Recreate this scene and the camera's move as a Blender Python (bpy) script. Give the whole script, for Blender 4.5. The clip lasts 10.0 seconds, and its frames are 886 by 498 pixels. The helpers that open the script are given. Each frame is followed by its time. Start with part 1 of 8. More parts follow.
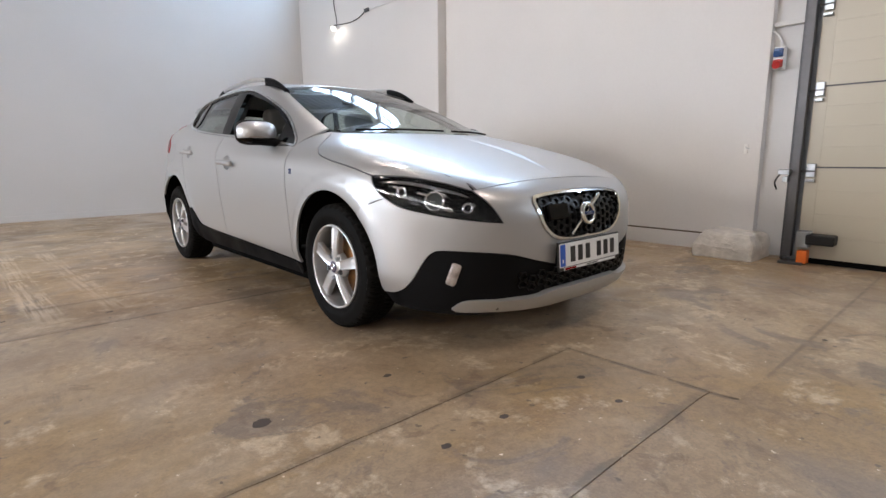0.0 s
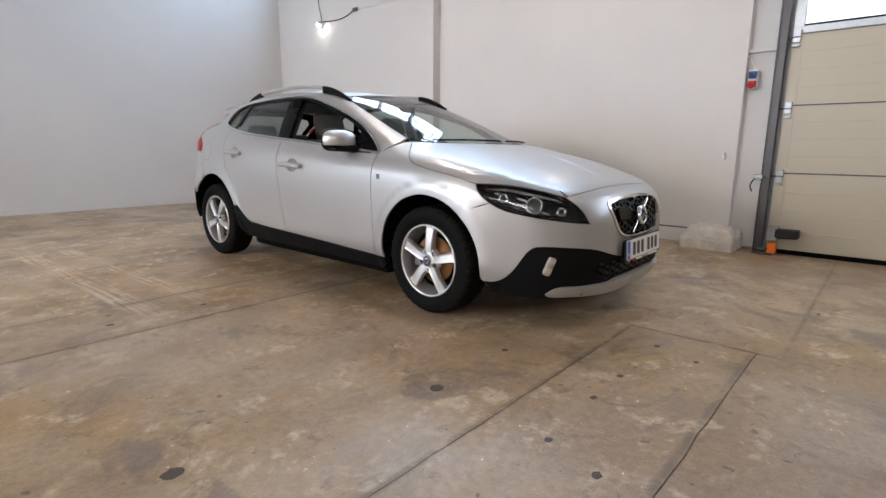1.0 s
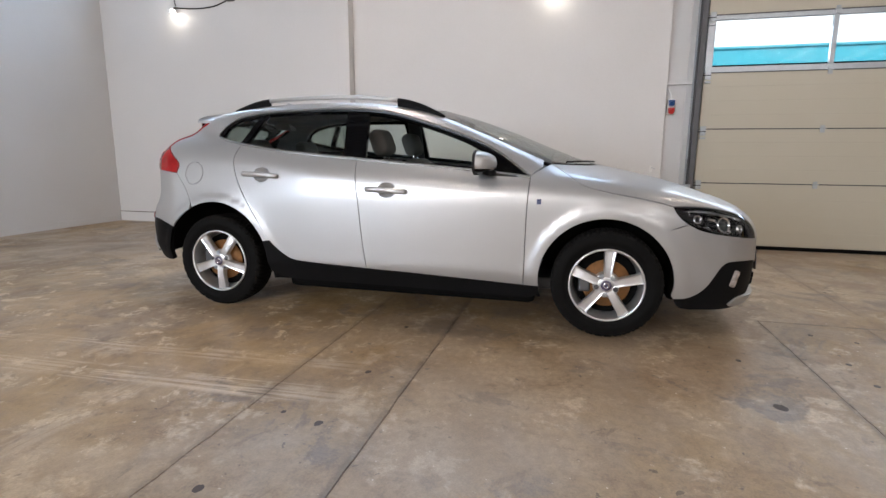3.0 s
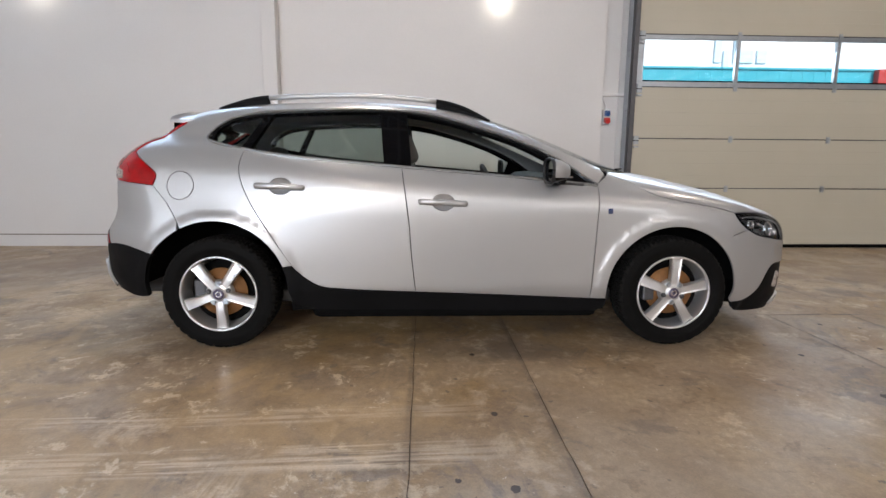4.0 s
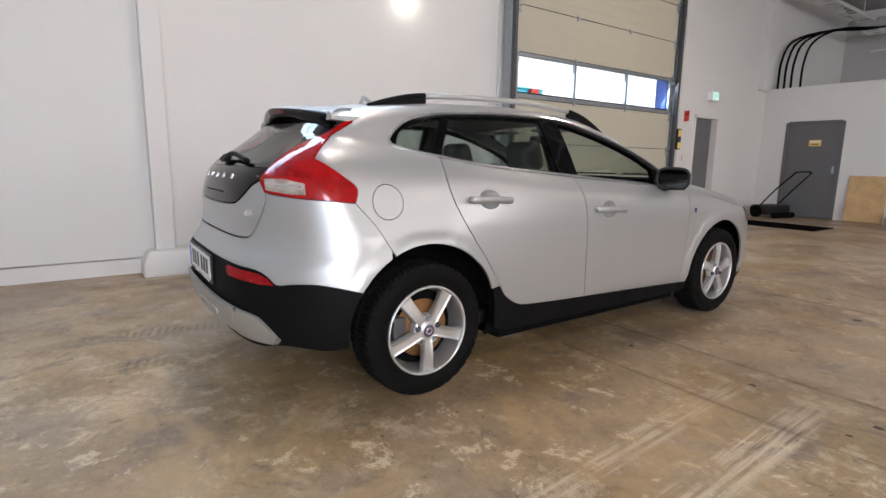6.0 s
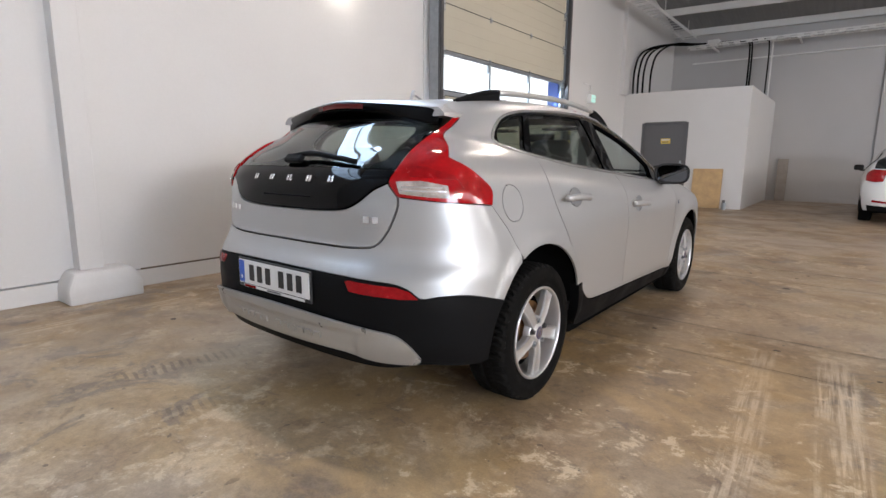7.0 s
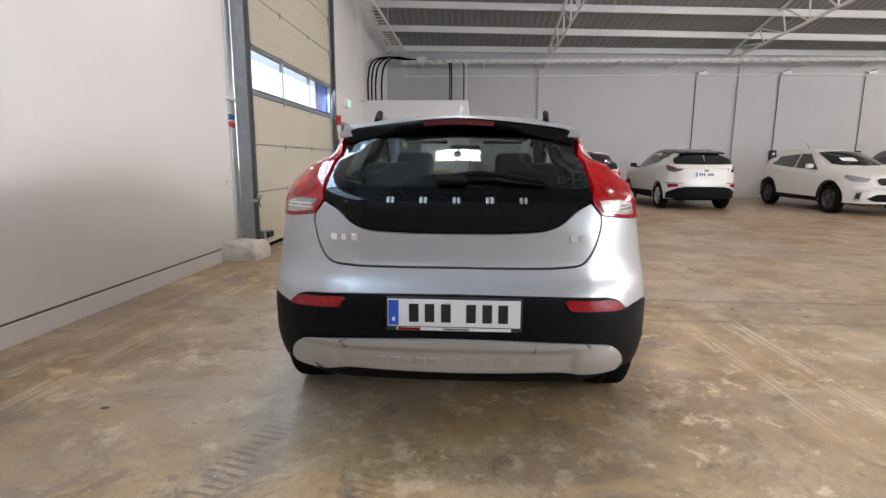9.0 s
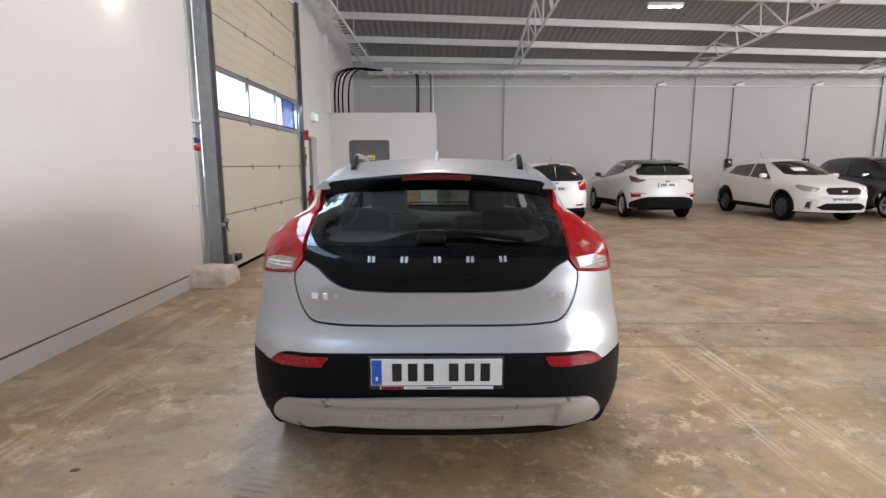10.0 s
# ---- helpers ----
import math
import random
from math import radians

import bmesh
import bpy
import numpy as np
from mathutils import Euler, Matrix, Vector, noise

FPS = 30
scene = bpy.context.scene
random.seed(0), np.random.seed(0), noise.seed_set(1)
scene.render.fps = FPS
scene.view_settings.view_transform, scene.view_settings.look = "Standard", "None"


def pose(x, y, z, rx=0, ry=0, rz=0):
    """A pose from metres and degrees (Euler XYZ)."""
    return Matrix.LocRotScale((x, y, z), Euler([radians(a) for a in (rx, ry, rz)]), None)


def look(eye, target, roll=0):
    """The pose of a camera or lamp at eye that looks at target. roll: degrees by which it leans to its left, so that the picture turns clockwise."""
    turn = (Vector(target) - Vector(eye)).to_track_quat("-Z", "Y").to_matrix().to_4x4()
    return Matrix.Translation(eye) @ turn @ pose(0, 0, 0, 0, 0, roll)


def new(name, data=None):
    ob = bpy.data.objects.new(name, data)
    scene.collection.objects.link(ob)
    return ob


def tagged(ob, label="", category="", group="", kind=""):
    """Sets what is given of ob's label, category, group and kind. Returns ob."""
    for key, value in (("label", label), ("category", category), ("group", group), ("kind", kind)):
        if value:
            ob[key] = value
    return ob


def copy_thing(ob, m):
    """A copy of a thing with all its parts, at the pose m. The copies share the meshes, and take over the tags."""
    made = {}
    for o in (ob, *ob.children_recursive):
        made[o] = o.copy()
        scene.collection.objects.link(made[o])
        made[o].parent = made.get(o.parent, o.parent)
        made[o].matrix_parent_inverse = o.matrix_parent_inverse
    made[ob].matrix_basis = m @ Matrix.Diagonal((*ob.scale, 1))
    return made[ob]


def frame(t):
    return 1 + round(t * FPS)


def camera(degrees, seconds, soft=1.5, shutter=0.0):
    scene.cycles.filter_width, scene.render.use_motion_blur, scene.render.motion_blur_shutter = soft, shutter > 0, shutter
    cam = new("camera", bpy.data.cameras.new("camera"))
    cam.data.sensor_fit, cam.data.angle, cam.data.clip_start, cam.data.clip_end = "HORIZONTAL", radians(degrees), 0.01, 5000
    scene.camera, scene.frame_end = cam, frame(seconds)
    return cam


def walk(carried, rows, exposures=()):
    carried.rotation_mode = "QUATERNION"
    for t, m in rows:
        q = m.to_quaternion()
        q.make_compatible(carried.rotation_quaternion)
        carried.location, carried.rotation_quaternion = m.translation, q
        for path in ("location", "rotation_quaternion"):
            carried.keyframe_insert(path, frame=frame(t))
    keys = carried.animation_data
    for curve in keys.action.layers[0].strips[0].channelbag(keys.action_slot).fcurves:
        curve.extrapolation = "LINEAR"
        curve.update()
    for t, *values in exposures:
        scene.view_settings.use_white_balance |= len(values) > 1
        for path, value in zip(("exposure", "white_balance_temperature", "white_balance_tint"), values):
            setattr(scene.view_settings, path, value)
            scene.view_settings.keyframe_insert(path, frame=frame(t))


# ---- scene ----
cam = camera(81.3, 10.0)
PATH = [
    (0, (-0.035, -0.121, 0.878), (1.287, 1.339, 0.529), -0.5),
    (0.5, (-0.47, -0.16, 0.973), (0.886, 1.264, 0.606), 0.0),
    (1, (-0.913, 0.157, 0.986), (0.571, 1.442, 0.603), 0.4),
    (1.5, (-1.335, 0.65, 1.019), (0.286, 1.757, 0.637), 0.4),
    (2, (-1.668, 1.171, 1.059), (0.073, 2.087, 0.699), 0.3),
    (2.5, (-1.803, 1.811, 1.053), (0.045, 2.494, 0.712), 0.3),
    (2.7, (-1.826, 2.051, 1.074), (0.047, 2.661, 0.726), 0.3),
    (3.8, (-1.647, 3.414, 1.076), (0.324, 3.455, 0.736), 0.5),
    (4, (-1.608, 3.682, 1.075), (0.363, 3.603, 0.746), 0.4),
    (4.5, (-1.44, 4.346, 1.072), (0.501, 3.998, 0.739), 0.6),
    (5, (-1.253, 5.005, 1.116), (0.622, 4.398, 0.778), 0.8),
    (5.5, (-0.973, 5.58, 1.105), (0.791, 4.7, 0.77), 0.8),
    (6, (-0.665, 6.151, 1.128), (0.948, 5.019, 0.79), 0.9),
    (6.2, (-0.519, 6.354, 1.14), (1.022, 5.129, 0.786), 1.0),
    (7.3, (0.532, 7.116, 1.119), (1.593, 5.454, 0.783), 0.3),
    (7.5, (0.743, 7.223, 1.128), (1.676, 5.486, 0.789), 0.4),
    (8, (1.311, 7.449, 1.139), (1.899, 5.567, 0.803), 0.4),
    (8.5, (1.832, 7.573, 1.15), (2.105, 5.621, 0.809), 0.6),
    (9, (2.102, 7.627, 1.195), (2.216, 5.658, 0.859), 0.3),
    (9.5, (2.12, 7.641, 1.198), (2.169, 5.67, 0.863), 0.0),
    (10, (2.154, 7.619, 1.418), (2.145, 5.645, 1.096), -0.1),
]
walk(cam, [(t, look(eye, target, roll)) for t, eye, target, roll in PATH],
     [(0.0, 0.56), (2.5, 0.33), (4.5, 0.36), (6.0, 0.52), (7.5, 0.71), (10.0, 0.80)])

# ---- world and light ----
world = bpy.data.worlds.new("world")
scene.world = world
world.use_nodes = True
_wn = world.node_tree
_sky = _wn.nodes.new("ShaderNodeTexSky")
_sky.sky_type, _sky.sun_disc, _sky.sun_elevation, _sky.sun_rotation = "NISHITA", False, radians(33), radians(-108)
_haze = _wn.nodes.new("ShaderNodeMix")
_haze.data_type = "RGBA"
_haze.inputs["Factor"].default_value = 0.6
_haze.inputs["B"].default_value = (8.0, 8.3, 9.0, 1)
_wn.links.new(_sky.outputs[0], _haze.inputs["A"])
_wn.links.new(_haze.outputs["Result"], _wn.nodes["Background"].inputs[0])
_wn.nodes["Background"].inputs[1].default_value = 0.12
scene.view_settings.exposure = 0.55


def area_lamp(name, place, target, w, h, watts, colour):
    d = bpy.data.lights.new(name, "AREA")
    d.shape, d.size, d.size_y, d.energy, d.color = "RECTANGLE", w, h, watts, colour
    ob = new(name, d)
    ob.matrix_world = look(place, target)
    return ob


SUN = bpy.data.lights.new("sun", "SUN")
SUN.energy, SUN.angle, SUN.color = 4.0, radians(8), (1.0, 0.96, 0.9)
_s = new("sun", SUN)
_s.matrix_world = look((-60, -20, 42), (0, 0, 0))

# rows of luminaires under the roof, with their light; five unseen ones are added
LED_W, LED_COLOUR = 42, (1.0, 0.85, 0.755)
LED_SPOTS = [(2.3, 4.35), (2.3, -1.1), (-3.7, 4.35), (-3.7, -1.1), (-3.7, -6.6), (-9.7, 4.35), (-9.7, -1.1)]
LED_Z = 5.5
for _x, _y in LED_SPOTS:
    area_lamp("luminaire_light", (_x, _y, LED_Z - 0.09), (_x, _y, 0), 0.6, 0.06, LED_W, LED_COLOUR)
# sky light in the openings, known and added
area_lamp("west_window_light", (-16.9, 6.9, 4.75), (0, 4.6, 1.6), 5.2, 1.1, 760, (1.0, 0.92, 0.88))
# made-up long strip that fills the north and east walls with light
area_lamp("west_fill_light", (-16.9, -2.6, 4.75), (0, 0.5, 1.6), 13.2, 0.9, 360, (1.0, 0.935, 0.92))
# unseen source added on the north side to brighten the car's rear
area_lamp("north_fill_light", (-8.0, 9.5, 2.3), (-1.0, 3.0, 1.2), 6.6, 2.2, 700, (0.72, 0.83, 1.0))
area_lamp("door_window_light", (5.02, -1.05, 2.4), (2.0, -1.05, 0.6), 3.7, 0.5, 32, (0.72, 0.84, 1.0))
for _y, _z in ((8.2, 3.1), (2.74, 3.05)):
    _d = bpy.data.lights.new("wall_lamp_light", "POINT")
    _d.energy, _d.shadow_soft_size, _d.color = 1.2, 0.03, (1.0, 0.92, 0.8)
    new("wall_lamp_light", _d).location = (4.91, _y, _z - 0.02)

# ---- materials ----
def nodes_of(name):
    m = bpy.data.materials.new(name)
    m.use_nodes = True
    return m, m.node_tree.nodes, m.node_tree.links, m.node_tree.nodes["Principled BSDF"]


def add(nt, kind, **vals):
    n = nt.new(kind)
    for k, v in vals.items():
        n.inputs[k].default_value = v
    return n


def surface(name, colour, rough=0.5, metal=0.0, vary=0.12, scale=6.0, fine=80.0, bump=0.15, depth=0.002, coat=0.0, spec=0.5, rough_vary=0.1, object_vary=0.0, coat_rough=0.04):
    """A painted, plastic, metal or plain mineral surface with variation at two scales and fine relief."""
    m, nt, ln, bs = nodes_of(name)
    co = add(nt, "ShaderNodeTexCoord")
    a = add(nt, "ShaderNodeTexNoise", Scale=scale, Detail=5.0)
    b = add(nt, "ShaderNodeTexNoise", Scale=fine, Detail=3.0)
    for n in (a, b):
        ln.new(co.outputs["Object"], n.inputs["Vector"])
    mix = nt.new("ShaderNodeMath")
    mix.operation = "MULTIPLY_ADD"
    ln.new(b.outputs["Fac"], mix.inputs[0])
    mix.inputs[1].default_value = 0.35
    ln.new(a.outputs["Fac"], mix.inputs[2])
    ramp = nt.new("ShaderNodeMapRange")
    ln.new(mix.outputs[0], ramp.inputs["Value"])
    ramp.inputs["From Min"].default_value, ramp.inputs["From Max"].default_value = 0.4, 0.95
    ramp.inputs["To Min"].default_value, ramp.inputs["To Max"].default_value = 1.0 - vary, 1.0 + vary
    tint = nt.new("ShaderNodeMix")
    tint.data_type, tint.blend_type = "RGBA", "MULTIPLY"
    tint.inputs["Factor"].default_value = 1.0
    tint.inputs["A"].default_value = (*colour, 1)
    value = ramp.outputs[0]
    if object_vary:
        info = nt.new("ShaderNodeObjectInfo")
        r2 = nt.new("ShaderNodeMapRange")
        ln.new(info.outputs["Random"], r2.inputs["Value"])
        r2.inputs["To Min"].default_value, r2.inputs["To Max"].default_value = 1 - object_vary, 1 + object_vary
        mul = nt.new("ShaderNodeMath")
        mul.operation = "MULTIPLY"
        ln.new(value, mul.inputs[0])
        ln.new(r2.outputs[0], mul.inputs[1])
        value = mul.outputs[0]
    ln.new(value, tint.inputs["B"])
    ln.new(tint.outputs["Result"], bs.inputs["Base Color"])
    rr = nt.new("ShaderNodeMapRange")
    ln.new(a.outputs["Fac"], rr.inputs["Value"])
    rr.inputs["From Min"].default_value, rr.inputs["From Max"].default_value = 0.3, 0.7
    rr.inputs["To Min"].default_value, rr.inputs["To Max"].default_value = max(0.02, rough - rough_vary), min(1, rough + rough_vary)
    ln.new(rr.outputs[0], bs.inputs["Roughness"])
    bs.inputs["Metallic"].default_value = metal
    bs.inputs["Specular IOR Level"].default_value = spec
    bs.inputs["Coat Weight"].default_value = coat
    bs.inputs["Coat Roughness"].default_value = coat_rough
    if bump:
        bp = add(nt, "ShaderNodeBump", Strength=bump, Distance=depth)
        ln.new(b.outputs["Fac"], bp.inputs["Height"])
        ln.new(bp.outputs[0], bs.inputs["Normal"])
    return m


def concrete_floor():
    """Worn brownish concrete: broad stains, ochre patches, pale scuffs, dark spots, and a patchy sheen."""
    m, nt, ln, bs = nodes_of("floor_concrete")
    geo = add(nt, "ShaderNodeNewGeometry")

    def noise_tex(scale, detail, rough=0.55, warp=0.0, stretch=None):
        n = add(nt, "ShaderNodeTexNoise", Scale=scale, Detail=detail, Roughness=rough, Distortion=warp)
        src = geo.outputs["Position"]
        if stretch:
            mp = nt.new("ShaderNodeMapping")
            mp.inputs["Scale"].default_value = stretch
            ln.new(src, mp.inputs["Vector"])
            src = mp.outputs[0]
        ln.new(src, n.inputs["Vector"])
        return n.outputs["Fac"]

    def ramp(src, lo, hi, a=0.0, b=1.0):
        r = nt.new("ShaderNodeMapRange")
        r.interpolation_type = "SMOOTHSTEP"
        ln.new(src, r.inputs["Value"])
        r.inputs["From Min"].default_value, r.inputs["From Max"].default_value = lo, hi
        r.inputs["To Min"].default_value, r.inputs["To Max"].default_value = a, b
        return r.outputs[0]

    def blend(a, b, fac, kind="MIX"):
        x = nt.new("ShaderNodeMix")
        x.data_type, x.blend_type = "RGBA", kind
        for sock, val in (("A", a), ("B", b), ("Factor", fac)):
            if isinstance(val, (tuple, float)):
                x.inputs[sock].default_value = val
            else:
                ln.new(val, x.inputs[sock])
        return x.outputs["Result"]

    def times(a, b):
        x = nt.new("ShaderNodeMath")
        x.operation = "MULTIPLY"
        for i, v in enumerate((a, b)):
            if isinstance(v, float):
                x.inputs[i].default_value = v
            else:
                ln.new(v, x.inputs[i])
        return x.outputs[0]

    def band(x0, y0, x1, y1, w, soft=0.25):
        """A strip from one place to another, fading at its ends."""
        mp = nt.new("ShaderNodeMapping")
        mp.vector_type = "TEXTURE"
        mp.inputs["Location"].default_value = ((x0 + x1) / 2, (y0 + y1) / 2, 0)
        mp.inputs["Rotation"].default_value = (0, 0, math.atan2(y1 - y0, x1 - x0))
        ln.new(geo.outputs["Position"], mp.inputs["Vector"])
        sep = nt.new("ShaderNodeSeparateXYZ")
        ln.new(mp.outputs[0], sep.inputs[0])
        half = math.hypot(x1 - x0, y1 - y0) / 2
        out = []
        for axis, h, sft in (("X", half, 0.5), ("Y", w / 2, w * soft)):
            ab = nt.new("ShaderNodeMath")
            ab.operation = "ABSOLUTE"
            ln.new(sep.outputs[axis], ab.inputs[0])
            out.append(ramp(ab.outputs[0], h - sft / 2, h + sft / 2, 1.0, 0.0))
        return times(out[0], out[1]), mp.outputs[0]

    broad = noise_tex(0.5, 4, 0.6, 0.6)
    mid = noise_tex(1.7, 7, 0.66, 0.5)
    small = noise_tex(6.5, 7, 0.68, 0.3)
    grain = noise_tex(110, 3)
    sep_y = nt.new("ShaderNodeSeparateXYZ")
    ln.new(geo.outputs["Position"], sep_y.inputs[0])
    bay = ramp(sep_y.outputs["Y"], -4.0, 0.5, 0.35, 1.0)   # the bay by the door is the dirtier end
    streak = noise_tex(1.1, 5, 0.6, 0.3, (0.35, 2.2, 1))
    col = blend((0.200, 0.148, 0.092, 1), (0.315, 0.255, 0.180, 1), ramp(broad, 0.34, 0.64))
    col = blend(col, (0.235, 0.160, 0.068, 1), times(ramp(noise_tex(0.8, 5, 0.62, 0.5), 0.44, 0.64), 0.85))
    col = blend(col, (0.165, 0.118, 0.080, 1), times(ramp(mid, 0.48, 0.66), 0.55))
    col = blend(col, (0.40, 0.335, 0.255, 1), times(ramp(small, 0.52, 0.64), ramp(streak, 0.46, 0.62, 0.0, 0.75)))
    col = blend(col, (0.45, 0.385, 0.29, 1), times(ramp(noise_tex(2.4, 9, 0.74, 0.3), 0.545, 0.62), times(bay, 0.6)))
    col = blend(col, (0.115, 0.098, 0.086, 1), times(ramp(noise_tex(2.1, 8, 0.66, 0.9), 0.555, 0.63), times(bay, 0.68)))
    col = blend(col, (0.13, 0.092, 0.060, 1), times(ramp(noise_tex(5.2, 7, 0.66, 0.8), 0.585, 0.66), times(bay, 0.6)))
    col = blend(col, (0.065, 0.052, 0.042, 1), times(ramp(noise_tex(15, 3, 0.5, 0.3), 0.69, 0.72), 0.75))
    col = blend(col, (0.66, 0.60, 0.51, 1), times(ramp(noise_tex(36, 3), 0.68, 0.72), ramp(small, 0.46, 0.6, 0.0, 0.9)))
    col = blend(col, blend((0.88, 0.88, 0.88, 1), (1.14, 1.13, 1.12, 1), ramp(noise_tex(26, 6, 0.75, 0.4), 0.36, 0.64)), 1.0, "MULTIPLY")
    # pale scraped tracks and worn strips
    for x0, y0, x1, y1, w, k in ((0.52, 3.55, 0.37, 6.4, 0.13, 0.85), (0.19, 3.45, 0.06, 6.4, 0.17, 0.9), (4.36, 6.2, 4.30, 2.6, 0.16, 0.5), (4.72, 6.2, 4.66, 2.2, 0.10, 0.5), (-2.6, 4.6, 0.2, 4.35, 0.16, 0.4)):
        mask, along = band(x0, y0, x1, y1, w)
        ridge = add(nt, "ShaderNodeTexNoise", Scale=1.0, Detail=6.0, Roughness=0.6)
        mp = nt.new("ShaderNodeMapping")
        mp.inputs["Scale"].default_value = (1.6, 42.0, 1.0)
        ln.new(along, mp.inputs["Vector"])
        ln.new(mp.outputs[0], ridge.inputs["Vector"])
        worn = times(ramp(ridge.outputs["Fac"], 0.40, 0.58), ramp(noise_tex(4.0, 6, 0.65, 0.3), 0.38, 0.52))
        col = blend(col, (0.50, 0.435, 0.345, 1), times(times(mask, worn), k))
    # grey, less stained reaches
    col = blend(col, (0.235, 0.200, 0.166, 1), times(ramp(noise_tex(0.42, 4, 0.6, 0.9), 0.46, 0.62), 0.5))
    col = blend(col, (0.135, 0.108, 0.086, 1), times(ramp(noise_tex(1.05, 6, 0.62, 0.6), 0.56, 0.66), 0.55))
    # ochre, scuffed reach beside and behind the parked car
    mask, along = band(0.9, 3.6, 0.9, 7.6, 2.6, 0.9)
    worn = times(mask, ramp(noise_tex(1.5, 8, 0.68, 0.8), 0.43, 0.60))
    col = blend(col, (0.390, 0.285, 0.150, 1), times(worn, 0.55))
    col = blend(col, (0.56, 0.49, 0.37, 1), times(times(mask, ramp(noise_tex(4.2, 9, 0.74, 0.3), 0.56, 0.62)), 0.75))
    # each slab was cast apart
    info = nt.new("ShaderNodeObjectInfo")
    cast = nt.new("ShaderNodeMix")
    cast.data_type = "RGBA"
    cast.inputs["A"].default_value, cast.inputs["B"].default_value = (0.90, 0.89, 0.88, 1), (1.10, 1.10, 1.10, 1)
    ln.new(info.outputs["Random"], cast.inputs["Factor"])
    col = blend(col, cast.outputs["Result"], 1.0, "MULTIPLY")
    # dirt packed along the joints
    for x0, y0, x1, y1, w, k in ((-2.6, 3.74, 1.9, 3.74, 0.030, 0.32), (-2.6, 3.14, 1.9, 3.14, 0.032, 0.5), (-9.0, 1.185, 1.92, 1.185, 0.030, 0.55), (-9.0, 0.575, 1.92, 0.575, 0.032, 0.55), (1.925, 0.40, 1.925, 1.20, 0.026, 0.7), (1.9, 0.45, 5.0, 0.45, 0.018, 0.45)):
        mask, along = band(x0, y0, x1, y1, w, 0.8)
        col = blend(col, (0.060, 0.047, 0.038, 1), times(times(mask, ramp(noise_tex(5.5, 5, 0.65, 0.4), 0.34, 0.50)), k))
        mask, along = band(x0, y0, x1, y1, w * 5, 0.9)
        col = blend(col, (0.110, 0.088, 0.070, 1), times(times(mask, ramp(noise_tex(2.2, 6, 0.65, 0.5), 0.45, 0.62)), 0.35))
    # dark tyre prints
    for x0, y0, x1, y1, w in ((3.14, 6.25, 2.97, 5.5, 0.15), (2.52, 6.15, 2.46, 5.85, 0.12)):
        mask, along = band(x0, y0, x1, y1, w, 0.1)
        wave = add(nt, "ShaderNodeTexWave", Scale=7.0, Distortion=2.0, Detail=2.0)
        ln.new(along, wave.inputs["Vector"])
        col = blend(col, (0.075, 0.058, 0.044, 1), times(times(mask, ramp(wave.outputs["Fac"], 0.55, 0.75)), ramp(noise_tex(3.0, 4, 0.6, 0.0), 0.42, 0.55, 0.0, 0.6)))
    col = blend(col, blend((0.90, 0.865, 0.83, 1), (1.66, 1.535, 1.42, 1), grain), 0.8, "MULTIPLY")
    ln.new(col, bs.inputs["Base Color"])
    ln.new(ramp(mid, 0.35, 0.65, 0.30, 0.48), bs.inputs["Roughness"])
    bs.inputs["Specular IOR Level"].default_value = 0.42
    h = nt.new("ShaderNodeMath")
    h.operation = "MULTIPLY_ADD"
    ln.new(grain, h.inputs[0])
    h.inputs[1].default_value = 0.35
    ln.new(small, h.inputs[2])
    bp = add(nt, "ShaderNodeBump", Strength=0.22, Distance=0.006)
    ln.new(h.outputs[0], bp.inputs["Height"])
    ln.new(bp.outputs[0], bs.inputs["Normal"])
    return m


def glass(name, tint=(0.9, 0.95, 0.93), rough=0.0):
    """Thin sheet glass: clear or tinted with a Fresnel mirror on it."""
    m, nt, ln, bs = nodes_of(name)
    nt.remove(bs)
    tr = add(nt, "ShaderNodeBsdfTransparent", Color=(*tint, 1))
    gl = add(nt, "ShaderNodeBsdfGlossy", Roughness=rough)
    lw = add(nt, "ShaderNodeLayerWeight", Blend=0.5)
    pw = nt.new("ShaderNodeMath")
    pw.operation = "POWER"
    ln.new(lw.outputs["Facing"], pw.inputs[0])
    pw.inputs[1].default_value = 4.0
    fr = nt.new("ShaderNodeMath")
    fr.operation = "MULTIPLY_ADD"
    fr.inputs[1].default_value, fr.inputs[2].default_value = 0.85, 0.055
    ln.new(pw.outputs[0], fr.inputs[0])
    mx = nt.new("ShaderNodeMixShader")
    ln.new(fr.outputs[0], mx.inputs[0])
    ln.new(tr.outputs[0], mx.inputs[1])
    ln.new(gl.outputs[0], mx.inputs[2])
    ln.new(mx.outputs[0], nt["Material Output"].inputs[0])
    return m


def glow(name, colour, strength):
    m, nt, ln, bs = nodes_of(name)
    bs.inputs["Base Color"].default_value = (0.8, 0.8, 0.8, 1)
    bs.inputs["Emission Color"].default_value = (*colour, 1)
    bs.inputs["Emission Strength"].default_value = strength
    return m


WALL = surface("wall_paint", (0.62, 0.607, 0.595), 0.55, vary=0.04, scale=0.9, fine=45, bump=0.10, depth=0.003)
# Darker wall paint: the far end's dimmer light is put into the colour.
WALL_BACK_DIM = surface("back_wall_paint_dimmed", (0.44, 0.43, 0.425), 0.6, vary=0.05, scale=0.7, fine=50, bump=0.08)
FLOOR = concrete_floor()
JOINT = surface("joint_dirt", (0.11, 0.088, 0.066), 0.9, vary=0.3, scale=3)
ROUGH_CONCRETE = surface("painted_rough_concrete", (0.56, 0.525, 0.475), 0.8, vary=0.22, scale=9, fine=30, bump=0.5, depth=0.012)
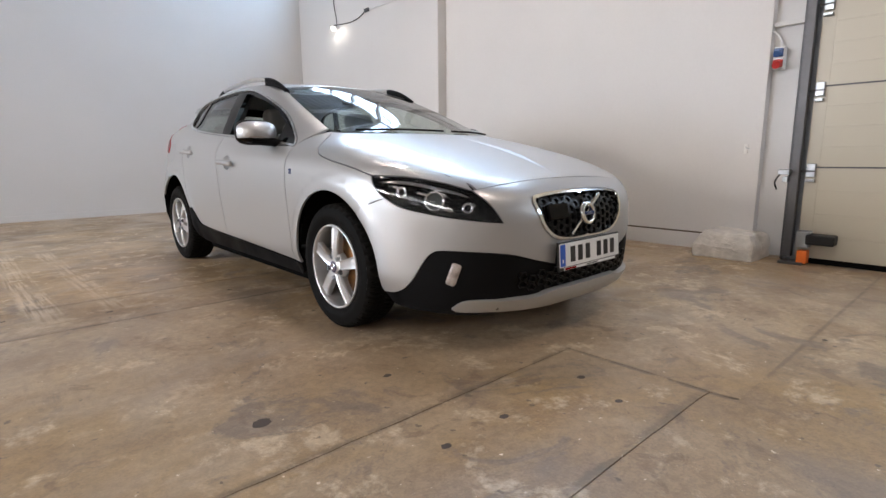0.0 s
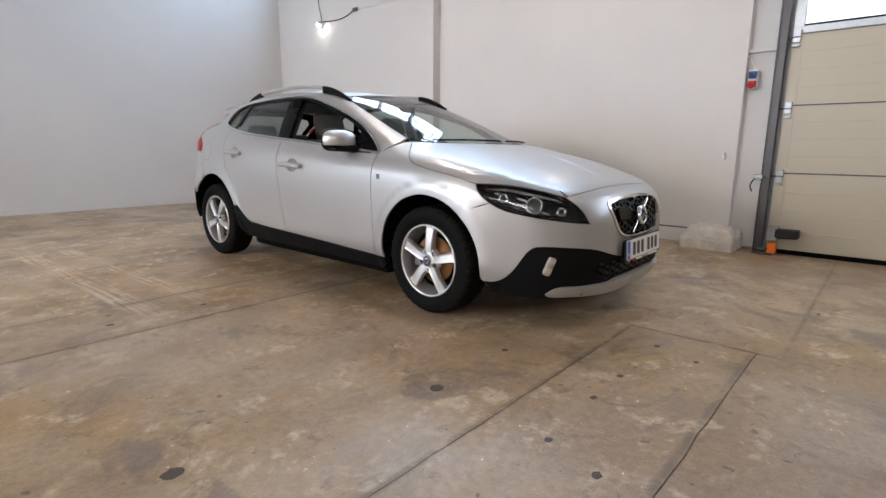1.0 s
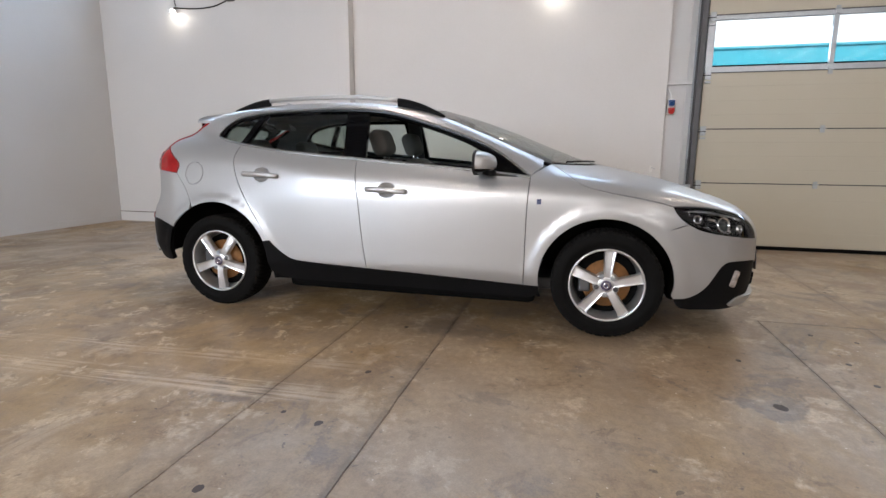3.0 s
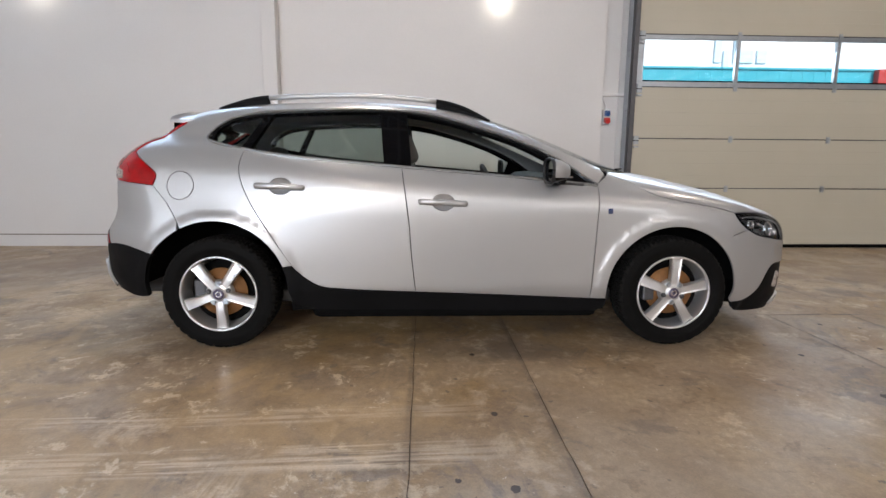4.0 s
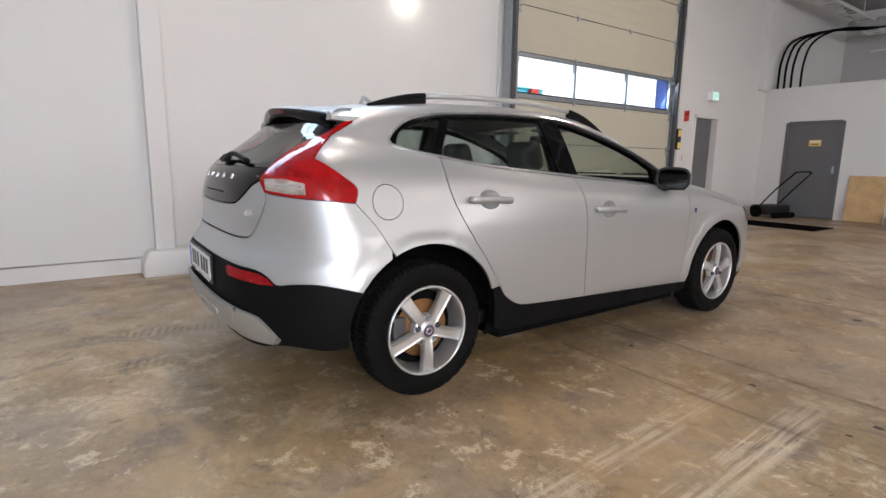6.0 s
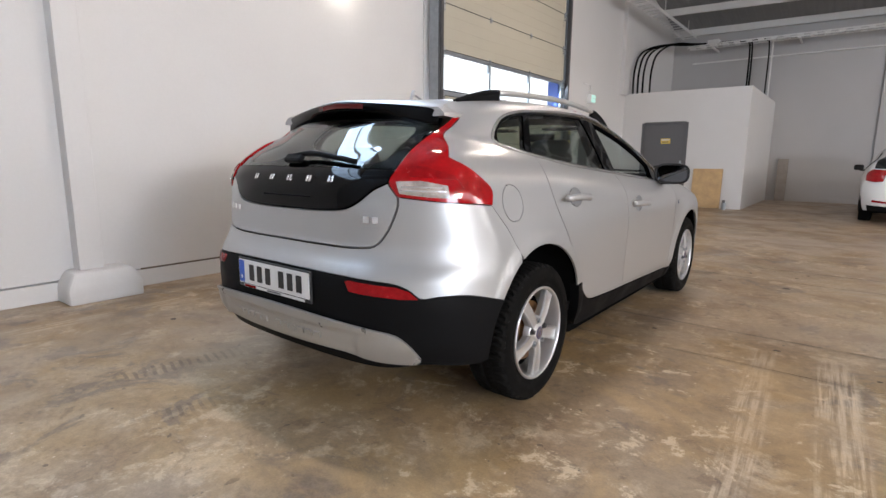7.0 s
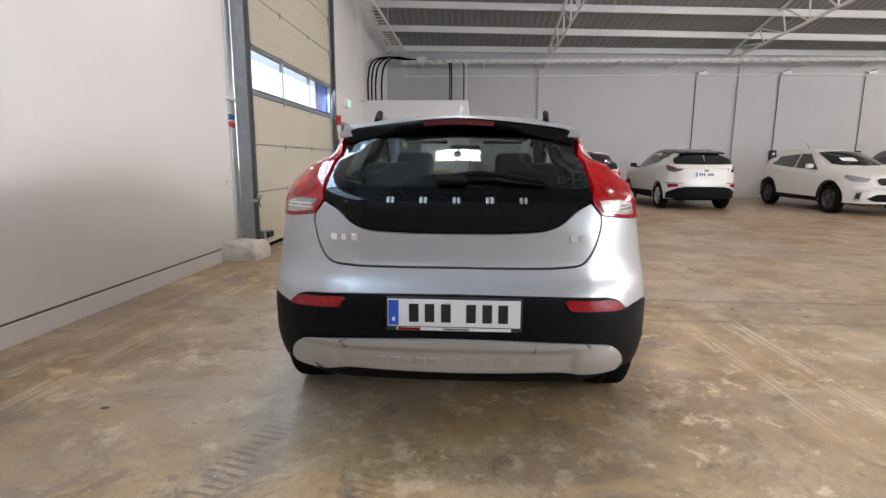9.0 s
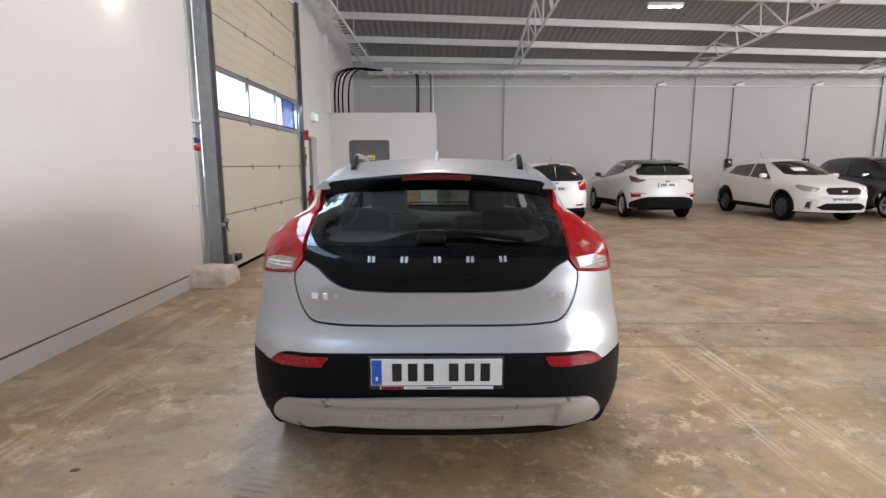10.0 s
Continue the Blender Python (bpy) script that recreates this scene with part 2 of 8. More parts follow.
DOOR_PANEL = surface("cream_door_panel", (0.45, 0.418, 0.335), 0.38, vary=0.03, scale=1.5, fine=140, bump=0.12, depth=0.001)
GALV = surface("galvanised_steel", (0.38, 0.41, 0.44), 0.38, 0.85, vary=0.14, scale=14, fine=60, bump=0.05)
DARK_STEEL = surface("dark_steel", (0.09, 0.09, 0.095), 0.45, 0.6, vary=0.2, scale=9)
BLACK_RUBBER = surface("black_rubber", (0.006, 0.006, 0.006), 0.9, spec=0.0, vary=0.25, scale=12, fine=120, bump=0.3)
GREY_DOOR = surface("grey_door_paint", (0.115, 0.115, 0.12), 0.5, vary=0.05, scale=2)
WHITE_METAL = surface("white_painted_steel", (0.70, 0.69, 0.67), 0.45, vary=0.05, scale=3)
CEILING = surface("corrugated_sheet", (0.245, 0.24, 0.235), 0.6, vary=0.07, scale=1.2)
PLYWOOD = surface("plywood", (0.50, 0.33, 0.16), 0.6, vary=0.22, scale=5, fine=40, bump=0.15)
BLACK_PLASTIC = surface("black_plastic", (0.012, 0.012, 0.013), 0.5, spec=0.35, vary=0.2, scale=12, fine=200, bump=0.15)
RED_PAINT = surface("red_paint", (0.42, 0.02, 0.016), 0.3, vary=0.08)
BLUE_PLASTIC = surface("blue_plastic", (0.015, 0.07, 0.22), 0.4, vary=0.08)
ORANGE_PLASTIC = surface("orange_plastic", (0.75, 0.16, 0.02), 0.4, vary=0.08)
YELLOW = surface("yellow_sign", (0.75, 0.55, 0.12), 0.5, vary=0.05)
WHITE_PLASTIC = surface("white_plastic", (0.75, 0.75, 0.74), 0.35, vary=0.03)
LED_GLOW = glow("led_panel", (1.0, 0.95, 0.88), 12)
BULB_GLOW = glow("bulb", (1.0, 0.93, 0.82), 25)
EXIT_GLOW = glow("exit_sign_green", (0.05, 0.62, 0.45), 0.7)
WINDOW_GLASS = glass("window_glass", (0.93, 0.97, 1.0))
NORTH_FILL_GLOW = glow("pale_fill_glow", (0.62, 0.78, 1.0), 0.6)
SKY_GLOW = glow("bright_sky", (0.52, 0.72, 1.0), 8.5)
WEST_GLOW = glow("bright_overcast", (0.93, 0.96, 1.0), 3.0)
TEAL_FACADE = surface("teal_facade", (0.03, 0.36, 0.46), 0.6, vary=0.06, scale=0.6)
WHITE_FACADE = surface("white_facade", (0.82, 0.83, 0.85), 0.6, vary=0.03, scale=0.6)
PALE_BLUE = surface("pale_blue_sign", (0.56, 0.70, 0.78), 0.6, vary=0.04)
BLUE_FACADE = surface("blue_reveal_paint", (0.10, 0.18, 0.62), 0.6, vary=0.05, scale=0.6)
ASPHALT = surface("asphalt", (0.06, 0.06, 0.062), 0.85, vary=0.15, scale=0.8, fine=30, bump=0.4)

# ---- building blocks ----
def part(name, bm, material, parent=None, label="", smooth=False, at=None):
    """Links a bmesh as one mesh object, under a thing or a part if given."""
    me = bpy.data.meshes.new(name)
    bm.to_mesh(me)
    bm.free()
    me.materials.append(material)
    if smooth:
        for p in me.polygons:
            p.use_smooth = True
    ob = new(name, me)
    if at is not None:
        ob.matrix_basis = at
    if parent is not None:
        ob.parent = parent
    if label:
        ob["label"] = label
    return ob


def thing(name, label, category, place=None, group="", kind=""):
    ob = new(name)
    ob.empty_display_size = 0.1
    if place is not None:
        ob.matrix_basis = place
    return tagged(ob, label, category, group, kind)


def put_box(bm, lo, hi, bevel=0.0, turn=None):
    """Adds a box between two corners, with bevelled edges."""
    lo, hi = Vector(lo), Vector(hi)
    made = bmesh.ops.create_cube(bm, size=1.0)["verts"]
    m = Matrix.Translation((lo + hi) / 2) @ Matrix.Diagonal((*(hi - lo), 1))
    if turn is not None:
        m = turn @ m
    bmesh.ops.transform(bm, matrix=m, verts=made)
    if bevel:
        es = {e for v in made for e in v.link_edges}
        bmesh.ops.bevel(bm, geom=list(es), offset=bevel, segments=2, affect="EDGES", profile=0.5)
    return bm


def box(lo, hi, bevel=0.0, turn=None):
    return put_box(bmesh.new(), lo, hi, bevel, turn)


def put_rod(bm, a, b, r, n=10, r2=None):
    """Adds a round bar from a to b."""
    a, b = Vector(a), Vector(b)
    d = b - a
    made = bmesh.ops.create_cone(bm, cap_ends=True, segments=n, radius1=r, radius2=r if r2 is None else r2, depth=d.length)["verts"]
    bmesh.ops.transform(bm, matrix=Matrix.Translation((a + b) / 2) @ d.to_track_quat("Z", "Y").to_matrix().to_4x4(), verts=made)
    return bm


def rod(a, b, r, n=10, r2=None):
    return put_rod(bmesh.new(), a, b, r, n, r2)


def put_tube(bm, pts, r, n=8):
    """Adds a tube along a line of points."""
    pts = [Vector(p) for p in pts]
    rings = []
    up = Vector((0.13, 0.31, 0.94))
    for i, p in enumerate(pts):
        d = (pts[min(i + 1, len(pts) - 1)] - pts[max(i - 1, 0)]).normalized()
        s = d.cross(up)
        s = s.normalized() if s.length > 1e-3 else d.orthogonal().normalized()
        t = s.cross(d)
        rings.append([bm.verts.new(p + (s * math.cos(2 * math.pi * k / n) + t * math.sin(2 * math.pi * k / n)) * r) for k in range(n)])
    for a, b in zip(rings, rings[1:]):
        for k in range(n):
            bm.faces.new((a[k], a[(k + 1) % n], b[(k + 1) % n], b[k]))
    bm.faces.new(rings[0][::-1])
    bm.faces.new(rings[-1])
    bmesh.ops.recalc_face_normals(bm, faces=bm.faces)
    return bm


def tube(pts, r, n=8):
    return put_tube(bmesh.new(), pts, r, n)


def arc_pts(pts, steps=10):
    """A smooth line through a few points (Catmull-Rom)."""
    p = [Vector(q) for q in pts]
    p = [p[0] * 2 - p[1]] + p + [p[-1] * 2 - p[-2]]
    out = []
    for i in range(1, len(p) - 2):
        for k in range(steps):
            t = k / steps
            a, b, c, d = p[i - 1:i + 3]
            out.append(0.5 * (2 * b + (c - a) * t + (2 * a - 5 * b + 4 * c - d) * t * t + (3 * b - a - 3 * c + d) * t ** 3))
    return out + [p[-2]]


def extrude_poly(pts, axis, lo, hi):
    """A flat outline drawn in the plane across an axis, pulled from lo to hi along it."""
    bm = bmesh.new()
    place = {"x": lambda a, b, c: (c, a, b), "y": lambda a, b, c: (a, c, b), "z": lambda a, b, c: (a, b, c)}[axis]
    n = len(pts)
    low = [bm.verts.new(place(*p, lo)) for p in pts]
    top = [bm.verts.new(place(*p, hi)) for p in pts]
    bm.faces.new(low)
    bm.faces.new(top)
    for i in range(n):
        bm.faces.new((low[i], low[(i + 1) % n], top[(i + 1) % n], top[i]))
    bmesh.ops.recalc_face_normals(bm, faces=bm.faces)
    return bm


# ---- the hall ----
EAST, NORTH, SOUTH, WEST = 5.0, 9.6, -11.2, -17.0
DOOR_S, DOOR_N, DOOR_TOP = -3.05, 0.98, 4.3
EAVES, RIDGE_Y, SLOPE = 5.0, -0.8, 0.21


def roof_z(y, x=EAST):
    """Underside of the roof: two slopes, the far one sagging towards the west."""
    k = min(1.0, max(0.0, (y - SOUTH) / (RIDGE_Y - SOUTH)))
    sag = 0.045 * (EAST - x) * min(1.0, 0.35 + 2.6 * k) * (1 - k)
    return EAVES + (min(y - SOUTH, NORTH - y)) * SLOPE - sag


floor = thing("floor", "worn brown concrete floor with stains and joints", "floor", kind="structure")
part("sub_base", box((WEST - 0.3, SOUTH - 0.3, -0.2), (EAST + 0.4, NORTH + 0.3, -0.007)), JOINT, floor)


def slab(outline):
    """A floor slab with slightly uneven edges."""
    bm = bmesh.new()
    ring = []
    for i, p in enumerate(outline):
        a, b = Vector(p), Vector(outline[(i + 1) % len(outline)])
        n = max(1, int((b - a).length / 0.09))
        ring += [a.lerp(b, k / n) for k in range(n)]
    ring = [Vector((p.x + 0.004 * noise.noise(Vector((p.x * 9, p.y * 9, 0))), p.y + 0.007 * noise.noise(Vector((p.x * 7, p.y * 11, 3))))) for p in ring]
    top = [bm.verts.new((p.x, p.y, 0)) for p in ring]
    low = [bm.verts.new((p.x, p.y, -0.03)) for p in ring]
    bm.faces.new(top)
    for i in range(len(ring)):
        j = (i + 1) % len(ring)
        bm.faces.new((top[i], low[i], low[j], top[j]))
    bmesh.ops.recalc_face_normals(bm, faces=bm.faces)
    return bm


G = 0.002
JA, JB, JC, JD, JX = 0.56, 1.18, 3.13, 3.73, 1.93
XE, XW = EAST + 0.35, WEST
part("slab", slab([(XW, JD + G), (XE, JD + G), (XE, NORTH + 0.2), (XW, NORTH + 0.2)]), FLOOR, floor)
part("slab", slab([(XW, JC + G), (XE, JC + G), (XE, JD - G), (XW, JD - G)]), FLOOR, floor)
part("slab", slab([(XW, JB + G), (JX - G, JB + G), (JX + G, JB + G), (JX + G, JA - 0.1), (JX + 0.02, JA - 0.1 - G), (XE, JA - 0.1 - G), (XE, JC - G), (XW, JC - G)]), FLOOR, floor)
part("slab", slab([(XW, JA + G), (JX - G, JA + G), (JX - G, JB - G), (XW, JB - G)]), FLOOR, floor)
part("slab", slab([(XW, SOUTH - 0.2), (XE, SOUTH - 0.2), (XE, JA - 0.1 - G), (JX + 0.02, JA - 0.1 - G), (JX - G, JA - G), (XW, JA - G)]), FLOOR, floor)


# east wall in stretches round the garage door and the side door
wall_east = thing("wall_east", "white painted sandwich panel wall with pilasters", "wall", kind="structure")
SKIRT = 0.155
TOP = 7.4
FACE = EAST + 0.07
part("panel", box((FACE, 5.60, SKIRT), (EAST + 0.25, NORTH, 4.15)), WALL, wall_east)
part("panel", box((FACE + 0.005, 1.40, SKIRT), (EAST + 0.25, 5.43, 4.15), 0.004), WALL, wall_east)
part("base_course", box((FACE - 0.012, 5.62, -0.05), (EAST + 0.25, NORTH, SKIRT - 0.012), 0.004), WALL, wall_east)
part("base_course", box((FACE - 0.008, 1.58, -0.05), (EAST + 0.25, 5.43, SKIRT - 0.012), 0.004), WALL, wall_east)
part("pilaster", box((EAST - 0.07, 5.43, 0.2), (EAST + 0.25, 5.60, 4.15), 0.006), WALL, wall_east)
part("upper_wall", box((FACE, 1.40, 5.30), (EAST + 0.25, NORTH, TOP)), WALL, wall_east)
part("upper_wall", box((FACE, 9.3, 4.15), (EAST + 0.25, NORTH, 5.30)), WALL, wall_east)
part("door_reveal", box((EAST + 0.165, DOOR_N, -0.05), (EAST + 0.25, 1.40, 4.75)), WALL, wall_east)
part("reveal_trim", box((EAST + 0.11, DOOR_N, 1.93), (EAST + 0.165, 1.40, 1.965), 0.003), WALL, wall_east)
part("reveal_trim", box((EAST + 0.145, 1.16, 0), (EAST + 0.165, 1.175, 5.0), 0.002), WALL, wall_east)
part("lintel", box((EAST + 0.05, DOOR_S, DOOR_TOP), (EAST + 0.25, DOOR_N, 4.75)), WALL, wall_east)
part("lintel", box((EAST + 0.05, DOOR_S, 4.75), (EAST + 0.25, 1.40, TOP)), WALL, wall_east)
part("panel", box((EAST + 0.05, -3.86, -0.05), (EAST + 0.25, DOOR_S, TOP)), WALL, wall_east)
part("panel", box((EAST + 0.05, -4.72, 2.07), (EAST + 0.25, -3.86, TOP)), WALL, wall_east)
part("panel", box((EAST + 0.05, -5.2, -0.05), (EAST + 0.25, -4.72, TOP)), WALL, wall_east)
part("panel", box((EAST + 0.20, SOUTH, -0.05), (EAST + 0.45, -5.2, TOP)), WALL, wall_east)
part("pilaster", box((EAST + 0.10, -6.95, 2.8), (EAST + 0.20, -6.6, TOP), 0.004), WALL, wall_east)
part("pilaster", box((EAST + 0.0, -3.42, 0.0), (EAST + 0.05, -3.22, TOP), 0.004), WALL, wall_east)


def footing(lo, hi, seed, material, rough):
    """A sloped, rounded footing block with a worn surface."""
    bm = box(lo, hi, 0.03)
    bmesh.ops.subdivide_edges(bm, edges=bm.edges, cuts=5, use_grid_fill=True)
    top = hi[2]
    for v in bm.verts:
        f = max(0.0, (v.co.z - lo[2]) / (top - lo[2]) - 0.55) / 0.45
        c = Vector(((lo[0] + hi[0]) / 2, (lo[1] + hi[1]) / 2, v.co.z))
        v.co += (c - v.co) * 0.22 * f
        v.co += Vector([rough * noise.noise(v.co * 9 + Vector((seed, k * 7.7, 0))) for k in range(3)])
    return part("footing", bm, material, wall_east, smooth=rough < 0.01)


footing((4.78, 5.20, -0.02), (EAST + 0.10, 5.73, 0.24), 1, WALL, 0.006)
footing((4.66, 1.26, -0.02), (EAST + 0.15, 1.76, 0.22), 5, ROUGH_CONCRETE, 0.022)

wall_north = thing("wall_north", "plain white painted wall", "wall", kind="structure")
part("panel", box((-4.5, NORTH, -0.05), (EAST + 0.25, NORTH + 0.25, TOP)), WALL, wall_north)
part("panel", box((WEST, NORTH, -0.05), (-11.5, NORTH + 0.25, TOP)), WALL, wall_north)
part("panel", box((-11.5, NORTH, -0.05), (-4.5, NORTH + 0.25, 1.1)), WALL, wall_north)
part("panel", box((-11.5, NORTH, 3.5), (-4.5, NORTH + 0.25, TOP)), WALL, wall_north)
# Unseen window row, added to throw bluish light on the car's rear.
window_north = thing("window_north", "unseen tall window row, added as bluish fill", "window", kind="structure")
part("pane", box((-11.5, NORTH + 0.1, 1.1), (-4.5, NORTH + 0.12, 3.5)), NORTH_FILL_GLOW, window_north)
for k in range(6):
    x = -11.5 + 1.4 * k
    part("mullion", box((x - 0.03, NORTH + 0.02, 1.1), (x + 0.03, NORTH + 0.14, 3.5)), WHITE_METAL, window_north)
tagged(part("baseboard", box((WEST, NORTH - 0.012, -0.02), (EAST, NORTH, 0.09), 0.003), WALL), "low white skirting on the plain wall", "baseboard", kind="structure")
wall_south = thing("wall_south", "painted hall wall with steel columns, dim light put into its grey", "wall", kind="structure")
part("panel", box((WEST, SOUTH - 0.25, -0.05), (EAST + 0.25, SOUTH, TOP)), WALL_BACK_DIM, wall_south)
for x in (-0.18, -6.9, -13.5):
    part("column", box((x - 0.09, SOUTH, 0), (x + 0.09, SOUTH + 0.07, EAVES), 0.004), WALL_BACK_DIM, wall_south)
part("skirting", box((WEST, SOUTH, -0.02), (2.2, SOUTH + 0.015, 0.12), 0.003), WALL_BACK_DIM, wall_south)

# west wall with high windows, never in view
wall_west = thing("wall_west", "white hall wall with high windows", "wall", kind="structure")
part("lower_wall", box((WEST - 0.25, SOUTH, -0.05), (WEST, NORTH, 4.2)), WALL, wall_west)
part("upper_wall", box((WEST - 0.25, SOUTH, 5.3), (WEST, NORTH, TOP)), WALL, wall_west)
part("side_wall", box((WEST - 0.25, SOUTH, 4.2), (WEST, -9.3, 5.3)), WALL, wall_west)
part("side_wall", box((WEST - 0.25, 4.1, 4.2), (WEST, 4.3, 5.3)), WALL, wall_west)
part("side_wall", box((WEST - 0.25, 9.5, 4.2), (WEST, NORTH, 5.3)), WALL, wall_west)
window_west = thing("window_west", "unseen high window strips, the longer one added as fill", "window", kind="structure")
part("pane", box((WEST - 0.12, 4.3, 4.2), (WEST - 0.1, 9.5, 5.3)), WEST_GLOW, window_west)
for y in (5.6, 6.9, 8.2):
    part("mullion", box((WEST - 0.14, y - 0.03, 4.2), (WEST - 0.11, y + 0.03, 5.3)), WHITE_METAL, window_west)
# The longer strip is added, unseen, to brighten the other walls.
part("pane", box((WEST - 0.12, -9.3, 4.2), (WEST - 0.1, 4.1, 5.3)), WEST_GLOW, window_west)
for k in range(10):
    y = -9.2 + 13.2 / 9 * k
    part("mullion", box((WEST - 0.14, y - 0.03, 4.2), (WEST - 0.11, y + 0.03, 5.3)), WHITE_METAL, window_west)

# clerestory in the east wall
window_high = thing("window_high", "high clerestory window strip showing blue sky", "window", kind="structure")
part("pane", box((EAST + 0.14, 1.40, 4.15), (EAST + 0.16, 9.3, 5.30)), SKY_GLOW, window_high)
for k in range(9):
    y = 1.44 + 7.82 / 8 * k
    part("mullion", box((EAST + 0.08, y - 0.04, 4.15), (EAST + 0.135, y + 0.04, 5.30)), WHITE_METAL, window_high)
part("transom", box((EAST + 0.085, 1.40, 4.70), (EAST + 0.13, 9.3, 4.74)), WHITE_METAL, window_high)

# roof of corrugated sheet on purlins and lattice trusses
def corrugated(y0, y1):
    bm = bmesh.new()
    n = int((EAST + 0.45 - WEST) / 0.05)
    m = 8
    rows = [[] for _ in range(m + 1)]
    for i in range(n + 1):
        x = WEST + (EAST + 0.45 - WEST) * i / n
        dz = 0.022 if (i // 2) % 2 else 0.0
        for j, row in enumerate(rows):
            y = y0 + (y1 - y0) * j / m
            row.append(bm.verts.new((x, y, roof_z(y, x) + 0.12 + dz)))
    for a, b in zip(rows, rows[1:]):
        for i in range(n):
            bm.faces.new((a[i], a[i + 1], b[i + 1], b[i]))
    return bm


def purlin(y):
    """A beam under the sheet from wall to wall."""
    bm = bmesh.new()
    ends = [[bm.verts.new((x, y + dy, roof_z(y, x) + dz)) for dy, dz in ((-0.04, -0.07), (0.04, -0.07), (0.04, 0.115), (-0.04, 0.115))] for x in (WEST, EAST + 0.2)]
    for k in range(4):
        bm.faces.new((ends[0][k], ends[0][(k + 1) % 4], ends[1][(k + 1) % 4], ends[1][k]))
    for e in ends:
        bm.faces.new(e)
    bmesh.ops.recalc_face_normals(bm, faces=bm.faces)
    return bm


ceiling = thing("ceiling", "grey corrugated sheet roof on white purlins", "ceiling", kind="structure")
part("roof_sheet", corrugated(SOUTH - 0.2, RIDGE_Y), CEILING, ceiling)
part("roof_sheet", corrugated(RIDGE_Y, NORTH + 0.2), CEILING, ceiling)
y = SOUTH + 0.12
while y < NORTH:
    part("purlin", purlin(y), WHITE_METAL, ceiling)
    y += 1.48


def truss(x):
    """A lattice truss along y with round diagonals and square chords."""
    t = thing("roof_truss", "white lattice steel roof truss", "truss", kind="structure")
    low = EAVES - 0.55
    for s, y0 in ((1, SOUTH), (-1, NORTH)):
        top = [(x, y0 + s * 0.1, roof_z(y0 + s * 0.1, x) - 0.16), (x, RIDGE_Y, roof_z(RIDGE_Y, x) - 0.16)]
        d = (Vector(top[1]) - Vector(top[0]))
        for w in (0.045,):
            bm = bmesh.new()
            put_tube(bm, [top[0], top[1]], w, 4)
            part("top_chord", bm, WHITE_METAL, t)
        a, b = Vector((x, y0 + s * 1.2, low + 0.12)), Vector((x, RIDGE_Y, low + 0.55))
        part("bottom_chord", tube([a, b], 0.04, 4), WHITE_METAL, t)
        part("end_web", tube([top[0], a], 0.03, 6), WHITE_METAL, t)
        for k in range(9):
            u, v = (k + 0.25) / 9, (k + 0.75) / 9
            p, q = a.lerp(b, u), Vector(top[0]).lerp(Vector(top[1]), v)
            part("web", tube([p, q], 0.022, 6), WHITE_METAL, t)
            p2 = a.lerp(b, min(1, u + 1 / 9))
            part("web", tube([q, p2], 0.022, 6), WHITE_METAL, t)
    return t


for x in (-0.35, -6.3, -12.3):
    truss(x)


def luminaire(x, y):
    t = thing("ceiling_light", "flat white LED luminaire hanging under the roof", "lamp", pose(x, y, LED_Z) @ Matrix.Diagonal((0.74, 0.36, 1, 1)), group="hall luminaires")
    part("housing", box((-0.62, -0.2, -0.03), (0.62, 0.2, 0.06), 0.01), WHITE_METAL, t)
    for k in range(4):
        part("diffuser", box((-0.58 + 0.295 * k, -0.16, -0.045), (-0.31 + 0.295 * k, 0.16, -0.028), 0.004), LED_GLOW, t)
    for sx in (-0.5, 0.5):
        part("hanger", rod((sx, 0, 0.05), (sx, 0, roof_z(y, x) - LED_Z + 0.1), 0.006, 6), GALV, t)


for _x, _y in LED_SPOTS:
    luminaire(_x, _y)


def floor_plug(x, y, r):
    """A dark plugged hole or spot of tar, slightly uneven."""
    bm = bmesh.new()
    ring_ = [bm.verts.new((x + r * (1 + 0.35 * noise.noise(Vector((x * 31 + k, y * 17, 0)))) * math.cos(k * math.pi / 7), y + r * 0.8 * (1 + 0.35 * noise.noise(Vector((x * 13, y * 29 + k, 5)))) * math.sin(k * math.pi / 7), 0.0012)) for k in range(14)]
    bm.faces.new(ring_)
    part("floor_plug", bm, JOINT_DARK, floor)


JOINT_DARK = surface("dark_plug", (0.06, 0.045, 0.036), 0.6, vary=0.35, scale=40)
for x, y, r in ((0.59, 1.49, 0.034), (-0.38, 1.71, 0.036), (-0.05, 3.37, 0.022), (0.475, 3.37, 0.02), (1.13, 1.51, 0.018), (0.48, 0.73, 0.02), (0.555, 0.94, 0.018), (1.69, 0.96, 0.018), (1.61, 0.75, 0.016), (1.22, 0.96, 0.018), (0.95, 0.96, 0.018),
                (-0.53, 3.55, 0.022), (-0.60, 3.34, 0.02), (1.18, 3.40, 0.018), (0.0, 3.56, 0.014), (2.9, 0.4, 0.015), (3.88, 5.38, 0.022), (2.7, -0.2, 0.012), (-1.5, 3.4, 0.02), (-1.1, 0.8, 0.02)):
    floor_plug(x, y, r)

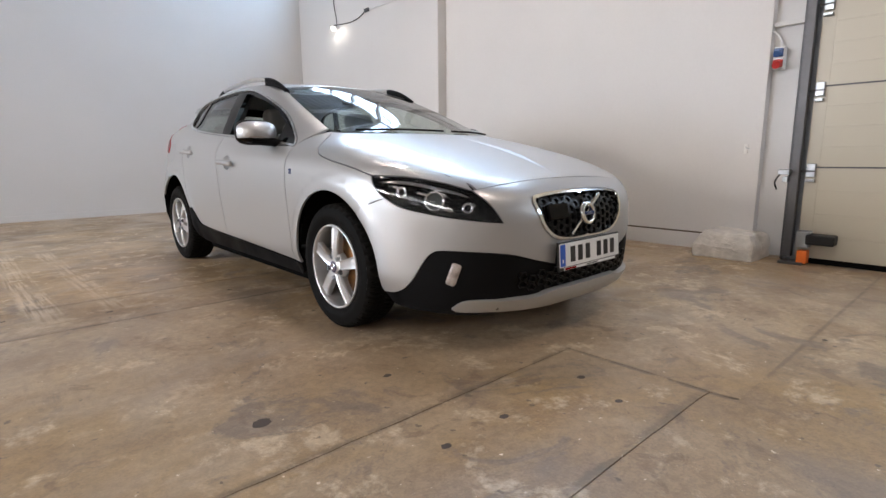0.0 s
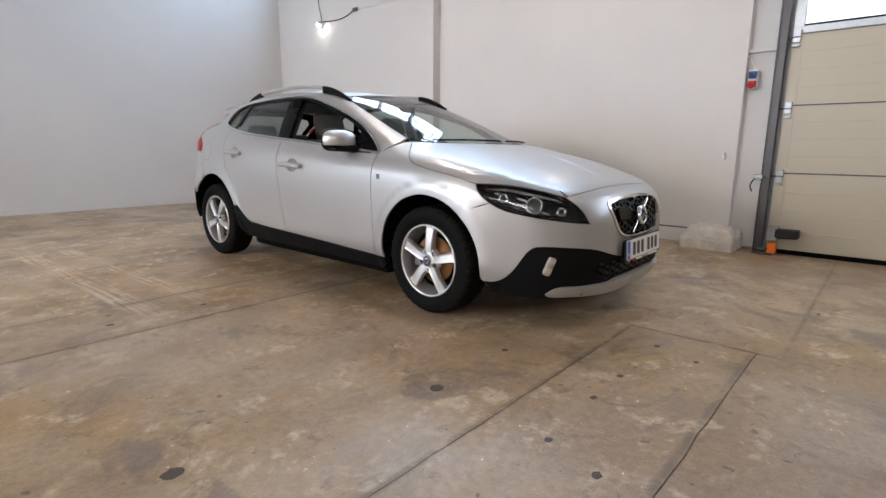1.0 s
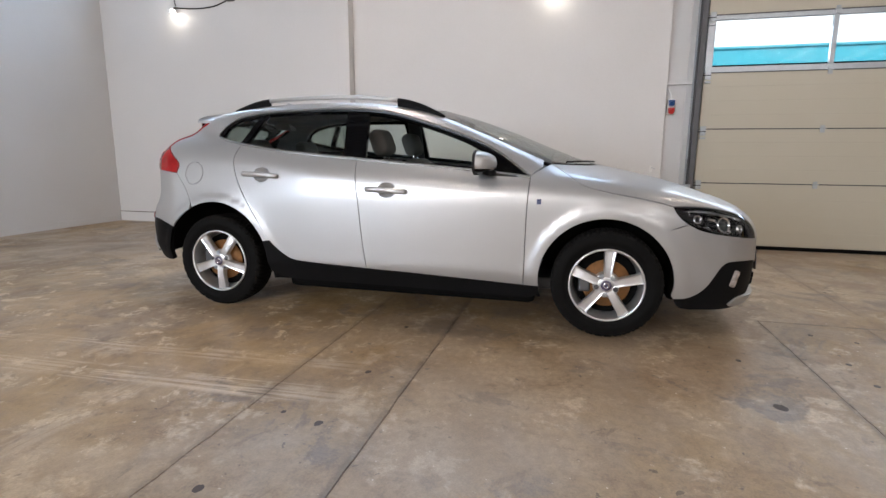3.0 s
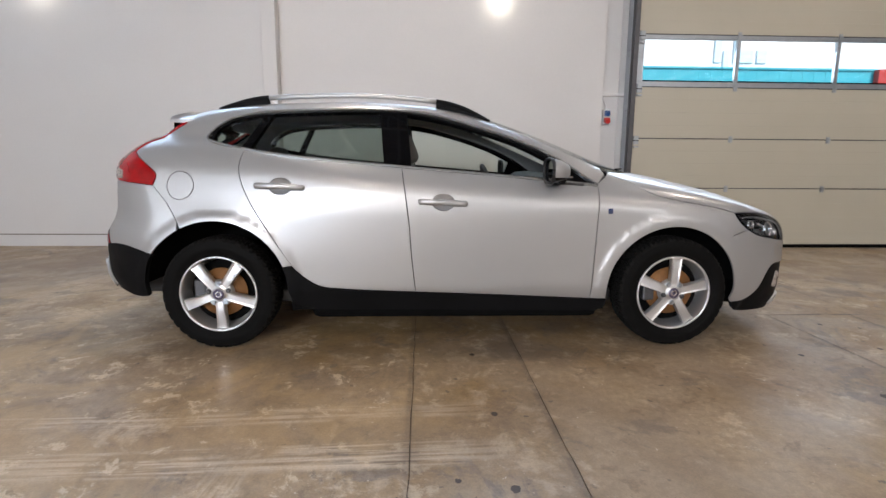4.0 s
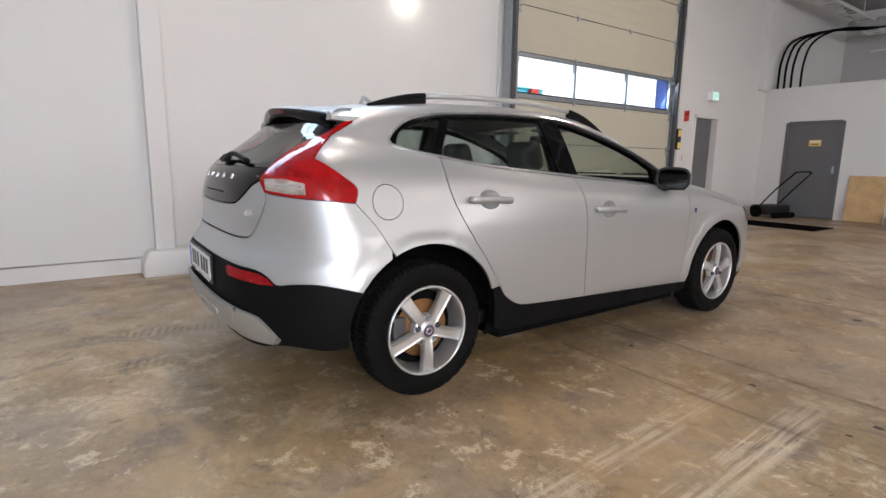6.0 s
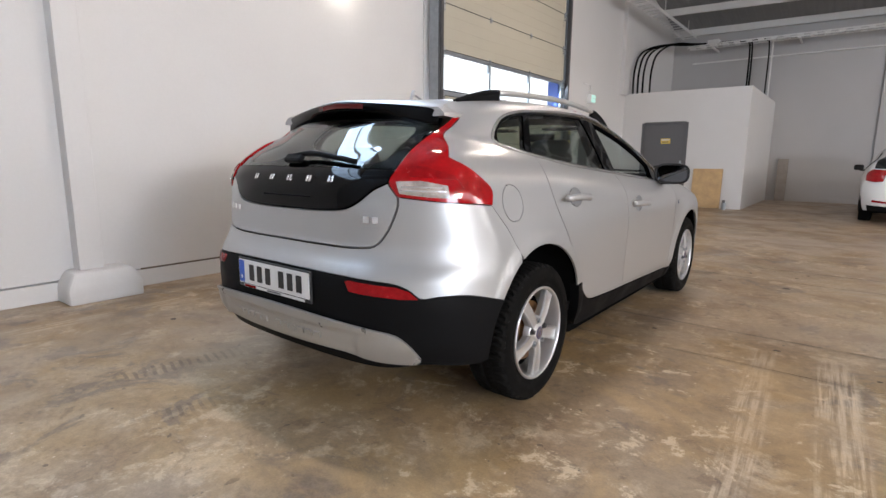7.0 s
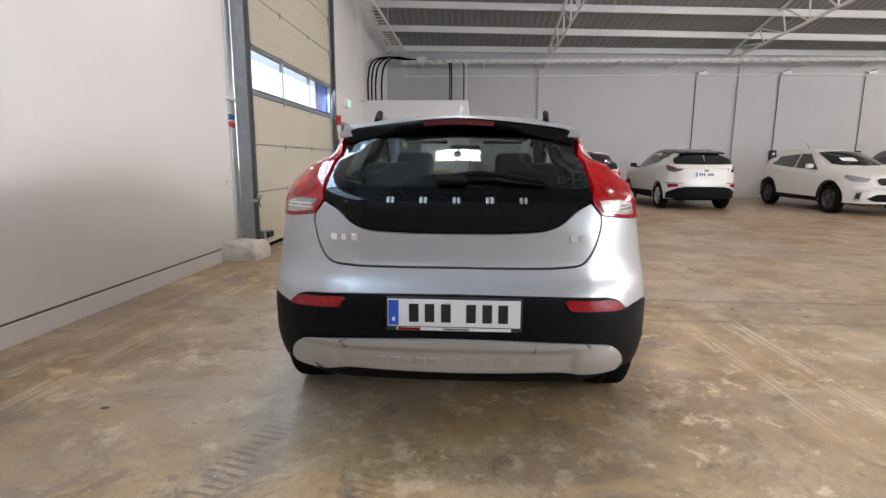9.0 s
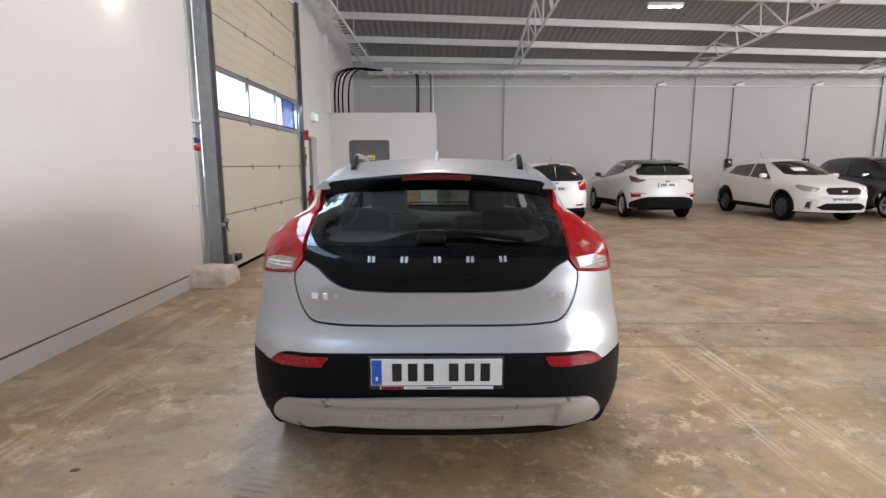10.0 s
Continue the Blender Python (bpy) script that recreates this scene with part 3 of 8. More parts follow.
# ---- the silver car: its body as one smooth surface f(x, h, z) = 0 ----
# x: from the nose backwards, h: out from the middle, z: up
def spline(xs, ys):
    """A smooth monotone curve through a few points."""
    xs, ys = np.array(xs, float), np.array(ys, float)
    dx = np.diff(xs)
    dl = np.diff(ys) / dx
    m = np.zeros(len(xs))
    m[0], m[-1] = dl[0], dl[-1]
    for i in range(1, len(xs) - 1):
        if dl[i - 1] * dl[i] > 0:
            w1, w2 = 2 * dx[i] + dx[i - 1], dx[i] + 2 * dx[i - 1]
            m[i] = (w1 + w2) / (w1 / dl[i - 1] + w2 / dl[i])

    def at(x):
        x = np.asarray(x, float)
        q = np.clip(x, xs[0], xs[-1])
        i = np.clip(np.searchsorted(xs, q, "right") - 1, 0, len(dx) - 1)
        t = (q - xs[i]) / dx[i]
        h = dx[i]
        y = (ys[i] * (1 + 2 * t) * (1 - t) ** 2 + h * m[i] * t * (1 - t) ** 2 + ys[i + 1] * t * t * (3 - 2 * t) + h * m[i + 1] * t * t * (t - 1))
        return y + np.where(x > xs[-1], (x - xs[-1]) * m[-1], 0) + np.where(x < xs[0], (x - xs[0]) * m[0], 0)
    return at


AXLE_F, AXLE_R, WHEEL_R = 0.88, 3.526, 0.326
MAIN = {"axles": (0.88, 3.526)}
MAIN["width"] = spline([0.0, 0.4, 0.9, 1.5, 2.4, 3.1, 3.55, 3.9, 4.36], [0.81, 0.862, 0.882, 0.884, 0.888, 0.890, 0.895, 0.884, 0.83])
MAIN["tuck"] = spline([0.15, 0.26, 0.36, 0.46, 0.62, 0.78, 0.90, 1.0, 1.1, 1.3], [0.10, 0.060, 0.026, 0.018, 0.006, 0.0, 0.010, 0.030, 0.065, 0.16])
MAIN["belt"] = spline([0.9, 1.32, 2.48, 3.37, 3.6, 4.2], [0.90, 0.945, 1.045, 1.145, 1.18, 1.22])
MAIN["top"] = spline([-0.1, 0.04, 0.12, 0.25, 0.45, 0.7, 1.0, 1.3, 1.6, 2.5, 3.5, 3.8, 3.95, 4.05, 4.2, 4.3], [0.64, 0.75, 0.795, 0.842, 0.908, 0.970, 1.032, 1.080, 1.10, 1.17, 1.266, 1.268, 1.254, 1.212, 1.124, 1.06])
MAIN["crown"] = spline([0.0, 0.3, 0.8, 1.3, 2.0, 3.5, 3.9, 4.2], [0.085, 0.075, 0.080, 0.115, 0.125, 0.135, 0.125, 0.10])
MAIN["cabin"] = spline([0.8, 1.3, 2.0, 2.5, 2.8, 3.1, 3.37, 3.6, 3.9, 4.3], [0.765, 0.782, 0.788, 0.786, 0.768, 0.738, 0.703, 0.660, 0.605, 0.55])
MAIN["roof"] = spline([0.6, 1.02, 1.3, 1.6, 1.9, 2.08, 2.3, 2.75, 3.2, 3.6, 3.80, 3.93, 4.06, 4.20, 4.3],
                [0.84, 1.035, 1.15, 1.268, 1.368, 1.410, 1.440, 1.462, 1.453, 1.423, 1.392, 1.332, 1.225, 1.09, 1.0])
MAIN["nose"] = spline([0.15, 0.24, 0.34, 0.45, 0.6, 0.72, 0.80, 0.9], [0.06, 0.0, -0.02, -0.025, -0.02, 0.0, 0.06, 0.18])
MAIN["tail"] = spline([0.2, 0.32, 0.42, 0.55, 0.66, 0.74, 0.80, 0.95, 1.05, 1.10, 1.15, 1.20, 1.30, 1.45], [4.22, 4.30, 4.345, 4.352, 4.335, 4.29, 4.272, 4.262, 4.246, 4.216, 4.166, 4.104, 3.972, 3.77])


CUR = dict(MAIN)


def smax(a, b, k):
    h = np.maximum(k - np.abs(a - b), 0) / k
    return np.maximum(a, b) + h * h * k * 0.25


def smin(a, b, k):
    return -smax(-a, -b, k)


def f_side(x, z):
    a, b = np.clip((np.asarray(x) - 2.7) / 1.1, 0, 1), np.clip((np.asarray(z) - 0.52) / 0.45, 0, 1)
    w = CUR["width"](x) - CUR["tuck"](z) - 0.056 * a * a * (3 - 2 * a) * b * b * (3 - 2 * b)
    for ax in CUR["axles"]:
        r = np.hypot(x - ax, z - WHEEL_R)
        w = w + 0.005 * np.exp(-((r - 0.41) / 0.07) ** 2) + 0.0045 * (1 + np.tanh((0.463 - r) / 0.012))
    return w


def f_body(x, h, z):
    h = np.abs(h)
    side = h - f_side(x, z)
    top = z - (CUR["top"](x) - CUR["crown"](x) * (h / 0.8) ** 2.6)
    u = h / 0.86
    front = (CUR["nose"](z) - 0.03 + 0.08 * u ** 2 + 0.41 * u ** 5) - x
    rear = x - (CUR["tail"](z) - 0.06 * u ** 2 - 0.30 * u ** 5)
    low = smax(smax(smax(side, top, 0.11), front, 0.10), rear, 0.08)
    s = np.clip((2.55 - x) / 0.7, 0, 1)
    s = s * s * (3 - 2 * s)
    e = np.clip((x - 2.9) / 0.7, 0, 1)
    e = e * e * (3 - 2 * e)
    xr = x - 0.145 * s * (h / 0.65) ** 2 + 0.16 * e * (h / 0.6) ** 2.4
    roof = (z - (CUR["roof"](xr) - 0.036 * (h / 0.6) ** 2)) * 0.9
    zb = CUR["belt"](x)
    q = smax(z - zb, -0.05, 0.05)
    glassy = (h - (CUR["cabin"](x) - q * (0.42 + 0.13 * q / 0.4))) * 0.92
    cabin = smax(smax(glassy, roof, 0.06), rear * 0.9, 0.05)
    cabin = smax(cabin, 0.6 - z, 0.02)
    return smin(low, cabin, 0.035)


FX, FH, FR = 0.62, 0.30, 0.55      # fan of the front corner
RX, RH, RR = 3.74, 0.33, 0.52      # fan of the rear corner


def belt_s(x, h):
    """The run round the car, from the nose along the side to the tail, at which a place lies."""
    if x < FX:
        return FX - FR * math.pi / 2 - (FH - h) if h <= FH else FX - FR * math.atan2(FX - x, h - FH)
    if x > RX:
        return RX + RR * math.pi / 2 + (RH - h) if h <= RH else RX + RR * math.atan2(x - RX, h - RH)
    return x


S_NOSE, S_TAIL = belt_s(0.0, 0.0), belt_s(4.3, 0.0)


def belt_rays(s):
    s = np.asarray(s, float)
    ox, oh, dx, dh = s.copy(), np.zeros_like(s), np.zeros_like(s), np.ones_like(s)
    fa = np.clip((FX - s) / FR, 0, math.pi / 2)
    m = s < FX
    ox[m], oh[m], dx[m], dh[m] = FX, FH, -np.sin(fa[m]), np.cos(fa[m])
    m = s < FX - FR * math.pi / 2
    oh[m], dx[m], dh[m] = FH + (s[m] - (FX - FR * math.pi / 2)), -1.0, 0.0
    ra = np.clip((s - RX) / RR, 0, math.pi / 2)
    m = s > RX
    ox[m], oh[m], dx[m], dh[m] = RX, RH, np.sin(ra[m]), np.cos(ra[m])
    m = s > RX + RR * math.pi / 2
    oh[m], dx[m], dh[m] = RH - (s[m] - (RX + RR * math.pi / 2)), 1.0, 0.0
    return ox, oh, dx, dh


def on_belt(s, z):
    """Places on the body at a run s and a height z."""
    s, z = np.atleast_1d(np.asarray(s, float)), np.atleast_1d(np.asarray(z, float))
    ox, oh, dx, dh = belt_rays(s)
    lo, hi = np.full_like(s, 0.0), np.full_like(s, 1.15)
    for _ in range(34):
        mid = (lo + hi) / 2
        out = f_body(ox + dx * mid, oh + dh * mid, z) > 0
        hi = np.where(out, mid, hi)
        lo = np.where(out, lo, mid)
    return np.stack([ox + dx * lo, oh + dh * lo, z], 1)


def on_top(x, h):
    x, h = np.atleast_1d(np.asarray(x, float)), np.atleast_1d(np.asarray(h, float))
    lo, hi = np.full_like(x, 0.55), np.full_like(x, 1.7)
    for _ in range(34):
        mid = (lo + hi) / 2
        out = f_body(x, h, mid) > 0
        hi = np.where(out, mid, hi)
        lo = np.where(out, lo, mid)
    return np.stack([x, h, lo], 1)


def body_normals(p):
    e = 0.004
    x, h, z = p[:, 0], p[:, 1], p[:, 2]
    g = np.stack([f_body(x + e, h, z) - f_body(x - e, h, z), f_body(x, h + e, z) - f_body(x, h - e, z), f_body(x, h, z + e) - f_body(x, h, z - e)], 1)
    return g / np.maximum(np.linalg.norm(g, axis=1), 1e-9)[:, None]


def crv(pts, step=0.022, smooth=True):
    """A dense line through a few 2D points; the last one is left out, so that lines join up."""
    p = [np.array(q, float) for q in pts]
    out = []
    ext = [2 * p[0] - p[1]] + p + [2 * p[-1] - p[-2]]
    for i in range(1, len(ext) - 2):
        a, b, c, d = ext[i - 1:i + 3]
        n = max(1, int(np.linalg.norm(c - b) / step + 0.5))
        for k in range(n):
            t = k / n
            if smooth and len(p) > 2:
                lab, lbc, lcd = (max(np.linalg.norm(v), 1e-6) ** 0.5 for v in (b - a, c - b, d - c))
                m1 = (c - b) + lbc * ((b - a) / lab - (c - a) / (lab + lbc))
                m2 = (c - b) + lbc * ((d - c) / lcd - (d - b) / (lbc + lcd))
                out.append(b * (1 + 2 * t) * (1 - t) ** 2 + m1 * t * (1 - t) ** 2 + c * t * t * (3 - 2 * t) + m2 * t * t * (t - 1))
            else:
                out.append(b + (c - b) * t)
    return out


def arc(cx, cz, r, a0, a1, step=0.02):
    n = max(3, int(abs(radians(a1 - a0)) * r / step))
    return [np.array((cx + r * math.cos(radians(a0 + (a1 - a0) * k / n)), cz + r * math.sin(radians(a0 + (a1 - a0) * k / n)))) for k in range(n)]


def B(*pts):
    """Places (x, h, z) as runs and heights on the body's belt."""
    return [(belt_s(x, h), z) for x, h, z in pts]


def T(h, z):
    """The run and height of a place on the tail, h out from the middle."""
    run = np.linspace(S_TAIL, RX, 500)
    return (float(np.interp(h, on_belt(run, np.full(500, z))[:, 1], run)), z)


def inside(poly, q):
    """Which of the points q lie in the outline."""
    x, y = q[:, 0], q[:, 1]
    res = np.zeros(len(q), bool)
    px, py = poly[:, 0], poly[:, 1]
    j = len(poly) - 1
    for i in range(len(poly)):
        c = (py[i] > y) != (py[j] > y)
        if c.any():
            xx = (px[j] - px[i]) * (y - py[i]) / (py[j] - py[i] + 1e-12) + px[i]
            res ^= c & (x < xx)
        j = i
    return res


from mathutils.geometry import delaunay_2d_cdt


def patch(poly, sheet="belt", step=0.03, holes=()):
    """A skin over an outline, lying on the body. Returns places (x, h, z), normals and triangles."""
    loops = [np.array(poly, float)] + [np.array(h, float) for h in holes]
    lo, hi = loops[0].min(0), loops[0].max(0)
    gx, gy = np.meshgrid(np.arange(lo[0], hi[0], step), np.arange(lo[1], hi[1], step))
    gx[1::2] += step / 2
    g = np.stack([gx.ravel(), gy.ravel()], 1)
    ok = inside(loops[0], g)
    for h in loops[1:]:
        ok &= ~inside(h, g)
    g = g[ok]
    edge = np.concatenate(loops)
    if len(g):
        d = np.min(((g[:, None, :] - edge[None]) ** 2).sum(2), 1)
        g = g[d > (0.45 * step) ** 2]
    verts = [Vector(p) for p in np.concatenate([edge, g])]
    edges, k = [], 0
    for l in loops:
        edges += [(k + i, k + (i + 1) % len(l)) for i in range(len(l))]
        k += len(l)
    v2, _, tris, *_ = delaunay_2d_cdt(verts, edges, [], 0, 1e-6)
    v2 = np.array([tuple(v) for v in v2])
    tris = np.array([t for t in tris if len(t) == 3])
    mid = v2[tris].mean(1)
    ok = inside(loops[0], mid)
    for h in loops[1:]:
        ok &= ~inside(h, mid)
    tris = tris[ok]
    p = on_belt(v2[:, 0], v2[:, 1]) if sheet == "belt" else on_top(v2[:, 0], v2[:, 1])
    return p, body_normals(p), tris


def skin(name, patches, material, parent, off=0.0, depth=0.012, gap=0.0027, both=False, left=False, label="", bend=None, own_normals=False):
    """A body panel out of patches: a skin with folded edges. both: over the middle line; left: its mirror image."""
    key, P, N, T = {}, [], [], []
    for p, n, tris in patches:
        for sg in ((1, -1) if both else ((-1,) if left else (1,))):
            idx = []
            for a, b in zip(p, n):
                q = (a[0], a[1] * sg, a[2])
                k = tuple(round(c * 2500) for c in q)
                if k not in key:
                    key[k] = len(P)
                    P.append(q)
                    N.append((b[0], b[1] * sg, b[2]))
                idx.append(key[k])
            for t in tris:
                i, j, l = (idx[c] for c in t)
                if len({i, j, l}) == 3:
                    T.append((i, j, l))
    P, N = np.array(P), np.array(N)
    T = np.array(T)
    fn = np.cross(P[T[:, 1]] - P[T[:, 0]], P[T[:, 2]] - P[T[:, 0]])
    flip = (fn * N[T].mean(1)).sum(1) < 0
    T[flip] = T[flip][:, [0, 2, 1]]
    count = {}
    for t in T:
        for a, b in ((t[0], t[1]), (t[1], t[2]), (t[2], t[0])):
            count[(a, b)] = count.get((a, b), 0) + 1
    rim = [e for e in count if (e[1], e[0]) not in count]
    shift = np.zeros_like(P)
    if gap:
        for a, b in rim:
            e = P[b] - P[a]
            inw = np.cross(N[a], e)
            ln = np.linalg.norm(inw)
            if ln > 1e-9:
                shift[a] += inw / ln
                shift[b] += inw / ln
        ln = np.linalg.norm(shift, axis=1)
        m = ln > 1e-6
        shift[m] *= gap / np.maximum(ln[m], 0.8)[:, None]
    Q = P + shift + N * off
    if bend is not None:
        Q = bend(Q, N)
    n0 = len(Q)
    verts = [(-q[1], q[0], q[2]) for q in Q]
    norms = [(-q[1], q[0], q[2]) for q in N]
    faces = [tuple(t) for t in T]
    loop_n = [norms[i] for f in faces for i in f]
    if depth:
        m = {}
        for a, b in rim:
            for c in (a, b):
                if c not in m:
                    m[c] = len(verts)
                    q = Q[c] - N[c] * depth - (shift[c] * 0.5 if gap else 0)
                    verts.append((-q[1], q[0], q[2]))
                    verts.append(verts[c])
            f = (m[a] + 1, m[a], m[b], m[b] + 1)
            A, Bv, C = (Vector(verts[i]) for i in f[:3])
            nn = (Bv - A).cross(C - A)
            nn = nn.normalized() if nn.length > 1e-12 else Vector((0, 0, 1))
            faces.append(f)
            loop_n += [tuple(nn)] * 4
    me = bpy.data.meshes.new(name)
    me.from_pydata(verts, [], faces)
    me.update()
    for pl in me.polygons:
        pl.use_smooth = True
    if not own_normals:
        me.normals_split_custom_set(loop_n)
    me.materials.append(material)
    ob = new(name, me)
    ob.parent = parent
    if label:
        ob["label"] = label
    return ob


def pair(name, patches, material, parent, **kw):
    return [skin(name, patches, material, parent, left=s, **kw) for s in (False, True)]


def band(line, width, inner):
    """An outline and the same one drawn in by a width, to make a frame of it."""
    p = np.array(line)
    t = np.roll(p, -1, 0) - np.roll(p, 1, 0)
    n = np.stack([-t[:, 1], t[:, 0]], 1)
    n /= np.maximum(np.linalg.norm(n, axis=1), 1e-9)[:, None]
    area = np.sum(p[:, 0] * np.roll(p[:, 1], -1) - np.roll(p[:, 0], -1) * p[:, 1])
    return p + n * width * (1 if area > 0 else -1) * (1 if inner else -1)


# car materials
PAINT = surface("silver_car_paint", (0.43, 0.43, 0.428), 0.38, 0.55, vary=0.012, scale=2.0, fine=900, bump=0.02, depth=0.0004, coat=0.5, rough_vary=0.01, coat_rough=0.13)
SATIN_TRIM = surface("bright_window_trim", (0.70, 0.70, 0.69), 0.20, 0.9, vary=0.03, bump=0.0, rough_vary=0.02)
CHROME = surface("chrome", (0.80, 0.80, 0.80), 0.10, 1.0, vary=0.02, bump=0.0, rough_vary=0.02)
ALLOY = surface("wheel_alloy", (0.60, 0.60, 0.60), 0.34, 0.75, vary=0.02, scale=4, fine=300, bump=0.0, coat=0.4, rough_vary=0.02)
SATIN_SILVER = surface("satin_silver_plastic", (0.44, 0.435, 0.42), 0.36, 0.55, vary=0.03, scale=8, bump=0.04)
TRIM = surface("black_grained_trim", (0.007, 0.007, 0.0075), 0.55, spec=0.06, vary=0.15, scale=5, fine=420, bump=0.25, depth=0.0008)
GLOSS_BLACK = surface("gloss_black", (0.003, 0.003, 0.0034), 0.04, spec=0.14, vary=0.02, bump=0.0, rough_vary=0.01)
GRILLE_BLACK = surface("grille_black", (0.005, 0.005, 0.0055), 0.35, spec=0.2, vary=0.05, bump=0.0)
DARK_IN = surface("dark_cabin_trim", (0.03, 0.03, 0.031), 0.65, vary=0.1, scale=9, fine=250, bump=0.2)
SEAT = surface("grey_seat_cloth", (0.135, 0.13, 0.12), 0.85, vary=0.12, scale=8, fine=260, bump=0.4)
HEADLINER = surface("pale_headliner", (0.42, 0.40, 0.37), 0.9, vary=0.05, fine=300)
TYRE = surface("tyre_rubber", (0.006, 0.0058, 0.0056), 0.62, spec=0.05, vary=0.25, scale=15, fine=140, bump=0.2)
CAP_VIOLET = surface("violet_grey_enamel", (0.075, 0.062, 0.105), 0.35, vary=0.1)
DISC = surface("rusty_brake_disc", (0.25, 0.115, 0.038), 0.55, 0.3, vary=0.3, scale=18, fine=90)
CAR_GLASS = glass("car_glass", (0.72, 0.80, 0.76))
SCREEN_GLASS = glass("windscreen_glass", (0.66, 0.73, 0.70))
REAR_GLASS = glass("privacy_glass", (0.50, 0.56, 0.53))
LAMP_GLASS = glass("lamp_cover", (0.93, 0.94, 0.95))
RED_LENS = surface("red_lamp_lens", (0.34, 0.003, 0.005), 0.05, vary=0.35, scale=14, fine=70, bump=0.0, rough_vary=0.02)
RED_DARK = surface("dark_red_reflector", (0.26, 0.004, 0.006), 0.2, vary=0.25, scale=30, fine=300, bump=0.2, spec=0.2, coat=0.15)
WHITE_LENS = surface("clear_white_lens", (0.36, 0.31, 0.28), 0.25, 0.0, vary=0.5, scale=22, fine=150, bump=0.3, coat=0.4)
PLATE_WHITE = surface("plate_white", (0.74, 0.74, 0.73), 0.35, vary=0.03)
PLATE_BLUE = surface("plate_blue", (0.02, 0.10, 0.50), 0.35, vary=0.03)
DARK_BADGE = surface("dark_blue_badge", (0.02, 0.035, 0.10), 0.3, vary=0.05)
PLATE_BLACK = surface("plate_black", (0.012, 0.012, 0.013), 0.4, vary=0.05)

CAR_X, CAR_Y = 2.172, 1.32
car = thing("car", "silver five-door hatchback with black cladding on the concrete floor", "car", pose(CAR_X, CAR_Y, 0))

# lines on the body, as (x, z) along the side
HOOD_EDGE = B((1.235, 0.66, 1.030), (1.13, 0.78, 0.965), (1.03, 0.85, 0.905), (0.90, 0.85, 0.873), (0.76, 0.86, 0.848), (0.64, 0.85, 0.825), (0.545, 0.84, 0.800))
LAMP_TOP = B((0.545, 0.84, 0.800), (0.46, 0.81, 0.800), (0.36, 0.75, 0.793), (0.24, 0.668, 0.768), (0.15, 0.60, 0.737))
LAMP_IN = B((0.15, 0.60, 0.737), (0.09, 0.56, 0.680), (0.04, 0.522, 0.596))
LAMP_LOW = B((0.04, 0.522, 0.596), (0.12, 0.645, 0.612), (0.27, 0.768, 0.640), (0.385, 0.818, 0.666), (0.455, 0.84, 0.70))
LAMP_OUT = B((0.455, 0.84, 0.70), (0.50, 0.847, 0.735), (0.53, 0.845, 0.77), (0.545, 0.84, 0.800))
NOSE_EDGE = B((0.118, 0.0, 0.777), (0.118, 0.2, 0.774), (0.119, 0.356, 0.766), (0.130, 0.50, 0.752), (0.15, 0.60, 0.737))
ARCH_F = (0.895, 0.335, 0.385)
ARCH_R = (3.53, 0.345, 0.402)
DOOR_FRONT_GAP = [(1.351, 0.946), (1.362, 0.72), (1.366, 0.5), (1.372, 0.287)]
DOOR_MID_GAP = [(2.402, 0.334), (2.425, 0.55), (2.438, 0.734), (2.462, 0.92), (2.48, 1.045)]
DOOR_REAR_GAP = [(2.9, 0.36), (2.95, 0.371), (3.005, 0.4), (3.081, 0.465), (3.205, 0.658), (3.314, 0.83), (3.368, 0.94), (3.393, 1.035), (3.389, 1.1), (3.38, 1.139)]
BELT_FRONT = [(1.351, 0.946), (1.817, 0.991), (2.48, 1.045)]
BELT_REAR = [(2.48, 1.045), (3.091, 1.098), (3.38, 1.139)]
BELT_TAIL = [(3.38, 1.139), (3.547, 1.172), (3.606, 1.191)]
DLO_TOP = [(3.606, 1.191), (3.623, 1.211), (3.593, 1.258), (3.499, 1.322), (3.346, 1.359), (3.222, 1.372), (2.91, 1.388), (2.564, 1.389), (2.348, 1.37), (2.116, 1.313), (1.777, 1.204), (1.575, 1.112), (1.35, 0.96)]

# bonnet: its middle on the top, its flanks on the belt
SPLIT = [(0.15, 0.60), (0.25, 0.645), (0.42, 0.70), (0.65, 0.735), (0.9, 0.745), (1.08, 0.72), (1.235, 0.645)]
split_line = crv(SPLIT) + [np.array(SPLIT[-1], float)]
split_3d = on_top(*np.array(split_line).T)
split_belt = [np.array((belt_s(a, b), c)) for a, b, c in split_3d]
split_belt[0] = np.array(LAMP_TOP[-1])
COWL = [(1.235, 0.645), (1.11, 0.53), (1.0, 0.40), (0.935, 0.2), (0.905, 0.0)]
nose_line = on_belt(*np.array(crv(NOSE_EDGE) + [np.array(NOSE_EDGE[-1])]).T)
hood_top = [np.array((a, b)) for a, b, c in nose_line[:-1]] + split_line[:-1] + crv(COWL) + [np.array(COWL[-1])]
hood_side = split_belt[::-1][:-1] + crv(LAMP_TOP[::-1]) + crv(HOOD_EDGE[::-1])
hood = skin("bonnet", [patch(hood_top, "top"), patch(hood_side)], PAINT, car, both=True, depth=0.01)

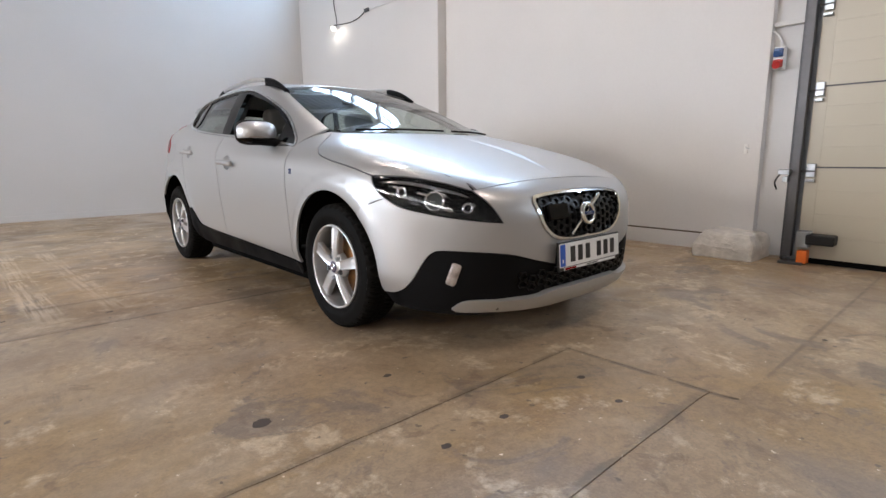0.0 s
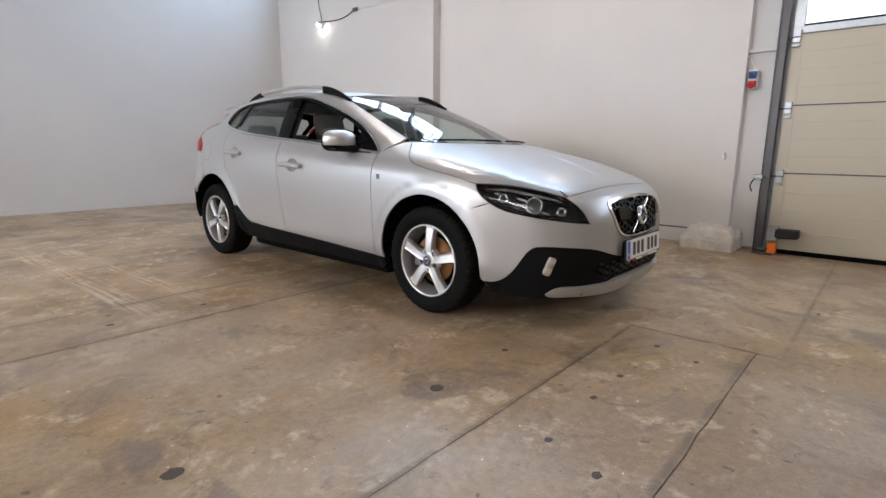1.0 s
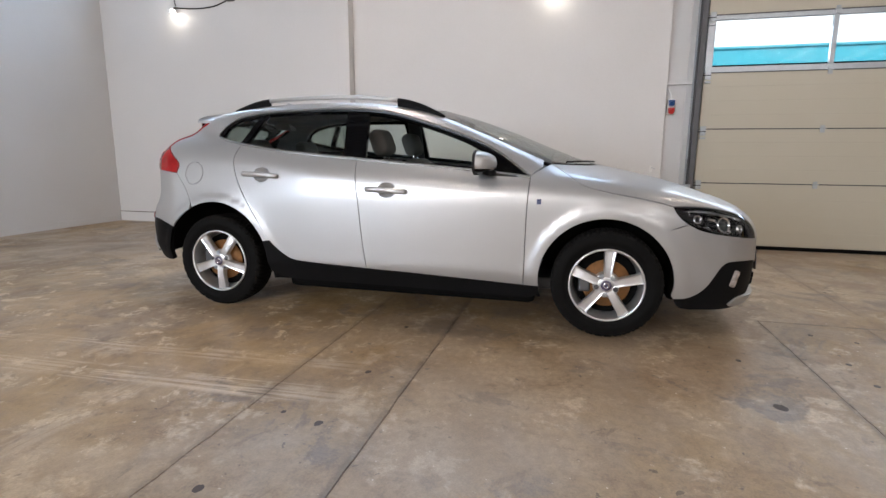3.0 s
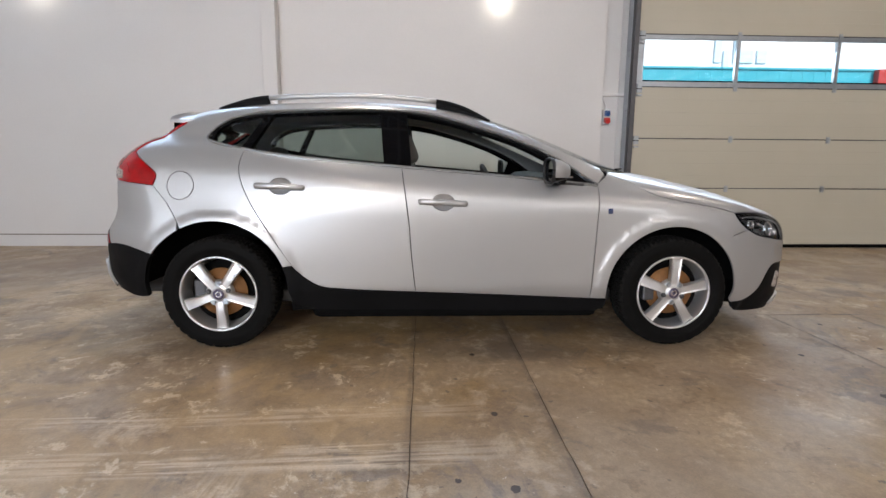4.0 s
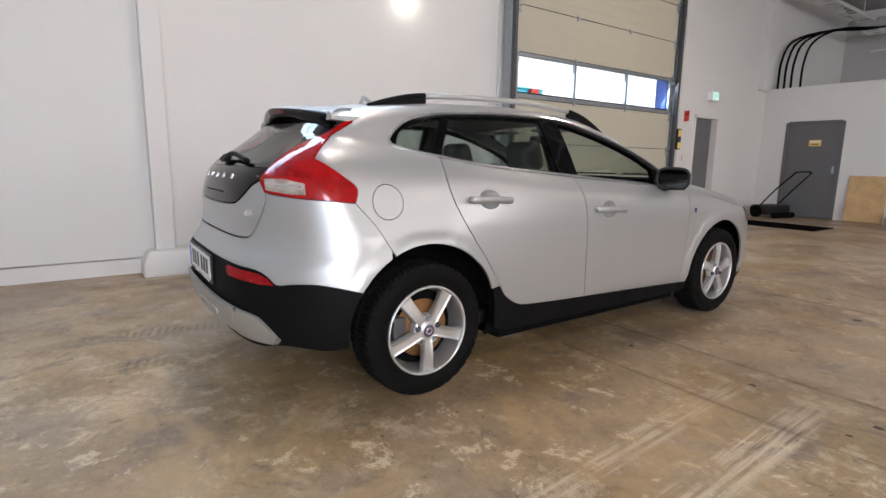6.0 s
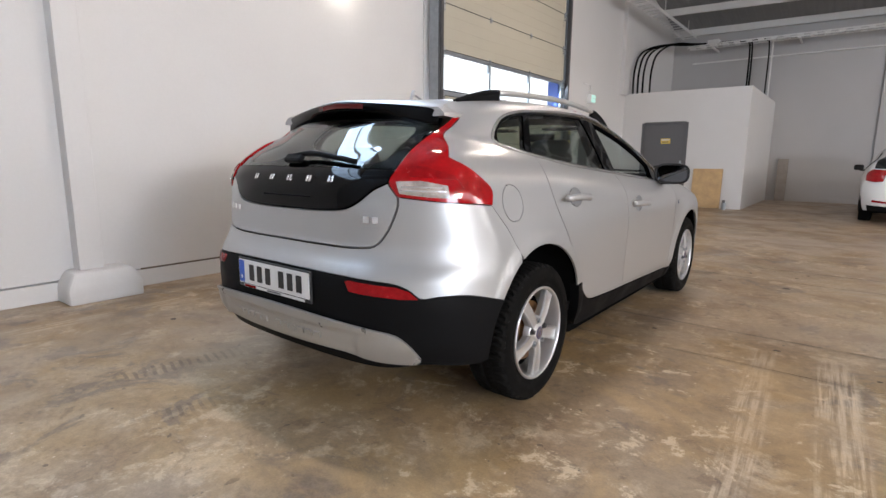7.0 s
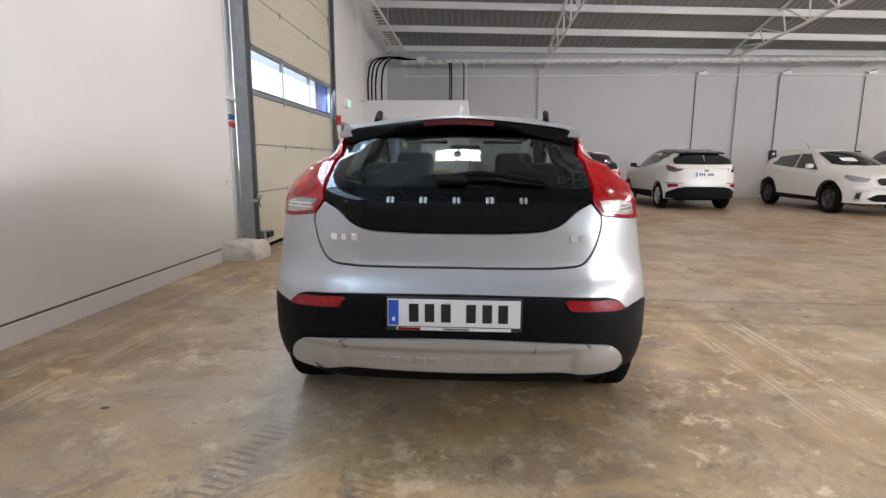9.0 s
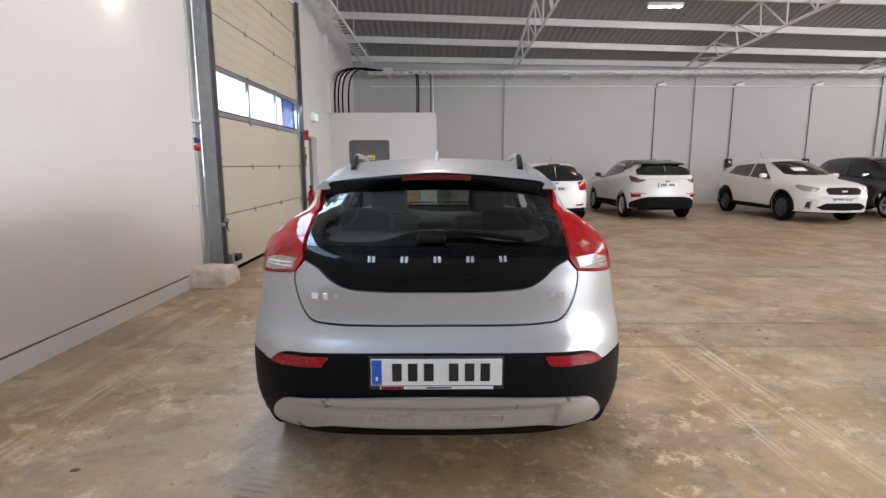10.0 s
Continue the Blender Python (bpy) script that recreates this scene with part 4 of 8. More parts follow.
# wings
end_z = ARCH_F[1] - 0.048
FENDER_REAR_X = ARCH_F[0] + math.sqrt(ARCH_F[2] ** 2 - 0.048 ** 2)
SEAM_F = B((0.605, 0.86, 0.655), (0.54, 0.85, 0.672), (0.455, 0.84, 0.70))
a_seam = math.degrees(math.atan2(0.655 - ARCH_F[1], 0.605 - ARCH_F[0]))
wing = (crv(DOOR_FRONT_GAP) + crv([DOOR_FRONT_GAP[-1], (FENDER_REAR_X, 0.287)]) + arc(*ARCH_F, -7.2, a_seam)
        + crv([(ARCH_F[0] + ARCH_F[2] * math.cos(radians(a_seam)), ARCH_F[1] + ARCH_F[2] * math.sin(radians(a_seam))), *SEAM_F[1:]])
        + crv(LAMP_OUT) + crv(HOOD_EDGE[::-1]) + crv([HOOD_EDGE[0], (1.35, 0.962)]) + crv([(1.35, 0.962), (1.351, 0.946)]))
pair("front_wing", [patch(wing)], PAINT, car)

# doors
door_f = crv(DOOR_FRONT_GAP) + crv([DOOR_FRONT_GAP[-1], (2.0, 0.318), (2.402, 0.334)]) + crv(DOOR_MID_GAP) + crv(BELT_FRONT[::-1])
door_r = crv(DOOR_MID_GAP[::-1]) + crv([(2.402, 0.334), (2.7, 0.347), (2.90, 0.360)]) + crv(DOOR_REAR_GAP) + crv(BELT_REAR[::-1])
doors = {}
for left in (False, True):
    for key, outline, name, hx, hz in (("f", door_f, "front_door", 2.245, 0.857), ("r", door_r, "rear_door", 3.155, 0.940)):
        bowl = [np.array((hx + (q[0] - hx) * 1.35, q[1])) for q in arc(hx, hz, 0.046, 0, 360, 0.015)]
        d = skin(name, [patch(outline, holes=(bowl,))], PAINT, car, left=left, depth=0.02)
        doors[key, left] = d

        def dish(Q, N, hx=hx, hz=hz):
            r = np.sqrt(((Q[:, 0] - hx) / 1.35) ** 2 + (Q[:, 2] - hz) ** 2) / 0.046
            return Q - N * (0.022 * np.clip(1 - r * r, 0, 1))[:, None]

        skin("handle_bowl", [patch(bowl, step=0.012)], PAINT, d, left=left, depth=0, gap=0, bend=dish, own_normals=True)
        sg = -1 if left else 1
        h0 = on_belt([hx], [hz])[0][1]
        bm = bmesh.new()
        pts = [(-sg * (h0 + 0.004), hx - 0.122, hz - 0.006), (-sg * (h0 + 0.030), hx - 0.112, hz - 0.006), (-sg * (h0 + 0.040), hx - 0.05, hz), (-sg * (h0 + 0.042), hx, hz + 0.003), (-sg * (h0 + 0.040), hx + 0.06, hz + 0.004), (-sg * (h0 + 0.026), hx + 0.118, hz + 0.004), (-sg * (h0 + 0.002), hx + 0.127, hz + 0.004)]
        put_tube(bm, arc_pts(pts, 6), 0.0165, 12)
        for v in bm.verts:
            v.co.x = -sg * (h0 + 0.03) + (v.co.x + sg * (h0 + 0.03)) * 0.75
        part("handle", bm, PAINT, d, smooth=True)

# windscreen, roof, and the side frame from the A-pillar over the windows to the rear wing
WS_SIDE = [(1.285, 0.628), (1.55, 0.606), (1.80, 0.572), (2.08, 0.520)]
WS_HEAD = [(2.08, 0.520), (2.035, 0.3), (2.02, 0.0)]
WS_BASE = [(0.94, 0.0), (0.97, 0.2), (1.04, 0.40), (1.16, 0.54), (1.285, 0.628)]
windscreen = skin("windscreen", [patch(crv(WS_BASE) + crv(WS_SIDE) + crv(WS_HEAD) + [np.array(WS_HEAD[-1])], "top", 0.04)], SCREEN_GLASS, car, both=True, depth=0.005, off=-0.003)
skin("cowl", [patch(crv(COWL[::-1]) + crv([(1.235, 0.645), (1.285, 0.628)]) + crv(WS_BASE[::-1]) + [np.array(WS_BASE[0])], "top")], TRIM, car, both=True, depth=0.02, off=-0.008)
ROOF_EDGE = [(2.08, 0.525), (2.3, 0.545), (2.7, 0.545), (3.0, 0.527), (3.3, 0.497), (3.60, 0.462), (3.735, 0.446)]
roof_edge = crv(ROOF_EDGE) + [np.array(ROOF_EDGE[-1])]
ROOF_END = [(3.735, 0.446), (3.765, 0.25), (3.775, 0.0)]
skin("roof", [patch(crv([(2.02, 0.0), (2.035, 0.3), (2.08, 0.520)]) + crv([(2.08, 0.520), (2.08, 0.525)]) + roof_edge[:-1] + crv(ROOF_END) + [np.array(ROOF_END[-1])], "top", 0.05)], PAINT, car, both=True, depth=0.006, gap=0.0005)
roof_belt = [np.array((belt_s(a, b), c)) for a, b, c in on_top(*np.array(roof_edge).T)]
ws_line = crv(WS_SIDE[::-1]) + [np.array(WS_SIDE[0])]
ws_belt = [np.array((belt_s(a, b), c)) for a, b, c in on_top(*np.array(ws_line).T)]
T_OUT = B((3.872, 0.818, 0.940), (3.856, 0.809, 1.0), (3.915, 0.78, 1.058), (3.968, 0.745, 1.10), (4.005, 0.695, 1.130))
T_ARM = B((4.005, 0.695, 1.130), (3.955, 0.65, 1.172), (3.89, 0.585, 1.225), (3.825, 0.585, 1.265), (3.762, 0.592, 1.302))
SEAM_R = [(3.726, 0.735), (3.785, 0.835), T_OUT[0]]
a_seam_r = math.degrees(math.atan2(0.735 - ARCH_R[1], 3.726 - ARCH_R[0]))
a_sill_r = 159.5
p_sill = (ARCH_R[0] + ARCH_R[2] * math.cos(radians(a_sill_r)), ARCH_R[1] + ARCH_R[2] * math.sin(radians(a_sill_r)))
quarter = (crv([(1.35, 0.96), (1.30, 1.0), (1.262, 1.028)]) + ws_belt[::-1] + roof_belt + crv(T_ARM[::-1]) + crv(T_OUT[::-1]) + crv(SEAM_R[::-1])
           + arc(*ARCH_R, a_seam_r, a_sill_r) + crv([p_sill, (3.101, 0.495)]) + crv([(3.101, 0.495), (3.205, 0.658), (3.314, 0.83), (3.368, 0.94), (3.393, 1.035), (3.389, 1.1), (3.38, 1.139)])
           + crv(BELT_TAIL) + crv(DLO_TOP))
FUEL = (3.720, 0.942, 0.078)
fuel_line = arc(*FUEL, 0, 360)
pair("side_frame", [patch(quarter, holes=([np.array(B((q[0], 0.88, q[1]))[0]) for q in fuel_line],))], PAINT, car, depth=0.010, gap=0.002)
pair("filler_flap", [patch([np.array(B((q[0], 0.88, q[1]))[0]) for q in fuel_line])], PAINT, car, depth=0.02, gap=0.002)

# side windows: black surround, bright trim, panes
dlo = crv(BELT_FRONT + BELT_REAR[1:] + BELT_TAIL[1:]) + crv(DLO_TOP) + crv([(1.35, 0.96), (1.351, 0.946)])
dlo_in = band(dlo, 0.010, True)
PANE_Q = crv([(3.58, 1.201), (3.559, 1.251), (3.473, 1.307), (3.363, 1.337), (3.291, 1.345)]) + crv([(3.291, 1.345), (3.406, 1.16)]) + crv([(3.406, 1.16), (3.547, 1.186), (3.58, 1.201)])
PANE_R = crv([(3.237, 1.353), (2.91, 1.368), (2.613, 1.369)]) + crv([(2.613, 1.369), (2.584, 1.072)]) + crv([(2.584, 1.072), (3.094, 1.117), (3.357, 1.152)]) + crv([(3.357, 1.152), (3.237, 1.353)])
PANE_F = crv([(2.453, 1.355), (2.348, 1.34), (2.116, 1.285), (1.796, 1.181), (1.625, 1.095)]) + crv([(1.625, 1.095), (1.651, 0.996)]) + crv([(1.651, 0.996), (1.817, 1.01), (2.426, 1.06)]) + crv([(2.426, 1.06), (2.453, 1.355)])
for left in (False, True):
    surround = skin("window_surround", [patch(dlo_in, holes=(PANE_Q, PANE_R, PANE_F))], GLOSS_BLACK, car, left=left, depth=0.03, gap=0, off=-0.004, label="gloss black window frame")
    skin("bright_trim", [patch(dlo, holes=(dlo_in,))], SATIN_TRIM, surround, left=left, depth=0.012, gap=0, off=0.007, label="thin bright window trim")
    skin("pane", [patch(PANE_Q, step=0.04)], REAR_GLASS, surround, left=left, depth=0.0, gap=0, off=-0.010)
    skin("pane", [patch(PANE_R, step=0.05)], REAR_GLASS, surround, left=left, depth=0.0, gap=0, off=-0.010)
    if left:
        skin("pane", [patch(PANE_F, step=0.05)], CAR_GLASS, surround, left=left, depth=0.0, gap=0, off=-0.012)

# sill cladding
SILL_TOP = crv([(FENDER_REAR_X, 0.284), (1.372, 0.284), (2.0, 0.314), (2.402, 0.330), (2.9, 0.356), (2.95, 0.367), (3.005, 0.396), (3.078, 0.461), (3.099, 0.491)]) + crv([(3.099, 0.491), (p_sill[0], p_sill[1] - 0.004)])
sill = SILL_TOP + arc(*ARCH_R, 159.5, 180) + crv([(3.127, 0.345), (3.10, 0.27), (3.02, 0.232), (2.9, 0.222)]) + crv([(2.9, 0.222), (2.2, 0.218), (1.34, 0.208)]) + crv([(1.34, 0.205), (1.28, 0.24), (FENDER_REAR_X, 0.284)])
pair("sill_cladding", [patch(sill, step=0.04)], TRIM, car, off=0.006, depth=0.05, gap=0.0, label="black grained sill cladding")

# front bumper skin with the openings for grille and lower intake
GRILLE = B((-0.03, 0.0, 0.487), (-0.019, 0.144, 0.489), (-0.01, 0.255, 0.512), (0.0, 0.318, 0.560), (0.02, 0.345, 0.62), (0.04, 0.358, 0.680), (0.045, 0.345, 0.700), (0.05, 0.30, 0.709), (0.055, 0.15, 0.719), (0.055, 0.0, 0.722))
LOW_EDGE = B((0.50, 0.83, 0.258), (0.43, 0.81, 0.266), (0.385, 0.803, 0.285), (0.33, 0.79, 0.335), (0.25, 0.762, 0.455), (0.22, 0.745, 0.476), (0.17, 0.71, 0.480), (0.06, 0.56, 0.468), (0.015, 0.472, 0.452), (-0.011, 0.327, 0.408), (-0.019, 0.178, 0.375), (-0.02, 0.0, 0.372))
a_low = math.degrees(math.atan2(0.258 - ARCH_F[1], 0.50 - ARCH_F[0])) % 360
p_low = (ARCH_F[0] + ARCH_F[2] * math.cos(radians(a_low)), ARCH_F[1] + ARCH_F[2] * math.sin(radians(a_low)))
s_arch = [np.array(B((q[0], 0.84, q[1]))[0]) for q in arc(*ARCH_F, a_seam, a_low)]
bumper = (crv(NOSE_EDGE) + crv(LAMP_IN) + crv(LAMP_LOW) + crv(SEAM_F[::-1]) + s_arch + crv(LOW_EDGE) + crv([LOW_EDGE[-1], GRILLE[0]]) + crv(GRILLE) + crv([GRILLE[-1], NOSE_EDGE[0]]))
bumper_f = skin("front_bumper", [patch(bumper)], PAINT, car, both=True, depth=0.012, gap=0.0015)
grille = crv(GRILLE) + [np.array(GRILLE[-1], float)]
grille_in = [g for g in band(np.array(crv(GRILLE) + crv([GRILLE[-1], GRILLE[0]])), 0.014, True)[:len(crv(GRILLE))]]
grille_in[0] = np.array((S_NOSE, 0.507))
g_last = np.array((S_NOSE, 0.697))
ring = grille + [g_last] + grille_in[::-1]
grille_frame = skin("grille", [patch(ring, step=0.02)], CHROME, car, both=True, off=0.006, depth=0.05, gap=0, label="black honeycomb grille in a chrome frame")
back_poly = grille_in + [g_last]
skin("grille_back", [patch(back_poly)], PLATE_BLACK, grille_frame, both=True, off=-0.045, depth=0, gap=0)


def body_frame(s, z, off=0.0, left=False):
    """A pose on the body: z out of the surface, y up along it."""
    p = on_belt([s], [z])
    n = body_normals(p)[0]
    p = p[0] + n * off
    sg = -1 if left else 1
    P, N = Vector((-p[1] * sg, p[0], p[2])), Vector((-n[1] * sg, n[0], n[2]))
    x = Vector((0, 0, 1)).cross(N).normalized()
    y = N.cross(x)
    return Matrix.Translation(P) @ Matrix((x, y, N)).transposed().to_4x4()


def hex_cell(r, w, d):
    bm = bmesh.new()
    rings = []
    for rr, z in ((r, 0), (r, d), (r - w, d), (r - w, 0)):
        rings.append([bm.verts.new((rr * 1.25 * math.cos(radians(60 * k)), rr * math.sin(radians(60 * k)), z)) for k in range(6)])
    for a, b in zip(rings, rings[1:]):
        for k in range(6):
            bm.faces.new((a[k], a[(k + 1) % 6], b[(k + 1) % 6], b[k]))
    bmesh.ops.recalc_face_normals(bm, faces=bm.faces)
    me = bpy.data.meshes.new("mesh_cell")
    bm.to_mesh(me)
    bm.free()
    me.materials.append(GRILLE_BLACK)
    return me


cell_mesh = hex_cell(0.0245, 0.0075, 0.016)
g_poly = np.array(band(np.array(back_poly), 0.006, True))
for i in range(-10, 11):
    for j in range(8):
        h, z = i * 0.046, 0.512 + j * 0.0425 + (0.021 if i % 2 else 0)
        s = S_NOSE + abs(h)
        if inside(g_poly, np.array([[s + 0.004, z]]))[0]:
            c = new("mesh_cell", cell_mesh)
            c.parent = grille_frame
            c.matrix_basis = body_frame(s, z, -0.032, left=h < 0)
# badge, bar and sensor cover on the grille


def ring_mesh(r0, r1, d, n=40):
    bm = bmesh.new()
    prof = ((r1, 0), (r1, d * 0.7), (r1 - (r1 - r0) * 0.25, d), (r0 + (r1 - r0) * 0.25, d), (r0, d * 0.7), (r0, 0))
    rings = [[bm.verts.new((r * math.cos(2 * math.pi * k / n), r * math.sin(2 * math.pi * k / n), z)) for k in range(n)] for r, z in prof]
    for a, b in zip(rings, rings[1:]):
        for k in range(n):
            bm.faces.new((a[k], a[(k + 1) % n], b[(k + 1) % n], b[k]))
    bmesh.ops.recalc_face_normals(bm, faces=bm.faces)
    return bm


g_mid = body_frame(S_NOSE, 0.605, 0.0)
part("badge", ring_mesh(0.036, 0.056, 0.02), CHROME, grille_frame, smooth=True, at=g_mid, label="round chrome badge")
part("badge_plate", box((-0.048, -0.009, 0.004), (0.048, 0.009, 0.020), 0.003), DARK_BADGE, grille_frame, at=g_mid)
part("diagonal_bar", box((-0.165, -0.006, -0.010), (0.165, 0.006, 0.004), 0.002, pose(0, 0, 0, 0, 0, 33)), CHROME, grille_frame, at=g_mid)
part("sensor_cover", box((-0.075, -0.038, -0.02), (0.075, 0.038, 0.0), 0.008), GLOSS_BLACK, grille_frame, at=body_frame(S_NOSE + 0.21, 0.628, 0.002))

# lower front cladding with intake, fog lamps and bright lip
LIP_TOP = B((0.18, 0.69, 0.215), (0.139, 0.663, 0.250), (0.06, 0.50, 0.252), (0.009, 0.333, 0.252), (-0.01, 0.30, 0.262), (-0.02, 0.15, 0.268), (-0.02, 0.0, 0.268))
FRONT_LOW = B((0.50, 0.83, 0.255), (0.46, 0.80, 0.20), (0.30, 0.72, 0.185), (0.10, 0.55, 0.175), (0.04, 0.25, 0.170), (0.03, 0.0, 0.170))
clad = crv([(p[0], p[1] - 0.003) for p in LOW_EDGE]) + crv([(LOW_EDGE[-1][0], LOW_EDGE[-1][1] - 0.003), FRONT_LOW[-1]]) + crv(FRONT_LOW[::-1]) + [np.array(FRONT_LOW[0])]
front_clad = skin("front_cladding", [patch(clad)], TRIM, car, both=True, off=-0.006, depth=0.02, gap=0, label="black grained lower bumper cladding")
LIP_LOW = B((0.18, 0.69, 0.213), (0.17, 0.675, 0.203), (0.087, 0.558, 0.200), (0.05, 0.40, 0.192), (0.04, 0.25, 0.184), (0.03, 0.0, 0.184))


def lip_out(Q, N):
    h = np.abs(Q[:, 1])
    Q[:, 0] -= 0.026 * np.clip(1 - (h / 0.66) ** 4, 0, 1)
    return Q


skin("front_lip", [patch(crv(LIP_TOP) + crv([LIP_TOP[-1], LIP_LOW[-1]]) + crv(LIP_LOW[::-1]) + [np.array(LIP_LOW[0])], step=0.02)], SATIN_SILVER, front_clad, both=True, off=0.005, depth=0.030, gap=0.0, bend=lip_out, label="satin silver skid lip")
for i in range(-9, 10):
    for j in range(2):
        h, z = i * 0.046, 0.296 + j * 0.038 + (0.019 if i % 2 else 0)
        c = new("mesh_cell", cell_mesh)
        c.parent = front_clad
        c.matrix_basis = body_frame(S_NOSE + abs(h), z, -0.012, left=h < 0) @ Matrix.Diagonal((0.9, 0.85, 1, 1))
for left in (False, True):
    m = body_frame(belt_s(0.158, 0.70), 0.374, -0.004, left) @ pose(0, 0, 0, 0, 0, 20 if left else -20)
    part("fog_lamp", box((-0.023, -0.052, -0.012), (0.023, 0.052, 0.010), 0.012), WHITE_LENS, front_clad, smooth=True, at=m, label="upright daytime lamp")
    WASH = B((0.228, 0.745, 0.583), (0.165, 0.70, 0.583), (0.163, 0.70, 0.530), (0.224, 0.745, 0.530))
    skin("washer_cover", [patch(crv(WASH + WASH[:1], smooth=False), step=0.02)], PAINT, bumper_f, left=left, off=0.0016, depth=0.004, gap=0)

# headlamps
lamp = crv(LAMP_TOP) + crv(LAMP_IN) + crv(LAMP_LOW) + crv(LAMP_OUT)
for left in (False, True):
    hl = skin("headlamp", [patch(lamp)], LAMP_GLASS, car, left=left, depth=0.0, gap=0.003, off=0.001, label="clear headlamp with dark housing")
    skin("housing", [patch(band(lamp, 0.003, True))], GLOSS_BLACK, hl, left=left, depth=0, gap=0, off=-0.055)
    skin("rim", [patch(lamp, holes=(band(lamp, 0.012, True),))], GLOSS_BLACK, hl, left=left, depth=0.06, gap=0.002, off=-0.001)
    m = body_frame(belt_s(0.245, 0.735), 0.697, -0.054, left)
    part("projector", ring_mesh(0.036, 0.046, 0.03), CHROME, hl, smooth=True, at=m)
    bm = bmesh.new()
    bmesh.ops.create_uvsphere(bm, u_segments=24, v_segments=12, radius=0.037)
    part("lens", bm, SCREEN_GLASS, hl, smooth=True, at=m @ pose(0, 0, 0.004) @ Matrix.Diagonal((1, 1, 0.55, 1)))
    bm = bmesh.new()
    bmesh.ops.create_circle(bm, cap_ends=True, segments=24, radius=0.036)
    part("lens_back", bm, DARK_STEEL, hl, at=m @ pose(0, 0, 0.002))
    for (x, h, z, r) in ((0.39, 0.815, 0.735, 0.028), (0.14, 0.635, 0.668, 0.026)):
        m2 = body_frame(belt_s(x, h), z, -0.052, left)
        part("reflector", ring_mesh(r * 0.55, r, 0.02), CHROME, hl, smooth=True, at=m2)
    for k, (x, h, z, w, a) in enumerate(((0.30, 0.765, 0.738, 0.05, 14), (0.215, 0.71, 0.745, 0.035, 20), (0.43, 0.825, 0.765, 0.03, 8), (0.12, 0.615, 0.690, 0.03, 35), (0.20, 0.70, 0.655, 0.04, 10), (0.33, 0.785, 0.680, 0.035, 12))):
        part("facet", box((-w / 2, -0.006, 0), (w / 2, 0.006, 0.008), 0.003), CHROME, hl, at=body_frame(belt_s(x, h), z, -0.048, left) @ pose(0, 0, 0, 25 - 10 * k, 12 * (k % 3), -a if not left else a))
    EYE = B((0.50, 0.83, 0.775), (0.40, 0.78, 0.783), (0.26, 0.68, 0.757), (0.17, 0.61, 0.722), (0.165, 0.61, 0.714), (0.26, 0.69, 0.745), (0.40, 0.79, 0.771))
    skin("light_strip", [patch(crv(EYE[:4]) + crv(EYE[4:] + EYE[:1]), step=0.02)], CHROME, hl, left=left, depth=0.01, gap=0, off=-0.012)

# tail: hatch, glass, lamps, bumper, cladding
GAP_T = B((4.29, 0.0, 0.772), (4.27, 0.25, 0.771), (4.261, 0.43, 0.773), (4.238, 0.515, 0.785), (4.215, 0.555, 0.83), (4.195, 0.585, 0.902), (4.18, 0.592, 0.95), (4.175, 0.586, 0.985))
LAMP_EDGE = B((4.175, 0.586, 0.985), (4.19, 0.545, 1.035))
BLACK_EDGE = B((4.19, 0.545, 1.035), (4.215, 0.485, 1.006), (4.235, 0.43, 0.96), (4.254, 0.37, 0.930), (4.268, 0.241, 0.917), (4.273, 0.0, 0.914))
hatch = skin("tailgate", [patch(crv(GAP_T) + crv(LAMP_EDGE) + crv(BLACK_EDGE) + crv([BLACK_EDGE[-1], GAP_T[0]]))], PAINT, car, both=True, gap=0.008)
GLASS_LOW = [T(0.548, 1.082), T(0.3, 1.087), (S_TAIL, 1.088)]
skin("black_panel", [patch(crv(BLACK_EDGE[::-1]) + crv([BLACK_EDGE[0], GLASS_LOW[0]]) + crv(GLASS_LOW) + crv([GLASS_LOW[-1], BLACK_EDGE[-1]]))], GLOSS_BLACK, hatch, both=True, off=0.001, gap=0.001)
GLASS_SIDE = [T(0.548, 1.085), T(0.542, 1.14), T(0.536, 1.20), T(0.53, 1.25), T(0.522, 1.300)]
GLASS_TOP = [T(0.522, 1.300), T(0.40, 1.325), T(0.2, 1.342), (S_TAIL, 1.346)]
rear_poly = crv(GLASS_SIDE) + crv(GLASS_TOP) + crv([GLASS_TOP[-1], (S_TAIL, 1.09)]) + crv([(S_TAIL, 1.09), (GLASS_LOW[1][0], 1.089), GLASS_SIDE[0]])
skin("rear_glass", [patch(rear_poly, step=0.04)], REAR_GLASS, hatch, both=True, off=-0.001, depth=0.004, gap=0.001)
# printed border of the rear glass
rear_half = np.array(rear_poly)
INNER = [T(0.48, 1.122), T(0.47, 1.19), T(0.455, 1.25), T(0.42, 1.283)]
INNER2 = [T(0.42, 1.283), T(0.2, 1.305), (S_TAIL, 1.31)]
INNER3 = [(S_TAIL, 1.150), T(0.1, 1.145), T(0.22, 1.114), T(0.42, 1.108), T(0.48, 1.122)]
hole = crv(INNER) + crv(INNER2) + crv([INNER2[-1], INNER3[0]]) + crv(INNER3)
skin("glass_border", [patch(crv(GLASS_SIDE) + crv(GLASS_TOP) + crv([GLASS_TOP[-1], INNER2[-1]]) + crv(INNER2[::-1]) + crv(INNER[::-1]) + crv(INNER3[::-1]) + crv([INNER3[0], (S_TAIL, 1.09)]) + crv([(S_TAIL, 1.09), (GLASS_LOW[1][0], 1.089), GLASS_SIDE[0]]), step=0.03)],
     GLOSS_BLACK, hatch, both=True, off=-0.005, depth=0, gap=0)
